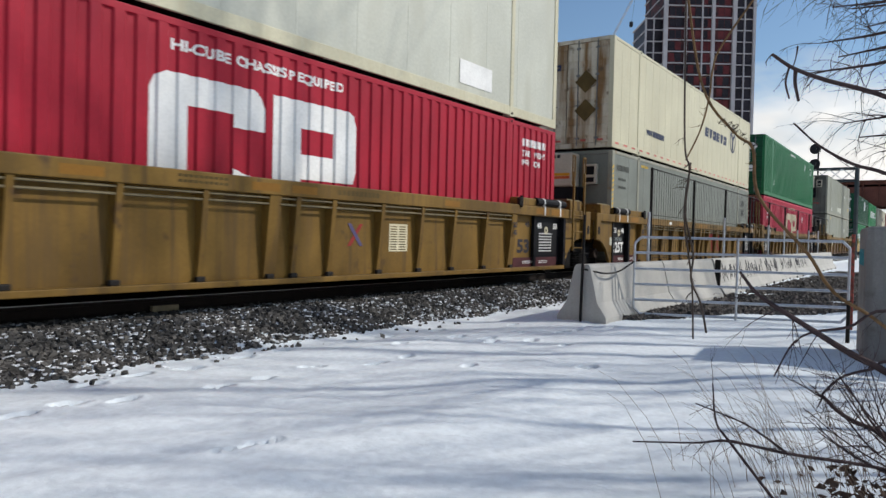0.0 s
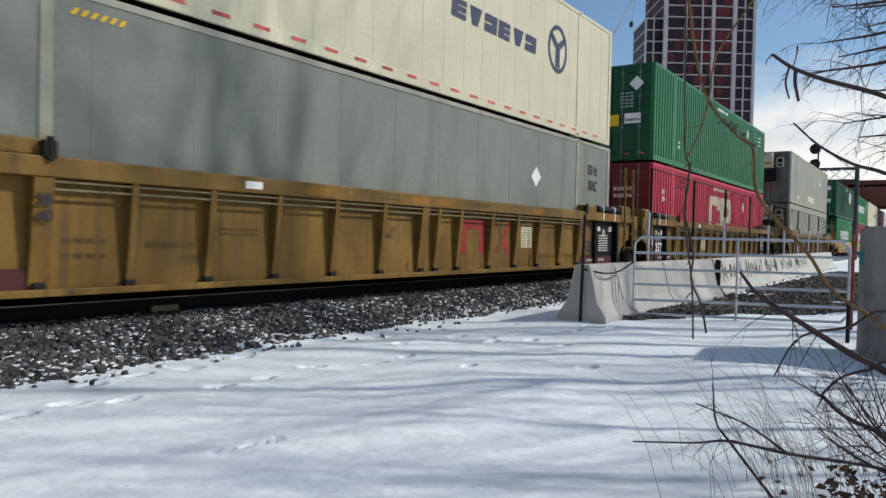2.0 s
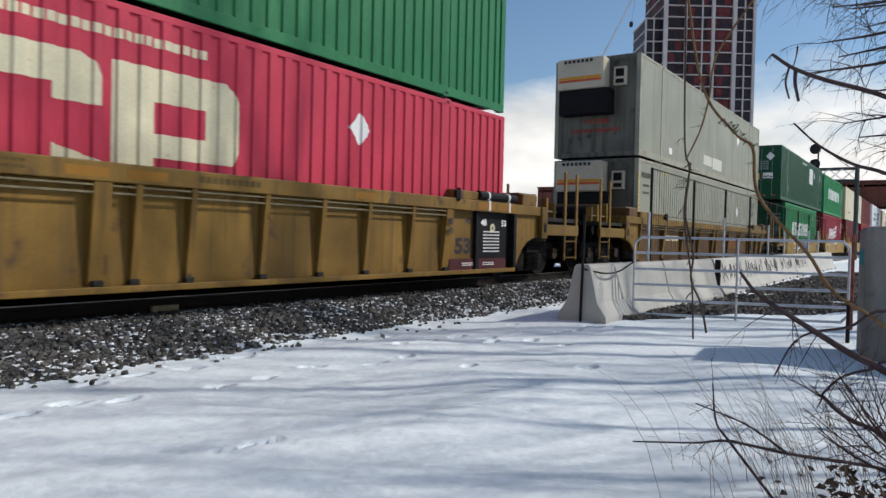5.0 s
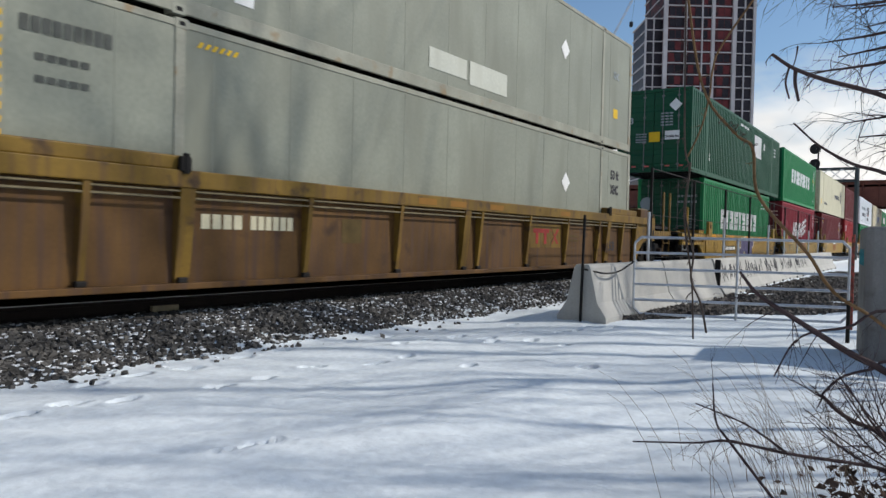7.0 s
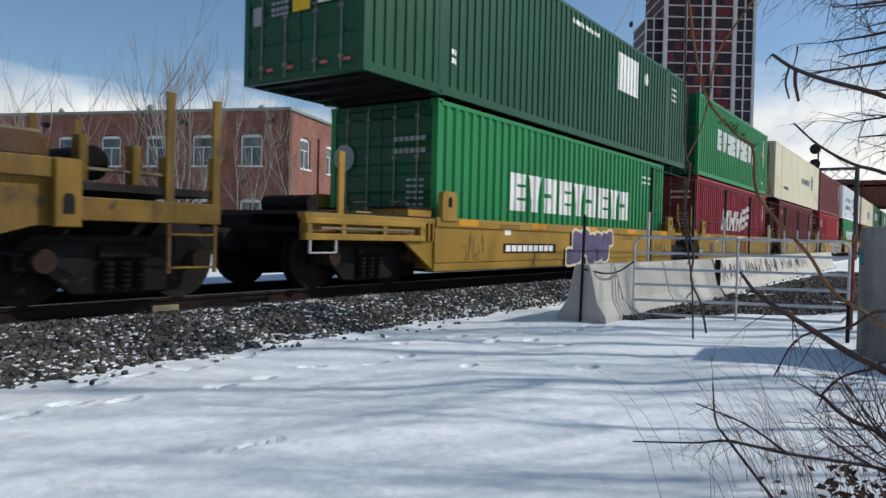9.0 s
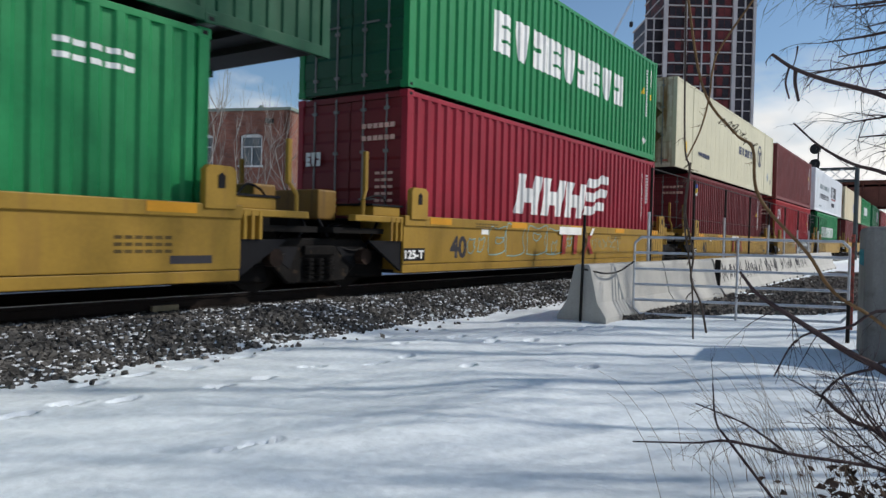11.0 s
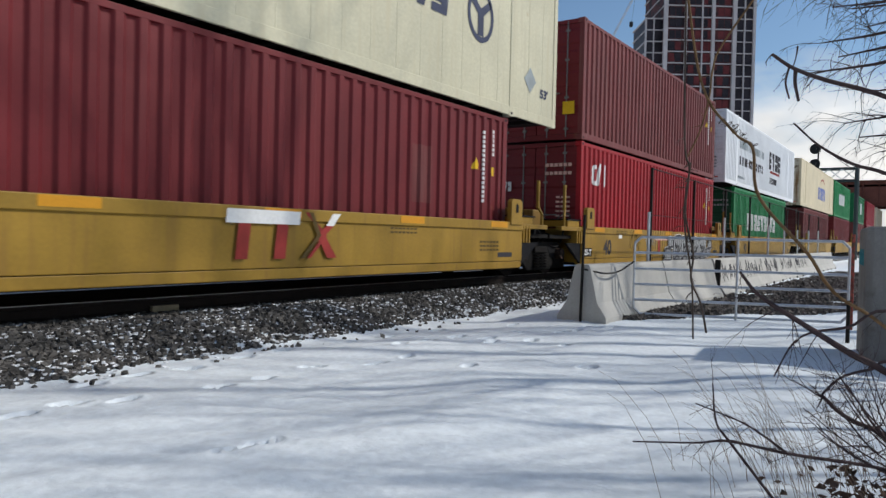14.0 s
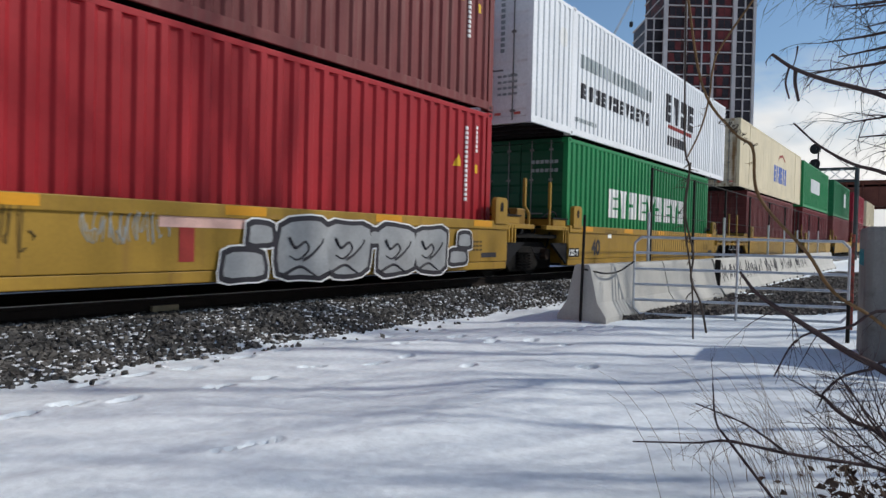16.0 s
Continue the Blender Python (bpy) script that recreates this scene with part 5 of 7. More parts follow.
bm = bmesh.new()
box(bm, -0.48, 0.5, -1.1, 1.1, -0.2, 1.47, 0.05)
block = tagged(new("concrete_block"), "large grey concrete block with a teal scrawl", "concrete block")
part("body", bm, M["concrete_shaded"], block)
block.matrix_basis = pose(9.83, -0.36, 0, 0, 0, 8)
t = Twigs()
for k in range(4):
    z = 1.12
    x = -0.30 + k * 0.18
    t.tube(spline([(x, 1.101, z - 0.09), (x + 0.02, 1.101, z + 0.09), (x + 0.1, 1.101, z + 0.02), (x + 0.12, 1.101, z - 0.08)], 4), 0.008, 0.008, 4)
t.done("scrawl", M["graffiti_teal"], block, "teal sprayed scrawl")

# gravel laid bare before the barriers
rngn = np.random.default_rng(17)
stone = np.array([(-1, -0.7, -0.5), (1, -0.8, -0.4), (0.8, 0.9, -0.5), (-0.8, 0.8, -0.45), (-0.6, -0.5, 0.6), (0.7, -0.4, 0.5), (0.5, 0.6, 0.7), (-0.5, 0.5, 0.5)])
vs, fs = [], []
for i in range(12000):
    x, y = 11.0 + 26 * rngn.random() ** 1.5, 1.2 + 2.85 * rngn.random()
    if y > 4.05 or y < 4.0 - (x - 10.9) * 0.55 or noise.noise((x * 0.45, y * 0.8, 3)) + 0.25 * noise.noise((x * 2, y * 2, 8)) < -0.38:
        continue
    r = rngn.uniform(0.02, 0.055)
    q = Euler(tuple(rngn.uniform(0, 6.28, 3))).to_matrix()
    pts = (stone * rngn.uniform(0.7, 1.2, (8, 3)) * r) @ np.array(q).T + (x, y, level(x, y) + r * 0.3)
    k = len(vs)
    vs += pts.tolist()
    fs += [tuple(k + a for a in f) for f in ((0, 3, 2, 1), (4, 5, 6, 7), (0, 1, 5, 4), (1, 2, 6, 5), (2, 3, 7, 6), (3, 0, 4, 7))]
me = bpy.data.meshes.new("gravel")
me.from_pydata(vs, [], fs)
me.materials.append(M["stone_brown"])
tagged(new("gravel", me), "brown-grey gravel laid bare in the snow", "gravel", "", "stuff")


# ---------- far structures ----------
M["girder"] = material("girder_rust", (0.15, 0.055, 0.04), 0.8, 0, 0.3, 0.4, 5, 0.1, (0.08, 0.04, 0.03), 0.6)
M["gantry"] = material("gantry_steel", (0.06, 0.075, 0.08), 0.6, 0.3, 0.2, 1, 10)
M["lattice"] = material("lattice_white", (0.62, 0.64, 0.66), 0.6, 0.2, 0.2, 1, 10)
M["brace"] = material("signal_black", (0.02, 0.02, 0.022), 0.6)

bridge = tagged(new("railway_bridge"), "rust-brown plate girder bridge over the track", "bridge")
for dx in (0, 9):
    bm = bmesh.new()
    box(bm, 118 + dx, 118.5 + dx, -60, 60, 7.0, 10.3)
    box(bm, 117.7 + dx, 118.8 + dx, -60, 60, 10.3, 10.5)
    box(bm, 117.7 + dx, 118.8 + dx, -60, 60, 6.85, 7.0)
    part("girder", bm, M["girder"], bridge)
    for k in range(60):
        bm = bmesh.new()
        box(bm, 117.8 + dx, 118.0 + dx, -59 + k * 2, -58.85 + k * 2, 7.0, 10.3)
        part("stiffener", bm, M["girder"], bridge)
bm = bmesh.new()
box(bm, 118, 127.5, -60, 60, 9.6, 9.9)
part("deck", bm, M["girder"], bridge)
for y in (-2.0, 16.0, -26.0, 36):
    bm = bmesh.new()
    box(bm, 119, 126, y - 0.6, y + 0.6, -0.3, 6.85, 0.1)
    part("pier", bm, M["concrete"], bridge)

gantry = tagged(new("signal_gantry"), "dark steel signal gantry with a pale lattice over the track", "signal gantry")
for z in (6.95, 8.0):
    for x in (72.2, 73.2):
        bm = bmesh.new()
        box(bm, x - 0.08, x + 0.08, 6.0, 25.0, z - 0.09, z + 0.09)
        part("chord", bm, M["gantry"], gantry)
for k in range(18):
    y = 6.1 + k * 1.05
    for sgn in (0, 1):
        bm = bmesh.new()
        bar(bm, (72.15, y, 7.0 if sgn else 7.95), (72.15, y + 1.05, 7.95 if sgn else 7.0), 0.045, 5)
        part("lattice_bar", bm, M["lattice"], gantry)
for y in (6.05, 25.0):
    for x in (72.2, 73.2):
        bm = bmesh.new()
        box(bm, x - 0.13, x + 0.13, y - 0.13, y + 0.13, -0.2, 8.1)
        part("leg", bm, M["gantry"], gantry)
mast = bmesh.new()
bar(mast, (72.0, 9.05, 6.9), (72.0, 9.05, 10.2), 0.07, 8)
part("signal_mast", mast, M["brace"], gantry)
for z in (8.42, 9.75):
    bm = bmesh.new()
    bar(bm, (71.85, 9.3, z), (71.95, 9.3, z), 0.45, 24)
    head = part("signal_head", bm, M["brace"], gantry, "round black signal target")
    bm = bmesh.new()
    bar(bm, (71.45, 9.3, z), (71.87, 9.3, z), 0.14, 12)
    part("hood", bm, M["brace"], head)
    bm = bmesh.new()
    box(bm, 71.9, 72.05, 8.9, 9.3, z - 0.05, z + 0.05)
    part("arm", bm, M["brace"], head)


# the unfinished tower
M["tower_dark"] = material("tower_infill", (0.09, 0.03, 0.032), 0.7, 0, 0.5, 0.15, 3, 0, (0.02, 0.016, 0.02), 0.5)
M["tower_slab"] = material("tower_concrete", (0.50, 0.46, 0.455), 0.85, 0, 0.15, 0.3, 4)
M["tower_glass"] = material("tower_glass", (0.03, 0.025, 0.032), 0.45, 0, 0.5, 0.3, 2)
M["tower_red"] = material("tower_red_panel", (0.15, 0.032, 0.034), 0.6, 0, 0.4, 0.3, 2)
tower = tagged(new("tower_block"), "unfinished concrete tower with dark red infill on every storey", "tower")
tower.matrix_basis = Matrix.Translation((190.2, 65.4, 0)) @ Matrix.Rotation(math.atan2(-0.826, 0.563), 4, "Z")
for name, x0, x1, y0, y1, z1, m in (("side_core", 0.3, 4.6, 2.6, 16, 61, M["tower_glass"]), ("core", 4.6, 23.4, 0.8, 20, 100, M["tower_dark"]), ("end_core", 23.4, 28.6, 1.4, 20, 100, M["tower_glass"])):
    bm = bmesh.new()
    box(bm, x0, x1, y0, y1, -1, z1)
    part(name, bm, m, tower)
for f in range(1, 33):
    z = f * 3.05
    bm = bmesh.new()
    box(bm, 4.3, 23.6, 0.15, 20.3, z - 0.11, z + 0.11)
    part("floor_slab", bm, M["tower_slab"], tower)
    bm = bmesh.new()
    box(bm, 23.6, 28.9, 0.9, 20.3, z - 0.10, z + 0.10)
    part("floor_slab", bm, M["tower_slab"], tower)
    if z < 62:
        bm = bmesh.new()
        box(bm, 0, 4.3, 2.2, 16.3, z - 0.13, z + 0.13)
        part("floor_slab", bm, M["tower_slab"], tower)
for x0, x1, z1, y in ((0, 0.35, 61.3, 2.3), (2.1, 2.4, 61.3, 2.3), (4.3, 5.3, 100, 0), (9.9, 10.4, 100, 0), (14.4, 14.7, 100, 0.2), (17.0, 17.8, 100, 0), (22.6, 23.6, 100, 0), (25.9, 26.2, 100, 0.8), (28.3, 29.0, 100, 0.8)):
    bm = bmesh.new()
    box(bm, x0, x1, y, y + 0.9, -1, z1)
    part("column", bm, M["tower_slab"], tower)
pane, red = None, None
rng = random.Random(4)
for f in range(8, 25):
    for x in (5.9, 7.6, 11.1, 12.8, 15.0, 16.2, 18.9, 20.6):
        wide = 1.45 if x not in (15.0, 16.2) else 1.0
        m = Matrix.Translation((x, 0.72, f * 3.05 + 0.55)) @ Matrix.Diagonal((wide, 1, 1, 1))
        source = pane if rng.random() < 0.42 else red
        if pane is None or red is None:
            for which in ("pane", "red"):
                bm = bmesh.new()
                box(bm, 0, 1, 0, 0.1, 0, 2.1)
                ob = part("window", bm, M["tower_glass"] if which == "pane" else M["tower_red"], tower)
                if which == "pane":
                    pane = ob
                else:
                    red = ob
            pane.matrix_basis = m
            red.matrix_basis = m @ Matrix.Translation((0, 0, 3.05 * -2))
            continue
        shared("window", source, tower, m)

crane = tagged(new("tower_crane"), "thin lattice crane jib beside an unfinished tower", "crane")
for off in (0, 0.9):
    bm = bmesh.new()
    bar(bm, (176.5 + off, 79.5, 36), (190.5 + off, 59.5, 85), 0.10, 5)
    part("jib_chord", bm, M["lattice"], crane)
for k in range(26):
    f = k / 26
    q = Vector((176.5, 79.5, 36)).lerp(Vector((190.5, 59.5, 85)), f)
    bm = bmesh.new()
    bar(bm, q, q + Vector((1.2, -0.77, 1.88)), 0.05, 4)
    part("jib_bar", bm, M["lattice"], crane)
bm = bmesh.new()
bar(bm, (184.8, 68.0, 57.9), (190.5, 67.0, 85), 0.03, 4)
part("hoist_cable", bm, M["gantry"], crane)
bm = bmesh.new()
box(bm, 184.3, 185.2, 67.6, 68.5, 57.0, 58.4, 0.3)
part("hook_block", bm, M["brace"], crane)
bm = bmesh.new()
bar(bm, (177, 80, -1), (177, 80, 40), 0.8, 6)
part("mast", bm, M["lattice"], crane)


# the brick building
def brick_material():
    m = bpy.data.materials.new("brickwork")
    m.use_nodes = True
    n, l = m.node_tree.nodes, m.node_tree.links
    co, mp, br, ns, mx = (n.new(k) for k in ("ShaderNodeTexCoord", "ShaderNodeMapping", "ShaderNodeTexBrick", "ShaderNodeTexNoise", "ShaderNodeMix"))
    sep, add, comb = n.new("ShaderNodeSeparateXYZ"), n.new("ShaderNodeMath"), n.new("ShaderNodeCombineXYZ")
    l.new(co.outputs["Object"], sep.inputs[0])
    l.new(sep.outputs["X"], add.inputs[0])
    l.new(sep.outputs["Y"], add.inputs[1])
    l.new(add.outputs[0], comb.inputs["X"])
    l.new(sep.outputs["Z"], comb.inputs["Y"])
    br.inputs["Scale"].default_value, br.inputs["Brick Width"].default_value, br.inputs["Row Height"].default_value = 1.0, 0.22, 0.075
    br.inputs["Mortar Size"].default_value = 0.008
    br.inputs["Color1"].default_value, br.inputs["Color2"].default_value, br.inputs["Mortar"].default_value = (0.26, 0.075, 0.048, 1), (0.40, 0.14, 0.085, 1), (0.32, 0.23, 0.19, 1)
    ns.inputs["Scale"].default_value, ns.inputs["Detail"].default_value = 0.9, 7
    l.new(comb.outputs[0], br.inputs["Vector"])
    l.new(co.outputs["Object"], ns.inputs["Vector"])
    mx.data_type, mx.blend_type = "RGBA", "MULTIPLY"
    mx.inputs["Factor"].default_value = 0.85
    l.new(br.outputs["Color"], mx.inputs["A"])
    l.new(ns.outputs["Fac"], mx.inputs["B"])
    l.new(mx.outputs["Result"], n["Principled BSDF"].inputs["Base Color"])
    n["Principled BSDF"].inputs["Roughness"].default_value = 0.9
    return m


M["brickwork"] = brick_material()
M["roof_trim"] = material("roof_trim", (0.22, 0.28, 0.24), 0.7, 0, 0.2, 1, 8)
M["window_white"] = material("window_white", (0.62, 0.63, 0.62), 0.6, 0, 0.15, 2, 10)
M["pane_dark"] = material("pane_dark", (0.11, 0.13, 0.14), 0.12, 0, 0.6, 0.8, 3)
house = tagged(new("brick_building"), "two-storey red brick building with arched white windows", "building")
house.matrix_basis = Matrix.Translation((26.9, 28.2, 0)) @ Matrix.Rotation(radians(20), 4, "Z")
HL, HW, HH = 24.0, 46.0, 7.65
spots_left = [(2.2 + 2.9 * i, z) for i in range(15) for z in (1.3, 4.75)]
spots_front = [(2.0 + 3.5 * i, z) for i in range(6) for z in (1.3, 4.75)]


def arch(c, z, w=0.66, h=1.72):
    return [(c - w, z), (c + w, z), (c + w, z + h - 0.16), (c + w * 0.55, z + h - 0.03), (c, z + h), (c - w * 0.55, z + h - 0.03), (c - w, z + h - 0.16)]


def wall_with_windows(name, length, spots, m):
    """A brick wall in strips round its openings."""
    bm = bmesh.new()
    cs = sorted({c for c, _ in spots})
    w = 0.66
    prev = 0
    for c in cs:
        box(bm, prev, c - w, 0, 0.3, -0.3, HH)
        for z0, z1 in ((-0.3, 1.3), (3.02, 4.75), (6.47, HH)):
            box(bm, c - w, c + w, 0, 0.3, z0, z1)
        for z in (1.3, 4.75):
            for s in (-1, 1):
                slab(bm, [(c + s * w, z + 1.56), (c + s * w, z + 1.72), (c, z + 1.72), (c + s * w * 0.55, z + 1.69)], 0, 0.3)
        prev = c + w
    box(bm, prev, length, 0, 0.3, -0.3, HH)
    bmesh.ops.transform(bm, matrix=m, verts=bm.verts)
    return part(name, bm, M["brickwork"], house)


m_front = Matrix.Identity(4)
m_left = Matrix.Rotation(radians(90), 4, "Z") @ Matrix.Scale(-1, 4, (0, 1, 0))
for nm, length, spots, m in (("wall", HL, spots_front, m_front), ("wall", HW, spots_left, m_left)):
    wl_ob = wall_with_windows(nm, length, spots, m)
    if m is m_left:
        wl_ob.data.flip_normals()
    for c, z in spots:
        bm = bmesh.new()
        for o in (-0.63, 0.55):
            box(bm, c + o, c + o + 0.08, 0.08, 0.16, z, z + 1.6)
        box(bm, c - 0.6, c + 0.6, 0.08, 0.16, z + 1.5, z + 1.66)
        box(bm, c - 0.6, c + 0.6, 0.09, 0.15, z + 0.98, z + 1.04)
        box(bm, c - 0.03, c + 0.03, 0.09, 0.15, z, z + 1.0)
        box(bm, c - 0.74, c + 0.74, -0.06, 0.14, z - 0.08, z + 0.02)
        bmesh.ops.transform(bm, matrix=m, verts=bm.verts)
        win = part("window", bm, M["window_white"], house, "white window frame and sill")
        bm = bmesh.new()
        box(bm, c - 0.62, c + 0.62, 0.17, 0.19, z, z + 1.7)
        bmesh.ops.transform(bm, matrix=m, verts=bm.verts)
        part("pane", bm, M["pane_dark"], win)
bm = bmesh.new()
box(bm, 0.3, HL, 0.3, HW, 7.0, 7.3)
part("roof", bm, M["roof_trim"], house)
bm = bmesh.new()
box(bm, -0.12, HL, -0.12, 0.32, HH, HH + 0.14)
box(bm, -0.12, 0.32, 0.32, HW, HH, HH + 0.14)
part("parapet_cap", bm, M["roof_trim"], house, "weathered green-grey metal parapet cap")
for k in range(7):
    bm = bmesh.new()
    if k < 4:
        box(bm, 3.6 + 3.5 * k, 3.95 + 3.5 * k, -0.12, 0, -0.3, 6.6)
    else:
        y = 9.2 + (k - 4) * 8.7
        box(bm, -0.12, 0, y, y + 0.4, -0.3, 6.6)
    part("pilaster", bm, M["brickwork"], house)
bm = bmesh.new()
bar(bm, (-0.15, 9.0, -0.2), (-0.15, 9.0, 7.9), 0.06, 8)
part("drainpipe", bm, M["yellow_trim"], house, "yellow drainpipe")
for y in (0.9, 6.0, 15.0):
    bm = bmesh.new()
    box(bm, -0.35, 0.0, y, y + 0.35, 6.95, 7.2, 0.03)
    part("wall_lamp", bm, M["brace"], house)
for x, y in ((2.5, 3.0), (6.0, 1.6), (1.5, 9.5), (2.0, 16.0)):
    bm = bmesh.new()
    bar(bm, (x, y, 7.2), (x, y, 8.25), 0.12, 10)
    bar(bm, (x, y, 8.2), (x, y, 8.4), 0.2, 10, 0.08)
    part("roof_vent", bm, M["roof_trim"], house, "small metal roof vent")


# ---------- paint and lettering on the train ----------
M["cream_mark"] = material("cream_mark", (0.66, 0.60, 0.42), 0.6, 0, 0.15, 2, 30, 0, (0.45, 0.2, 0.15), 0.68)
M["navy"] = material("navy_mark", (0.035, 0.045, 0.09), 0.55, 0, 0.2, 3, 30)
M["grey_mark"] = material("grey_mark", (0.30, 0.34, 0.35), 0.6, 0, 0.2, 3, 30)
M["silver"] = material("silver_spray", (0.33, 0.34, 0.345), 0.45, 0.2, 0.2, 2.5, 30)
M["purple"] = material("purple_spray", (0.10, 0.085, 0.17), 0.6, 0, 0.3, 3, 30)
M["teal"] = material("teal_spray", (0.22, 0.44, 0.47), 0.7, 0, 0.3, 3, 30)
M["ttx_red"] = material("red_stencil", (0.30, 0.035, 0.03), 0.6, 0, 0.3, 3, 30)
M["pink"] = material("pink_fade", (0.72, 0.45, 0.38), 0.6, 0, 0.25, 3, 30)
M["label_yellow"] = material("label_yellow", (0.72, 0.45, 0.02), 0.5, 0, 0.15, 3, 30)
M["blue"] = material("label_blue", (0.03, 0.10, 0.40), 0.5, 0, 0.15, 3, 30)
M["faint"] = material("faint_lettering", (0.10, 0.065, 0.02), 0.65, 0, 0.3, 4, 40)
M["red_faint"] = material("faint_red_lettering", (0.33, 0.06, 0.05), 0.65, 0, 0.3, 4, 40)


def fitted(body, w, h):
    """Words scaled to a width and a height."""
    bm = lettering(body)
    xs, zs = [v.co.x for v in bm.verts], [v.co.z for v in bm.verts]
    sx, sz = w / (max(xs) - min(xs)), h / (max(zs) - min(zs))
    x0, z0 = min(xs), min(zs)
    for v in bm.verts:
        v.co = ((v.co.x - x0) * sx, 0, (v.co.z - z0) * sz)
    return bm


def blocks(count, w, h, seed, slant=0.0, gap=0.12):
    """A company's name as a row of plain bold shapes: combs, wedges and pairs of bars."""
    rng = random.Random(seed)
    step = w / count
    out = []
    for i in range(count):
        x0, a = i * step, step * (1 - gap)
        kind = i % 3
        lean = rng.uniform(0.0, 0.12)

        def q(fx, fz):
            return (x0 + a * fx + slant * h * fz, h * fz)

        def area(fx0, fz0, fx1, fz1):
            return [q(fx0, fz0), q(fx1, fz0), q(fx1, fz1), q(fx0, fz1)]
        if kind == 0:
            out += [area(0, 0, 0.4, 1)] + [area(0.4, z, 1 - lean, z + 0.28) for z in (0, 0.36, 0.72)]
        elif kind == 1:
            out += [[q(lean, 1), q(0.3, 0), q(0.7, 0), q(1 - lean, 1)]]
        else:
            out += [area(0.6, 0, 1, 1)] + [area(lean, z, 0.6, z + 0.44) for z in (0, 0.56)]
    return plates(out)


def disc(r, hole=0.0, n=28, sx=1.0):
    ring = [(r * sx * math.cos(2 * math.pi * i / n), r * math.sin(2 * math.pi * i / n)) for i in range(n)]
    if not hole:
        return plates([ring])
    inner = [(x * hole, z * hole) for x, z in ring]
    return plates([[ring[i], ring[(i + 1) % n], inner[(i + 1) % n], inner[i]] for i in range(n)])


def grid(rows, cols, w, h, fill=0.6):
    """Small unreadable writing as bars."""
    cw, ch = w / cols, h / rows
    return plates([rect(i * cw, j * ch, i * cw + cw * 0.78, j * ch + ch * fill) for i in range(cols) for j in range(rows)])


def diamond(r):
    return plates([[(0, -r), (r, 0), (0, r), (-r, 0)]])


def big_mark(box_ob, x0, x1, z0, z1, mat, kind, half):
    """Two bold rounded shapes, the second with a window in it."""
    w = (x1 - x0 - 0.12) / 2
    h = z1 - z0
    c = 0.2
    left = [[(0, 0), (0.47, 0), (0.47, h - 0.34), (0.47, h), (c, h), (0.06, h - 0.07), (0, h - c)],
            [(0.47, h - 0.34), (w - 0.5, h - 0.34), (w - 0.5, h), (0.47, h)],
            [(w - 0.5, h - 0.5), (w, h - 0.5), (w, h - c), (w - 0.06, h - 0.07), (w - c, h), (w - 0.5, h)],
            [(w - 0.5, 0), (w, 0), (w, 0.15), (w - 0.5, 0.28)],
            [(0.47, 0), (w - 0.5, 0), (w - 0.5, 0.05), (0.47, 0.05)]]
    d = w + 0.12
    right = [[(d, 0), (d + 0.49, 0), (d + 0.49, h), (d, h)],
             [(d + 0.49, h - 0.36), (d + w - 0.48, h - 0.36), (d + w - 0.48, h), (d + 0.49, h)],
             [(d + w - 0.48, 0.24), (d + w - 0.06, 0.24), (d + w, 0.4), (d + w, h - c), (d + w - 0.06, h - 0.07), (d + w - c, h), (d + w - 0.48, h)],
             [(d + 0.49, 0.24), (d + w - 0.48, 0.24), (d + w - 0.48, h - 0.70), (d + 0.49, h - 0.70)]]
    painted("company_mark", plates(left), mat, box_ob, "large pale company mark", x0, z0, kind, half)
    painted("company_mark", plates(right), mat, box_ob, "large pale company mark", x0, z0, kind, half)


def on_end(box_ob, bm, mat, y, z, label="", x=-0.034):
    return put("lettering", bm, mat, box_ob, label, x, y, z, -90)


# front pair
big_mark(box_a, 6.28, 9.63, 1.02, 2.29, M["white"], DOM, H53)
painted("lettering", fitted("HI-CUBE CHASSIS REQUIRED", 2.78, 0.15), M["white"], box_a, "white stencilled words", 6.54, 2.51, DOM, H53)
painted("lettering", grid(1, 10, 1.05, 0.15, 1), M["white"], box_a, "serial number as white bars", 14.7, 2.42, DOM, H53)
for words, x, z, w in (("TARE", 14.7, 2.22, 0.33), ("WEIGHT", 15.22, 2.22, 0.45), ("(KG)", 14.7, 2.03, 0.30), ("5040", 15.16, 2.03, 0.34)):
    painted("lettering", fitted(words, w, 0.12), M["white"], box_a, "white stencilled words", x, z, DOM, H53)
painted("patch", plates([rect(0, 0, 1.1, 0.42)]), M["white"], box_a2, "white patch", 12.3, 0.32, "flat", H53, 0.009)

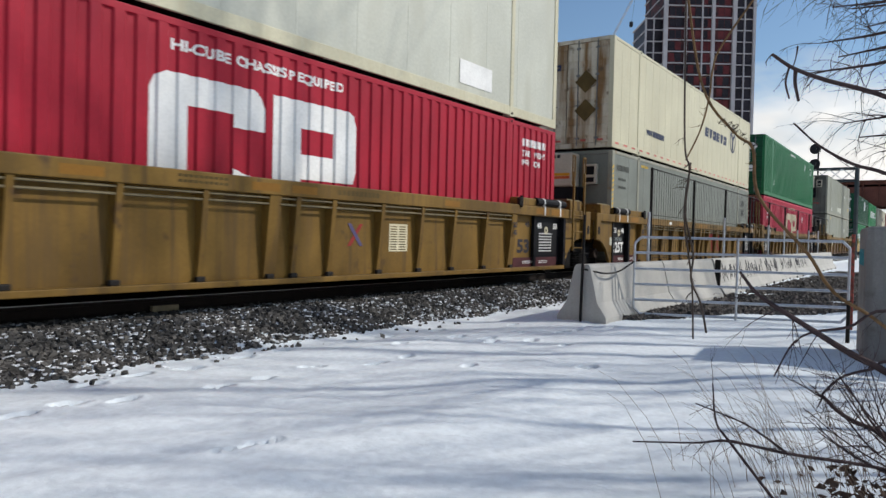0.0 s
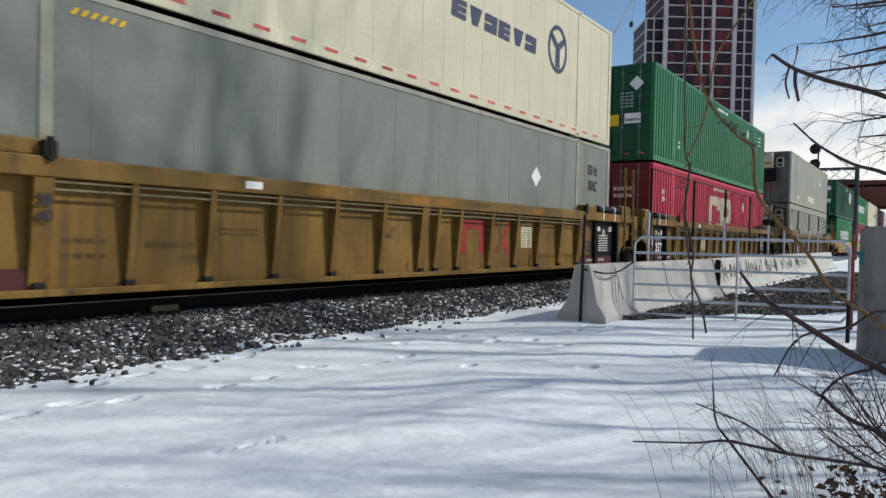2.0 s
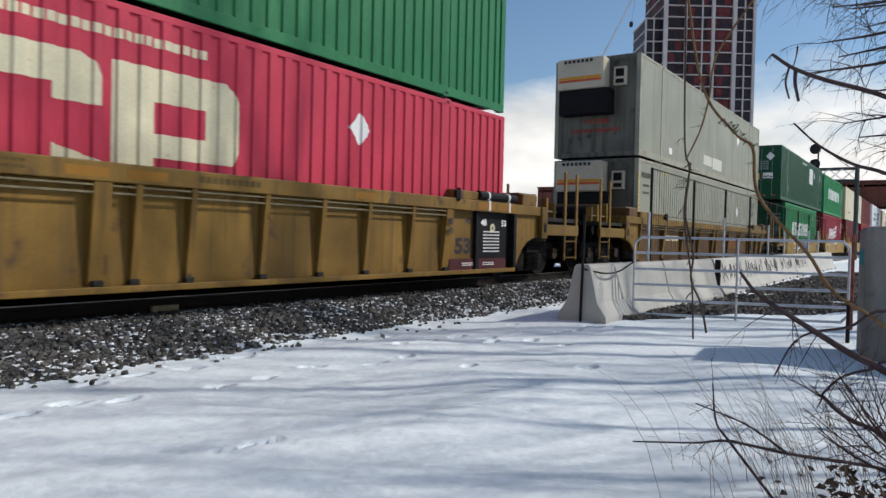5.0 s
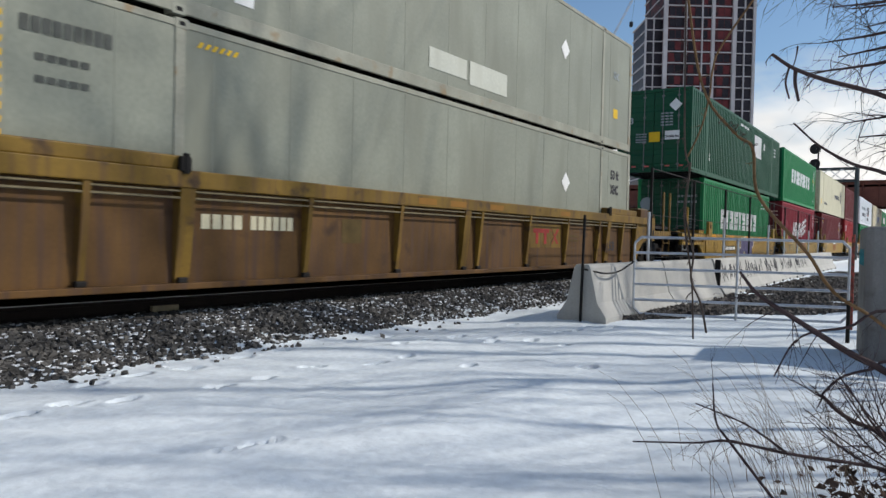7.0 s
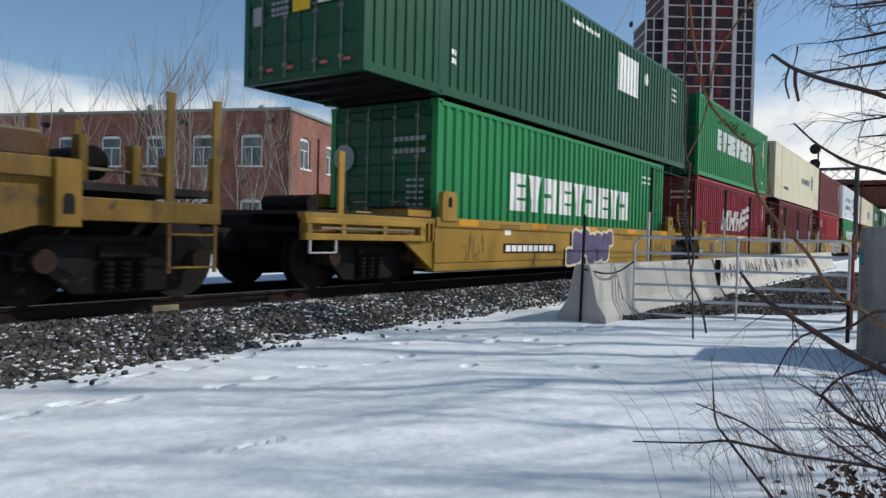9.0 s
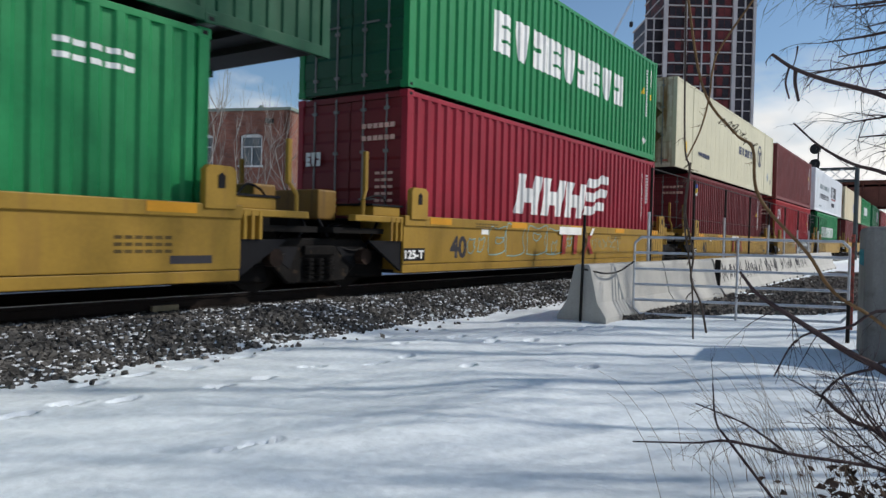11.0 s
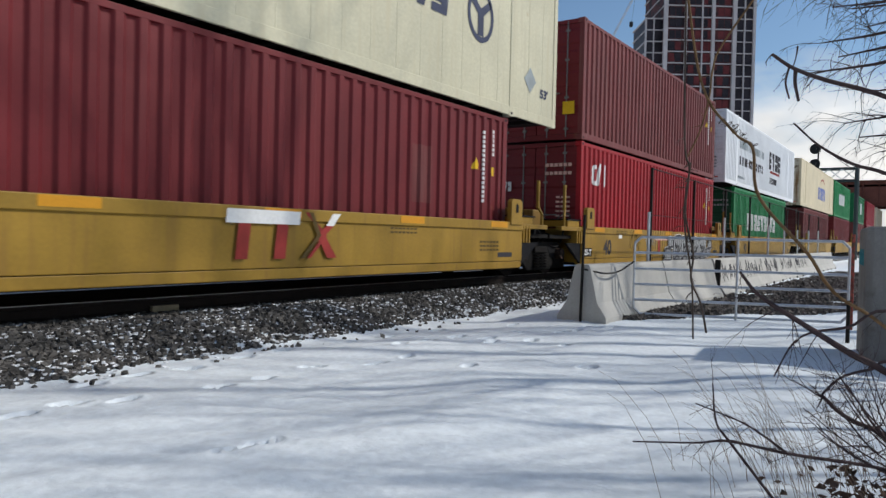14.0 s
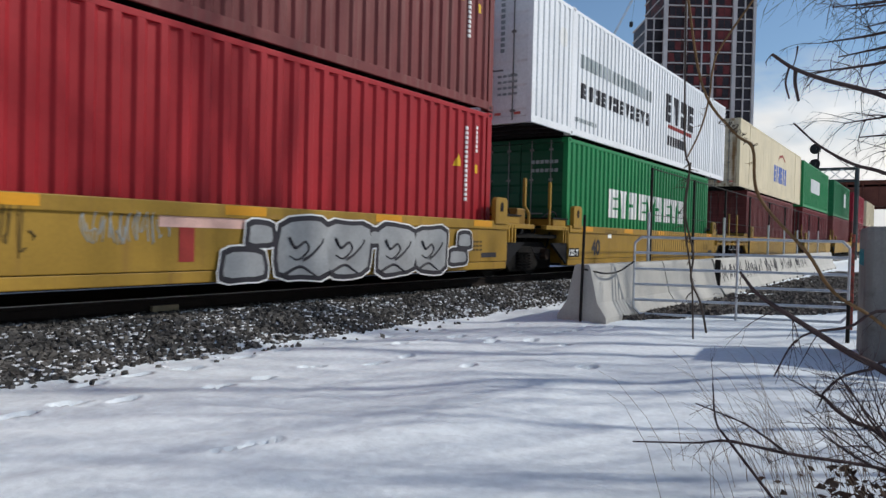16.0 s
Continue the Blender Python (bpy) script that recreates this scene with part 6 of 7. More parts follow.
# second pair
painted("lettering", grid(1, 9, 0.92, 0.15, 1), M["worn_ink"], box_b, "dark worn stencilled lettering", 0.34, 2.38, "flat", H53, 0.009)
painted("lettering", grid(2, 5, 0.55, 0.42, 0.32), M["worn_ink"], box_b, "dark worn stencilled lettering", 0.48, 1.92, "flat", H53, 0.009)
for b in (box_b, box_d):
    painted("lettering", fitted("53 ft", 0.56, 0.24), M["ink"], b, "dark stencilled words", 14.79, 2.11, "flat", H53, 0.009)
    painted("lettering", fitted("XHC", 0.56, 0.25), M["ink"], b, "dark stencilled letters", 14.79, 1.73, "flat", H53, 0.009)
    painted("placard", diamond(0.22), M["white"], b, "white diamond placard", 12.1, 1.84, "flat", H53, 0.009)
    painted("hazard_stripe", plates([[(0.10 * i, 0), (0.10 * i + 0.05, 0), (0.10 * i + 0.10, 0.07), (0.10 * i + 0.05, 0.07)] for i in range(6)]), M["label_yellow"], b, "", 2.2, 2.62, "flat", H53, 0.009)
    painted("hazard_stripe", plates([[(0.0, 0.12 * i), (0.09, 0.12 * i + 0.05), (0.09, 0.12 * i + 0.11), (0.0, 0.12 * i + 0.06)] for i in range(16)]), M["label_yellow"], b, "", 0.03, 0.6, "flat", H53, 0.018)
painted("lettering", fitted("www", 0.5, 0.16), M["navy"], box_b2, "dark web address", 2.64, 0.66, "flat", H53, 0.009)
painted("lettering", grid(1, 8, 1.1, 0.17, 1), M["navy"], box_b2, "dark web address as bars", 3.18, 0.66, "flat", H53, 0.009)
painted("company_mark", blocks(6, 3.2, 0.33, 3, 0.1), M["navy"], box_b2, "dark company name as bold shapes", 8.86, 1.42, "flat", H53, 0.009)
painted("emblem", disc(0.52, 0.82, sx=0.9), M["navy"], box_b2, "dark ring emblem", 13.05, 1.76, "flat", H53, 0.009)
painted("emblem", plates([[(-0.1, -0.4), (0.1, -0.4), (0.1, 0.0), (0.36, 0.2), (0.3, 0.32), (0.0, 0.12), (-0.3, 0.32), (-0.36, 0.2), (-0.1, 0.0)]]), M["navy"], box_b2, "dark ring emblem", 13.05, 1.76, "flat", H53, 0.009)
painted("reflective_tape", plates([rect(0.1 + 0.62 * i, 0, 0.36 + 0.62 * i, 0.05) for i in range(25)]), M["reflector"], box_b2, "red and white reflective tape", 0.1, 0.12, "flat", H53, 0.017)
for b in (box_b2, box_g2):
    on_end(b, fitted("53'", 0.3, 0.24), M["ink"], 1.12, 0.62)
    on_end(b, diamond(0.3), M["faint"], -0.55, 1.0)
    on_end(b, diamond(0.3), M["faint"], -0.55, 1.75)
    on_end(b, blocks(6, 0.8, 0.16, 4), M["navy"], 0.95, 2.1)

# third pair
big_mark(box_c, 6.37, 9.72, 1.08, 2.28, M["cream_mark"], DOM, H53)
painted("lettering", grid(1, 20, 2.3, 0.1, 1), M["cream_mark"], box_c, "faded stencilled words", 6.97, 2.5, DOM, H53)
painted("lettering", fitted("53 ft", 0.36, 0.15), M["white"], box_c, "white stencilled words", 0.86, 2.0, DOM, H53)
painted("lettering", fitted("XHC", 0.36, 0.15), M["white"], box_c, "white stencilled letters", 0.86, 1.78, DOM, H53)
painted("placard", diamond(0.24), M["white"], box_c, "white diamond placard", 11.94, 2.08, DOM, H53)
on_end(box_c, grid(2, 5, 0.6, 0.42, 0.5), M["pink"], -0.1, 1.85, "faint serial lettering")
on_end(box_c, diamond(0.3), M["cream_mark"], -0.78, 1.2, "pale diamond placard")
painted("placard", diamond(0.2), M["white"], box_c2, "white diamond placard", 12.48, 2.34, DOM, H53)
painted("lettering", grid(1, 9, 1.6, 0.1, 1), M["white"], box_c2, "small white lettering", 7.35, 2.6, DOM, H53)
painted("lettering", grid(2, 2, 0.2, 0.3, 0.6), M["white"], box_c2, "small white mark", 2.4, 0.62, DOM, H53)
painted("lettering", grid(3, 3, 0.5, 0.5, 0.4), M["white"], box_c2, "small white lettering", 14.7, 2.1, DOM, H53)
for b in (box_c2, box_e2):
    on_end(b, plates([rect(0, 0, 0.38, 0.34)]), M["label_yellow"], 0.15, 1.06, "yellow notice")
    on_end(b, plates([rect(0, 0, 0.5, 0.3)]), M["white"], -0.4, 1.12, "white weight notice")
    on_end(b, fitted("24,000 lbs", 0.46, 0.10), M["ink"], -0.42, 1.17, "dark lettering", -0.038)
    on_end(b, plates([rect(0, 0, 0.2, 0.3)]), M["grey_mark"], 1.05, 0.95, "pale notice")
    on_end(b, grid(4, 4, 0.4, 0.36, 0.5), M["grey_mark"], 0.62, 1.05, "small pale lettering")
    on_end(b, fitted("53", 0.28, 0.22), M["grey_mark"], 1.0, 1.72, "pale number")
    on_end(b, grid(5, 3, 0.45, 0.5, 0.5), M["grey_mark"], -0.25, 1.6, "small pale lettering")
    on_end(b, diamond(0.22), M["white"], -0.75, 2.3, "pale diamond placard")

# fourth pair
painted("lettering", grid(1, 9, 0.92, 0.15, 1), M["worn_ink"], box_d, "dark worn stencilled lettering", 0.28, 2.36, "flat", H53, 0.009)
painted("lettering", grid(2, 5, 0.55, 0.42, 0.32), M["worn_ink"], box_d, "dark worn stencilled lettering", 0.42, 1.9, "flat", H53, 0.009)
painted("notice", plates([rect(0, 0, 0.3, 0.2)]), M["white"], box_d2, "white notice", 2.75, 0.34, "flat", H53, 0.009)
painted("patch", plates([rect(0, 0, 1.15, 0.34), rect(1.25, -0.06, 2.6, 0.36)]), M["offwhite"], box_d2, "pale repair patches", 6.75, 0.4, "flat", H53, 0.009)
painted("placard", diamond(0.22), M["white"], box_d2, "white diamond placard", 11.95, 1.85, "flat", H53, 0.009)
painted("lettering", fitted("XHC", 0.4, 0.2), M["grey_mark"], box_d2, "grey stencilled letters", 14.85, 1.75, "flat", H53, 0.009)
painted("notice", plates([rect(0, 0, 0.3, 0.24)]), M["label_yellow"], box_d2, "yellow notice", 14.9, 0.76, "flat", H53, 0.009)
on_end(box_d2, fitted("HI-CUBE", 0.75, 0.14), M["red_faint"], 0.35, 0.98, "faded red words", 0.02)
on_end(box_d2, fitted("CHASSIS REQUIRED", 1.5, 0.14), M["red_faint"], 0.75, 0.70, "faded red words", 0.02)

# five units of smooth cars
painted("company_mark", blocks(9, 6.8, 0.76, 11, 0.0, 0.1), M["white"], box_e, "bold white company name as shapes", 2.57, 1.10, ISO, H40)
painted("lettering", grid(2, 5, 0.9, 0.3, 0.4), M["white"], box_e, "small white lettering", 10.4, 2.2, ISO, H40)
on_end(box_e, disc(0.25), M["grey_mark"], 0.86, 1.95, "pale round emblem")
on_end(box_e, grid(2, 6, 0.72, 0.42, 0.4), M["grey_mark"], -0.3, 1.98, "serial lettering as bars")
on_end(box_e, grid(8, 3, 0.4, 0.85, 0.4), M["grey_mark"], -0.6, 0.75, "small pale lettering")
painted("notice", plates([rect(0, 0, 1.45, 0.98)]), M["white"], box_e2, "white ribbed notice", 10.1, 1.55, DOM, H53)
painted("placard", diamond(0.2), M["white"], box_e2, "white diamond placard", 12.28, 2.2, DOM, H53)
painted("lettering", grid(1, 9, 1.6, 0.1, 1), M["white"], box_e2, "small white lettering", 7.2, 2.55, DOM, H53)
painted("lettering", grid(2, 2, 0.2, 0.3, 0.6), M["white"], box_e2, "small white mark", 2.3, 0.6, DOM, H53)
painted("lettering", grid(3, 3, 0.5, 0.5, 0.4), M["white"], box_e2, "small white lettering", 14.6, 2.0, DOM, H53)

for i in range(3):
    painted("company_mark", plates([[(0, 0), (0.34, 0), (0.56, 0.82), (0.20, 0.82)], [(0.70, 0), (1.04, 0), (1.24, 0.82), (0.90, 0.82)], [(0.40, 0.24), (0.76, 0.24), (0.84, 0.54), (0.48, 0.54)]]),
            M["white"], box_f, "bold white company mark", 3.62 + 1.17 * i, 1.05, ISO, H40)
for i in range(3):
    z = 0.0 + 0.34 * i
    x = 0.12 * i
    painted("company_mark", plates([[(x, z), (x + 0.5, z), (x + 0.55, z + 0.22), (x + 0.05, z + 0.22)], [(x + 0.5, z), (x + 0.85, z + 0.14), (x + 0.9, z + 0.36), (x + 0.55, z + 0.22)], [(x + 0.85, z + 0.14), (x + 1.3, z + 0.14), (x + 1.36, z + 0.34), (x + 0.9, z + 0.36)]]), M["white"], box_f, "white wave stripes", 7.05, 1.14, ISO, H40)
painted("lettering", plates([rect(0, i * 0.085, 0.07, i * 0.085 + 0.06) for i in range(16)] + [rect(0.35, 0.5 + i * 0.085, 0.42, 0.56 + i * 0.085) for i in range(10)]), M["white"], box_f, "white serial lettering as bars", 11.2, 1.15, ISO, H40)
on_end(box_f, blocks(3, 0.36, 0.24, 7), M["white"], 0.98, 1.72, "white company mark")
on_end(box_f, grid(2, 6, 0.72, 0.4, 0.4), M["pink"], -0.3, 2.1, "serial lettering as bars")
on_end(box_f, grid(8, 3, 0.4, 0.9, 0.4), M["pink"], -0.6, 0.75, "small pale lettering")
painted("company_mark", blocks(9, 6.8, 0.78, 12, 0.0, 0.1), M["white"], box_f2, "bold white company name as shapes", 2.7, 1.18, ISO, H40)
painted("placard", diamond(0.16), M["white"], box_f2, "white mark", 11.2, 0.5, ISO, H40)

painted("notice", plates([rect(0, 0, 0.4, 0.2)]), M["white"], box_g, "blue, yellow and white emblem", 0.66, 2.18, ISO, H40, 0.004)
painted("notice", plates([rect(0, 0, 0.4, 0.2)]), M["blue"], box_g, "blue, yellow and white emblem", 0.66, 2.38, ISO, H40, 0.004)
painted("notice", plates([[(0.05, 0.02), (0.3, 0.12), (0.36, 0.3), (0.15, 0.22)]]), M["label_yellow"], box_g, "blue, yellow and white emblem", 0.66, 2.2, ISO, H40, 0.008)
on_end(box_g, plates([rect(0, 0, 0.32, 0.4)]), M["blue"], 0.95, 1.85, "blue emblem")
on_end(box_g, disc(0.12), M["white"], 0.25, 2.0, "pale round emblem")
on_end(box_g, grid(2, 6, 0.72, 0.4, 0.4), M["pink"], -0.3, 2.2, "serial lettering as bars")
for b in (box_g, box_h, box_h2, box_f2):
    painted("lettering", plates([rect(0, i * 0.085, 0.07, i * 0.085 + 0.06) for i in range(16)] + [rect(0.34, 0.9 + i * 0.085, 0.41, 0.96 + i * 0.085) for i in range(6)]), M["white"], b, "white serial lettering as bars", 11.3, 1.2, ISO, H40)
    painted("notice", plates([rect(0, 0, 0.14, 0.16)]), M["label_yellow"], b, "yellow notice", 11.62, 1.72, ISO, H40)
    painted("notice", plates([[(0, 0), (0.24, 0), (0.12, 0.22)]]), M["label_yellow"], b, "yellow warning triangle", 10.95, 1.8, ISO, H40)
painted("patch", plates([rect(0, 0, 0.55, 0.95)]), M["brown"], box_g, "faded repaint patch", 9.1, 1.1, ISO, H40)
painted("lettering", fitted("www", 0.5, 0.16), M["navy"], box_g2, "dark web address", 2.63, 0.62, "flat", H53, 0.009)
painted("lettering", grid(1, 8, 1.0, 0.16, 1), M["navy"], box_g2, "dark web address as bars", 3.15, 0.62, "flat", H53, 0.009)
painted("company_mark", blocks(6, 3.15, 0.32, 3, 0.1), M["navy"], box_g2, "dark company name as bold shapes", 8.79, 1.35, "flat", H53, 0.009)
painted("emblem", disc(0.5, 0.80, sx=0.9), M["navy"], box_g2, "dark ring emblem", 12.98, 1.66, "flat", H53, 0.009)
painted("emblem", plates([[(-0.1, -0.38), (0.1, -0.38), (0.1, 0.0), (0.36, 0.2), (0.3, 0.32), (0.0, 0.12), (-0.3, 0.32), (-0.36, 0.2), (-0.1, 0.0)]]), M["navy"], box_g2, "dark ring emblem", 12.98, 1.66, "flat", H53, 0.009)
painted("notice", plates([rect(0, 0, 0.3, 0.34)]), M["label_yellow"], box_g2, "yellow notice", 0.95, 0.6, "flat", H53, 0.009)
painted("lettering", fitted("53'", 0.36, 0.2), M["navy"], box_g2, "dark number", 15.4, 0.56, "flat", H53, 0.009)
painted("placard", diamond(0.26), M["grey_mark"], box_g2, "grey diamond placard", 14.95, 0.85, "flat", H53, 0.009)

painted("company_mark", plates([[(0, 0.1), (0.13, 0), (0.13, 0.5), (0, 0.42)], rect(0.13, 0, 0.26, 0.1), rect(0.13, 0.4, 0.26, 0.5), [(0.30, 0.0), (0.42, 0.0), (0.56, 0.55), (0.44, 0.55)], rect(0.74, 0.0, 0.86, 0.55)]), M["white"], box_h, "white company mark", 0.7, 1.9, ISO, H40)
on_end(box_h, blocks(3, 0.36, 0.24, 7), M["white"], 0.98, 1.72, "white company mark")
on_end(box_h, grid(2, 6, 0.72, 0.4, 0.4), M["pink"], -0.3, 2.1, "serial lettering as bars")
on_end(box_h, grid(8, 3, 0.4, 0.9, 0.4), M["pink"], -0.6, 0.75, "small pale lettering")
on_end(box_h2, plates([rect(0, 0, 0.3, 0.3)]), M["label_yellow"], -0.72, 0.62, "yellow notice")
on_end(box_h2, plates([[(0, 0), (0.24, 0), (0.12, 0.22)]]), M["label_yellow"], 0.5, 0.7, "yellow warning triangle")
painted("company_mark", blocks(9, 6.8, 0.74, 13, 0.0, 0.1), M["white"], box_i, "bold white company name as shapes", 2.56, 1.14, ISO, H40)
on_end(box_i, grid(2, 6, 0.72, 0.4, 0.4), M["grey_mark"], -0.3, 2.1, "serial lettering as bars")
painted("lettering", grid(1, 18, 5.1, 0.32, 1), M["grey_mark"], box_i2, "grey slogan as bars", 2.4, 1.62, DOM, H53)
painted("lettering", blocks(12, 4.9, 0.36, 15, 0.0, 0.2), M["ink"], box_i2, "dark web address as shapes", 2.5, 0.92, DOM, H53)
painted("company_mark", blocks(4, 3.2, 0.85, 16, 0.0, 0.25), M["ink"], box_i2, "dark company mark as shapes", 8.8, 1.3, DOM, H53)
painted("company_mark", plates([rect(0, 0, 2.6, 0.12)]), M["ttx_red"], box_i2, "red stripe", 9.1, 1.12, DOM, H53)
painted("lettering", grid(1, 7, 1.9, 0.3, 1), M["ink"], box_i2, "dark lettering as bars", 9.0, 0.6, DOM, H53)
painted("emblem", disc(0.22), M["white"], box_i2, "round white emblem", 1.46, 2.1, DOM, H53)
painted("lettering", grid(1, 8, 1.3, 0.1, 1), M["grey_mark"], box_i2, "small grey lettering", 2.2, 0.35, DOM, H53)
on_end(box_i2, plates([rect(0, i * 0.12, 0.1, i * 0.12 + 0.08) for i in range(10)]), M["grey_mark"], -0.55, 1.5, "grey lettering as bars")
on_end(box_i2, grid(4, 4, 0.5, 0.5, 0.4), M["grey_mark"], -0.5, 0.6, "small grey lettering")
painted("company_mark", blocks(6, 3.6, 0.85, 17, 0.0, 0.2), M["blue"], box_j2, "blue company mark as shapes", 7.7, 0.8, "flat", H53, 0.009)
painted("company_mark", plates([[(0, 0), (0.5, 0.3), (1.4, 0.42), (2.2, 0.2), (2.2, 0.3), (1.4, 0.56), (0.45, 0.42)]]), M["ttx_red"], box_j2, "red swoosh", 8.6, 1.8, "flat", H53, 0.009)
painted("notice", plates([rect(0, 0, 4.2, 0.9)]), M["white"], box_k2, "white label", 3.2, 1.1, ISO, H40)
painted("notice", plates([rect(0, 0, 1.5, 1.2)]), M["white"], box_l2, "white label", 7.5, 1.0, ISO, H40)


# ---------- markings on the cars ----------
def mark(car, bm, mat, x, z, label="", y=-1.3645):
    return put("lettering", bm, mat, car, label, x, y, z)


def stencil(car, x, z, w, h, top, leg, y, slant=0.0):
    """A large stencil as plain shapes: a bar on two legs, crossed strips and a dark chevron."""
    def strip(a, b, f0, f1, g0, g1):
        return [(w * a + slant * h * f0, h * f0), (w * b + slant * h * f0, h * f0), (w * g1 + slant * h * f1, h * f1), (w * g0 + slant * h * f1, h * f1)]
    split = 0.72
    mark(car, plates([strip(0, 0.62, split, 1, 0, 0.62), strip(0.88, 0.955, split, 1, 0.94, 1.02)]), top, x, z, "large stencil as plain shapes", y)
    mark(car, plates([strip(0.10, 0.20, 0, split, 0.10, 0.20), strip(0.42, 0.52, 0, split, 0.42, 0.52), strip(0.76, 0.84, 0.38, split, 0.88, 0.955),
                      strip(0.92, 1.02, 0, 0.5, 0.80, 0.88)]), leg, x, z, "large stencil as plain shapes", y)
    mark(car, plates([strip(0.66, 0.70, 0, 0.5, 0.80, 0.84), strip(0.80, 0.84, 0.5, 1, 0.70, 0.74)]), M["faint"], x, z, "dark chevron", y - 0.001)
    mark(car, plates([strip(0.72, 0.76, 0, 0.5, 0.86, 0.90), strip(0.86, 0.90, 0.5, 1, 0.66, 0.70)]), leg, x, z, "large stencil as plain shapes", y)


for n, car in enumerate((car_a, car_b, car_c)):
    L = D53
    yb = -1.397
    for x, z, wd, w, h in ((-0.04, 1.44, "53", 0.19, 0.13), (0.48, 1.44, "48", 0.19, 0.13), (-0.05, 0.93, "125T", 0.70, 0.28)):
        mark(car, fitted(wd, w, h), M["white"], x, z, "white stencilled number", yb)
    mark(car, disc(0.085, 0.4), M["cream_mark"], 0.33, 1.44, "round emblem", yb)
    mark(car, grid(2, 7, 0.5, 0.09, 0.5), M["grey_mark"], 0.05, 1.25, "small pale lettering", yb)
    mark(car, grid(2, 5, 0.4, 0.07, 0.5), M["white"], 0.3, 0.74, "small white lettering", yb)
    mark(car, grid(2, 5, 0.4, 0.07, 0.5), M["white"], 1.1, 0.74, "small white lettering", yb)
    mark(car, fitted("45", 0.2, 0.12), M["faint"], 0.92, 1.45, "dark stencilled number")
    mark(car, grid(3, 5, 0.55, 0.2, 0.35), M["faint"], 1.0, 0.95, "small dark lettering")
    for end, s in ((1.88, 1), (14.05, 1)):
        mark(car, fitted("20", 0.15, 0.11), M["ink"], end - 0.075, 1.45, "dark stencilled number", -1.511)
        mark(car, fitted("40", 0.15, 0.11), M["ink"], end - 0.075, 1.3, "dark stencilled number", -1.511)
    mark(car, grid(2, 4, 0.5, 0.3, 0.3), M["faint"], 2.1, 0.95, "dark stencilled lettering")
    mark(car, grid(1, 9, 0.62, 0.07, 1), M["faint"], 3.0, 1.05, "dark stencilled lettering")
    mark(car, grid(2, 8, 0.6, 0.12, 0.5), M["faint"], 3.95, 1.2, "dark stencilled lettering")
    mark(car, grid(2, 10, 0.68, 0.12, 0.5), M["faint"], 6.48, 1.77, "dark stencilled lettering", -1.522)
    mark(car, grid(1, 10, 0.9, 0.07, 1), M["faint"], 9.0, 1.78, "car number as bars", -1.522)
    for x in (0.0, 0.95, 15.0, 15.7):
        mark(car, plates([rect(0, 0, 0.6, 0.13)]), M["amber"], x - 0.1, 1.745, "amber reflector", -1.5225)
    for x in (5.2, 7.5, 8.15, 11.6):
        mark(car, plates([rect(0, 0, 0.45, 0.1)]), M["amber"], x, 1.75, "amber reflector", -1.5225)
    mark(car, plates([rect(0, 0, 0.26, 0.09)]), M["white"], 4.2, 1.76, "white notice", -1.5225)
    nx, nz = ((10.33, 1.0), (11.37, 1.06), (5.2, 0.97))[n]
    mark(car, plates([rect(0, 0, 0.46, 0.42)]), M["cream_mark"], nx, nz, "pale printed notice")
    mark(car, grid(10, 2, 0.42, 0.39, 0.45), M["faint"], nx + 0.03, nz + 0.02, "fine print as bars", -1.3665)
    if n != 1:
        cx = 9.55 if not n else 6.5
        mark(car, plates([[(-0.17, -0.16), (-0.09, -0.16), (0.17, 0.16), (0.09, 0.16)]]), M["ttx_red"], cx, 1.24, "red and blue cross")
        mark(car, plates([[(0.17, -0.16), (0.09, -0.16), (-0.17, 0.16), (-0.09, 0.16)]]), M["purple"], cx, 1.24, "red and blue cross", -1.366)
    else:
        stencil(car, 8.92, 0.95, 2.02, 0.6, M["ttx_red"], M["ttx_red"], -1.3645)
        mark(car, plates([rect(0, 0, 0.34, 0.34)]), M["yellow_trim"], 6.95, 1.2, "pale yellow notice")
    mark(car, fitted("53", 0.52, 0.28), M["ink"], 14.4, 0.95, "large dark number")
    mark(car, fitted("45", 0.2, 0.11), M["ink"], 14.72, 1.48, "dark stencilled number")
    mark(car, fitted("48", 0.2, 0.12), M["white"], 15.2, 1.46, "white stencilled number", yb)
    mark(car, fitted("53", 0.18, 0.12), M["white"], 15.95, 1.46, "white stencilled number", yb)
    mark(car, disc(0.085, 0.4), M["cream_mark"], 15.62, 1.42, "round emblem", yb)
    mark(car, grid(7, 6, 0.6, 0.42, 0.4), M["white"], 15.3, 0.98, "small white lettering", yb)
    mark(car, grid(2, 5, 0.4, 0.07, 0.5), M["white"], 15.3, 0.74, "small white lettering", yb)
    mark(car, grid(2, 5, 0.4, 0.07, 0.5), M["white"], 14.6, 0.74, "small white lettering", -1.394)
    mark(car, plates([rect(0, 0, 0.14, 0.2)]), M["offwhite"], -0.36, 1.12, "pale notice", -1.423)
    if n < 2:
        ladder(car, L + 0.47, L + 1.04, -1.56, 1.0, 2.75, M["yellow"], 3.1)

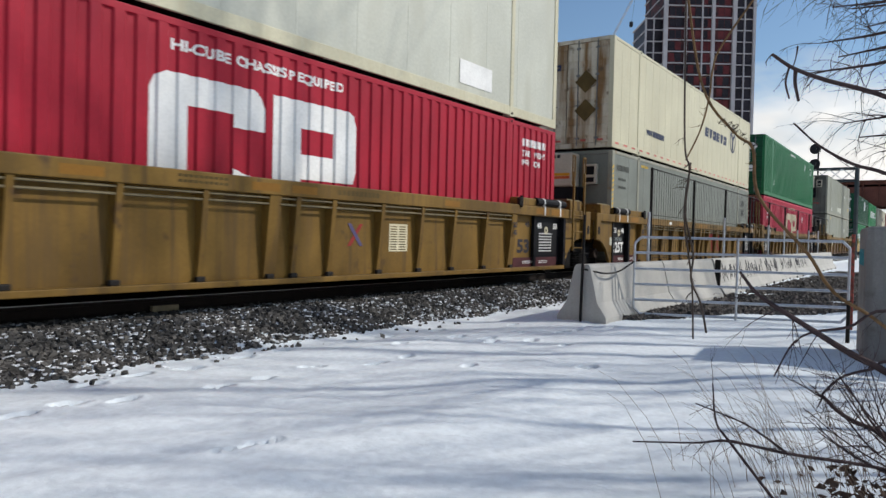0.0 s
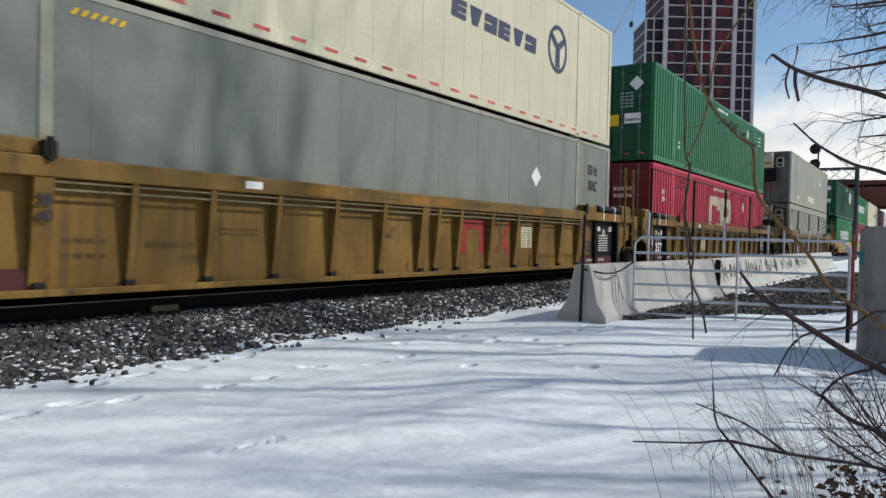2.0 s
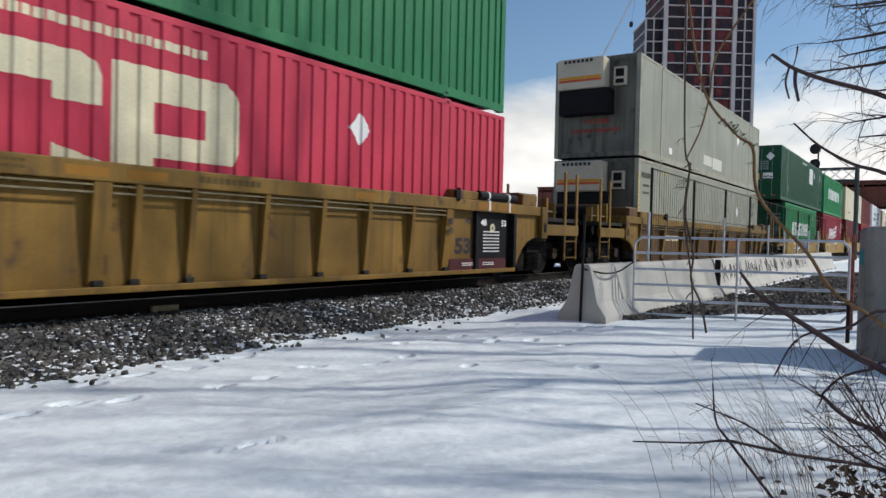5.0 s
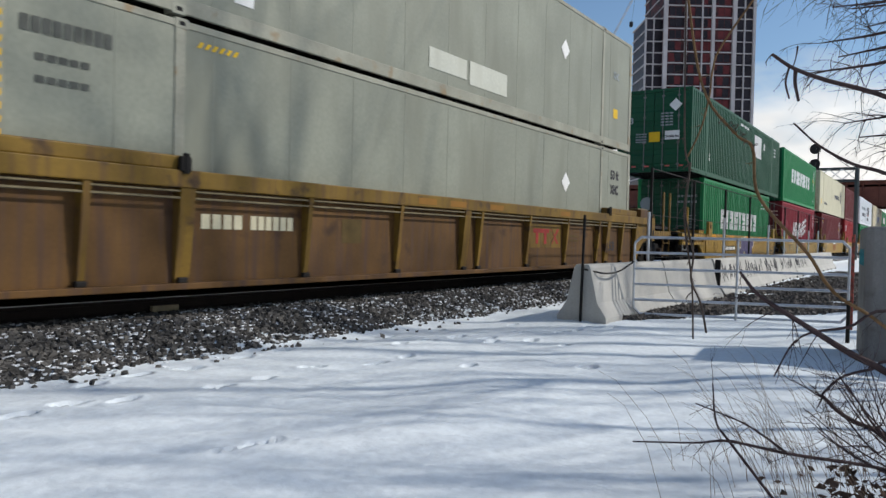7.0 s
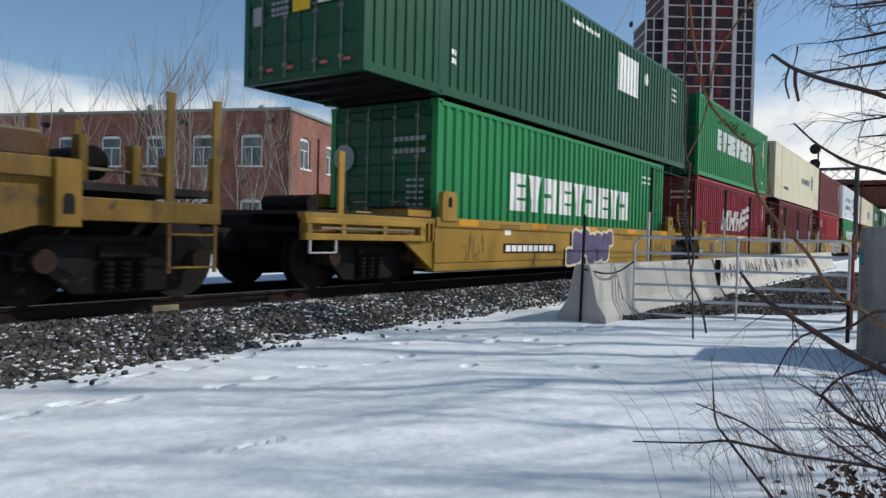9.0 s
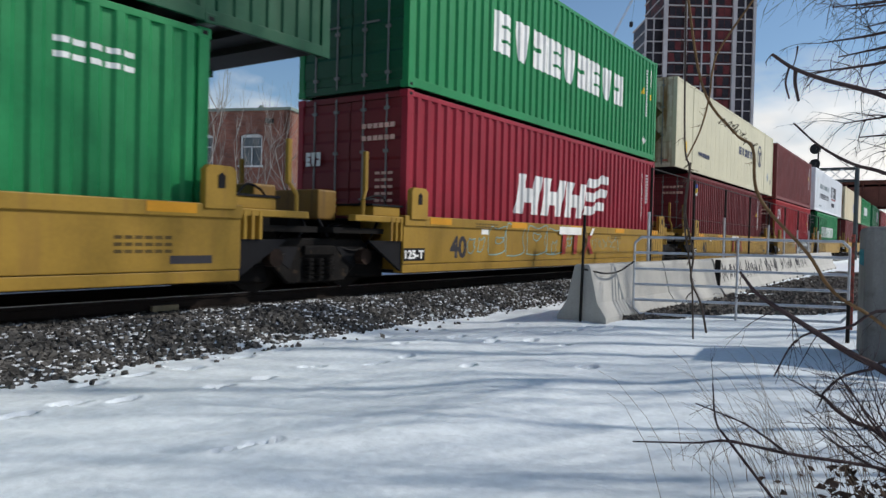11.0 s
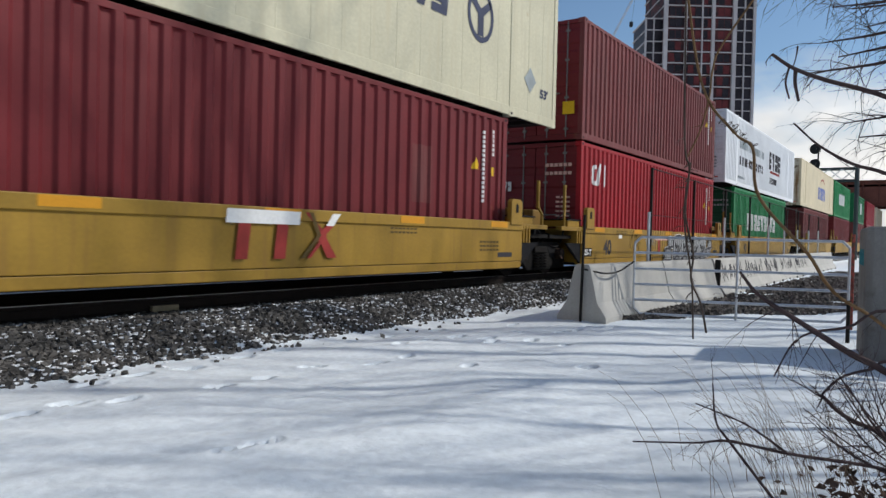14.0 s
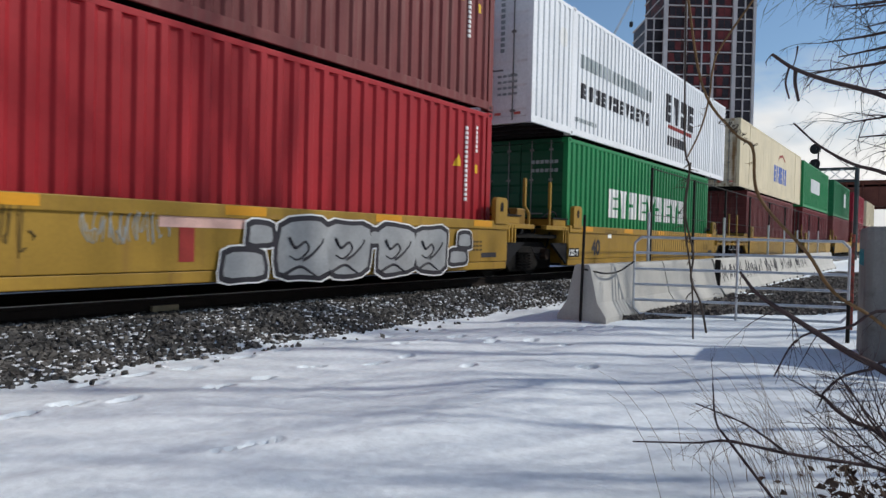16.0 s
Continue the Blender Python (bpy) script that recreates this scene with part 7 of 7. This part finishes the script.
mark(car_d, plates([rect(0, 0, 1.45, 0.5)]), M["yellow_trim"], 10.3, 1.06, "yellow painted panel")
stencil(car_d, 10.42, 1.14, 1.2, 0.32, M["ttx_red"], M["ttx_red"], -1.367)
mark(car_d, grid(1, 4, 0.62, 0.17, 1), M["cream_mark"], 2.24, 1.27, "car number as bars", -1.367)
mark(car_d, grid(1, 6, 0.72, 0.17, 1), M["cream_mark"], 2.96, 1.27, "car number as bars", -1.367)
mark(car_d, plates([rect(0, 0, 0.42, 0.34)]), M["faint"], 4.6, 1.12, "dark square stencil")
mark(car_d, fitted("53", 0.42, 0.24), M["ink"], 14.55, 0.98, "dark stencilled number")
mark(car_d, grid(2, 6, 0.5, 0.2, 0.4), M["faint"], 12.2, 1.2, "dark stencilled lettering")
for x in (6.2, 7.1, 8.4, 11.4):
    mark(car_d, plates([rect(0, 0, 0.5, 0.1)]), M["amber"], x, 1.75, "amber reflector", -1.5225)
mark(car_d, plates([rect(0.1, 0, 1.1, 0.22)]), M["yellow_trim"], -1.3, 1.42, "yellow end panel", -1.4235)


def blob(x, z, w, h, seed, n=18):
    """A bulging rounded outline."""
    rng = random.Random(seed)
    ph = rng.uniform(0, 6)
    out = []
    for i in range(n):
        a = 2 * math.pi * i / n
        c, s = math.cos(a), math.sin(a)
        k = 1 / max(abs(c) ** 6 + abs(s) ** 6, 1e-6) ** (1 / 6) * (1 + 0.05 * math.sin(3 * a + ph))
        out.append((x + w / 2 * c * k, z + h / 2 * s * k))
    return out


def laid(t):
    """Presses sprayed strokes onto a smooth car's side and chord."""
    out = []
    for x, y, z in t.v:
        wall = -1.4715 if z > 1.395 else (-1.4415 if z > 0.8 else -1.4265)
        out.append((x, wall - 0.0005 + max(-1, min(1, (y + 1.446) / 0.02)) * 0.001, z))
    t.v = out


def scrawl(car, mat, x0, x1, z0, z1, seed, strokes, r, label, y=-1.446):
    rng = random.Random(seed)
    for i in range(strokes):
        t = Twigs()
        x = x0 + (x1 - x0) * (i + 0.5) / strokes
        w = (x1 - x0) / strokes * 0.75
        pts = [(x + rng.uniform(-w, w) * 0.7, y, rng.uniform(z0, z1)) for _ in range(5)]
        t.tube(spline(pts, 5), r, r * 0.7, 4)
        laid(t)
        t.done("scrawl", mat, car, label)


for n, car in enumerate((car_e, car_f, car_g, car_h, car_i)):
    ys = -1.4435
    if n:
        mark(car, fitted("40", 0.52, 0.38), M["ink"], 0.98, 0.88, "large dark number", ys)
        mark(car, plates([rect(0, 0, 0.56, 0.2)]), M["black"], -0.31, 0.85, "black number patch", ys)
        mark(car, fitted("125-T", 0.5, 0.14), M["white"], -0.28, 0.88, "white stencilled number", ys - 0.002)
    else:
        mark(car, plates([rect(0, 0, 2.3, 0.19)]), M["black"], 1.95, 0.95, "black number panel", ys)
        mark(car, grid(1, 9, 2.1, 0.12, 1), M["white"], 2.05, 0.985, "car number as bars", ys - 0.002)
    mark(car, grid(2, 8, 0.8, 0.10, 0.5), M["faint"], 1.75, 1.42, "small dark lettering", -1.4735)
    mark(car, grid(2, 7, 0.7, 0.12, 0.5), M["faint"], 8.3, 1.28, "small dark lettering", ys)
    mark(car, grid(3, 6, 0.7, 0.22, 0.5), M["faint"], 10.9, 1.0, "small dark lettering", ys)
    mark(car, plates([rect(0, 0, 0.55, 0.09)]), M["ink"], 11.55, 0.88, "black notice", ys)
    mark(car, plates([rect(0, 0, 0.24, 0.1)]), M["white"], 2.0, 1.3, "white notice", ys)
for car in (car_f, car_g):
    stencil(car, 5.15, 0.92, 1.9, 0.6, M["white"], M["ttx_red"], -1.4755, 0.12)


def loop(car, mat, x0, x1, z0, z1, seed, r, label, y=-1.446):
    """A sprayed outline with rounded corners and a shaky hand."""
    rng = random.Random(seed)
    t = Twigs()
    pts = [(x0, z0), ((x0 + x1) / 2, z0 - 0.02), (x1, z0 + 0.06), (x1 - 0.03, (z0 + z1) / 2), (x1, z1), ((x0 + x1) / 2, z1 - 0.05), (x0 + 0.04, z1), (x0, (z0 + z1) / 2), (x0, z0)]
    t.tube(spline([(a + rng.uniform(-0.03, 0.03), y, c + rng.uniform(-0.02, 0.02)) for a, c in pts[:-1]] + [(x0, y, z0)], 5), r, r, 4)
    laid(t)
    return t.done("scrawl", mat, car, label)


for i, (x0, x1, z0, z1) in enumerate(((1.55, 1.78, 0.99, 1.23), (1.88, 2.09, 0.99, 1.24), (2.25, 2.84, 0.95, 1.46), (2.5, 2.8, 1.14, 1.27), (2.91, 3.62, 0.92, 1.5), (3.77, 4.6, 0.92, 1.5),
                                      (4.05, 4.38, 1.22, 1.36), (4.66, 5.4, 0.93, 1.47), (4.9, 5.15, 0.95, 1.2), (5.54, 5.72, 1.1, 1.28), (5.74, 5.92, 1.1, 1.29))):
    loop(car_f, M["teal"], x0, x1, z0, z1, 50 + i, 0.013, "pale blue sprayed outline")
scrawl(car_f, M["teal"], 7.1, 9.0, 0.95, 1.35, 6, 6, 0.009, "pale blue sprayed scrawl")
scrawl(car_e, M["faint"], 0.56, 1.26, 0.8, 1.36, 7, 5, 0.012, "dark sprayed scrawl")
scrawl(car_h, M["faint"], 2.8, 3.7, 0.95, 1.55, 8, 9, 0.014, "dark sprayed scrawl")
scrawl(car_h, M["grey_mark"], 4.1, 5.1, 1.08, 1.44, 9, 11, 0.011, "pale sprayed scrawl")
for i, (x, z, w, h) in enumerate(((0.42, 0.22, 0.5, 0.42), (0.75, 0.46, 0.52, 0.86), (1.2, 0.58, 0.5, 0.7), (1.55, 0.40, 0.5, 0.84), (2.0, 0.46, 0.5, 0.80), (2.45, 0.46, 0.46, 0.82), (2.72, 0.7, 0.4, 0.42))):
    for grow, m, y in ((0.09, M["cream_mark"], -1.4765), (-0.02, M["purple"], -1.4785)):
        mark(car_e, plates([blob(x, z * 0.9, w + grow, h * 0.86 + grow, 3 + i)]), m, 4.55, 0.66, "purple bubble graffiti with a pale outline", y - 0.0004 * i)
mark(car_h, plates([rect(0, 0.38, 1.3, 0.56)]), M["pink"], 4.95, 0.9, "faded pink stencil", -1.4455)
mark(car_h, plates([rect(0.25, 0, 0.45, 0.38)]), M["ttx_red"], 4.95, 0.9, "dark red stencil", -1.4455)
SHAPES = (  # x, z, width, height
    (0.30, 0.24, 0.66, 0.46), (0.55, 0.70, 0.42, 0.36), (1.30, 0.48, 0.98, 0.98), (2.15, 0.48, 0.95, 0.95), (2.72, 0.68, 0.28, 0.30), (3.25, 0.46, 0.98, 0.94), (4.15, 0.46, 0.92, 0.92), (4.95, 0.30, 0.55, 0.32), (5.15, 0.66, 0.42, 0.34))
for i, (x, z, w, h) in enumerate(SHAPES):
    for grow, m, y in ((0.11, M["white"], -1.4755), (0.07, M["ink"], -1.4785), (-0.06, M["silver"], -1.4815)):
        mark(car_h, plates([blob(x, z * 0.8, w + grow, h * 0.78 + grow, 40 + i)]), m, 5.78, 0.66, {"dark_lettering": ""}.get(m.name, "silver bubble graffiti with dark outline"), y - 0.0003 * i)
    if w > 0.8:
        for k, pts in enumerate((((-0.30, 0.20), (-0.18, 0.02), (0.0, 0.12), (0.06, -0.02), (-0.12, -0.18), (-0.28, -0.12)), ((-0.05, -0.20), (0.12, -0.10), (0.30, 0.08), (0.34, 0.18)), ((-0.4, -0.44), (-0.1, -0.30), (0.1, -0.40), (0.2, -0.46)))):
            t = Twigs()
            t.tube(spline([(5.78 + x + a * w, -1.4845, 0.66 + z * 0.8 + b * h * 0.78) for a, b in pts], 5), 0.024, 0.010, 5)
            t.done("stroke", M["ink"], car_h)


# ---------- what moves ----------
def passed(t):
    a = math.floor(t * 2) / 2
    b = min(16, a + 0.5)
    return PASSED[a] if b == a else PASSED[a] + (PASSED[b] - PASSED[a]) * (t - a) / (b - a)


def motions():
    for thing, place, z in ROLLING:
        walk(thing, [(t, pose(place - gone, TRACK, z)) for t, gone in PASSED.items()])
    for ws, ax, z, r in WHEELS:
        walk(ws, [(i / 15, pose(ax, 0, z, 0, -math.degrees(passed(i / 15) / r), 0)) for i in range(241)])


motions()
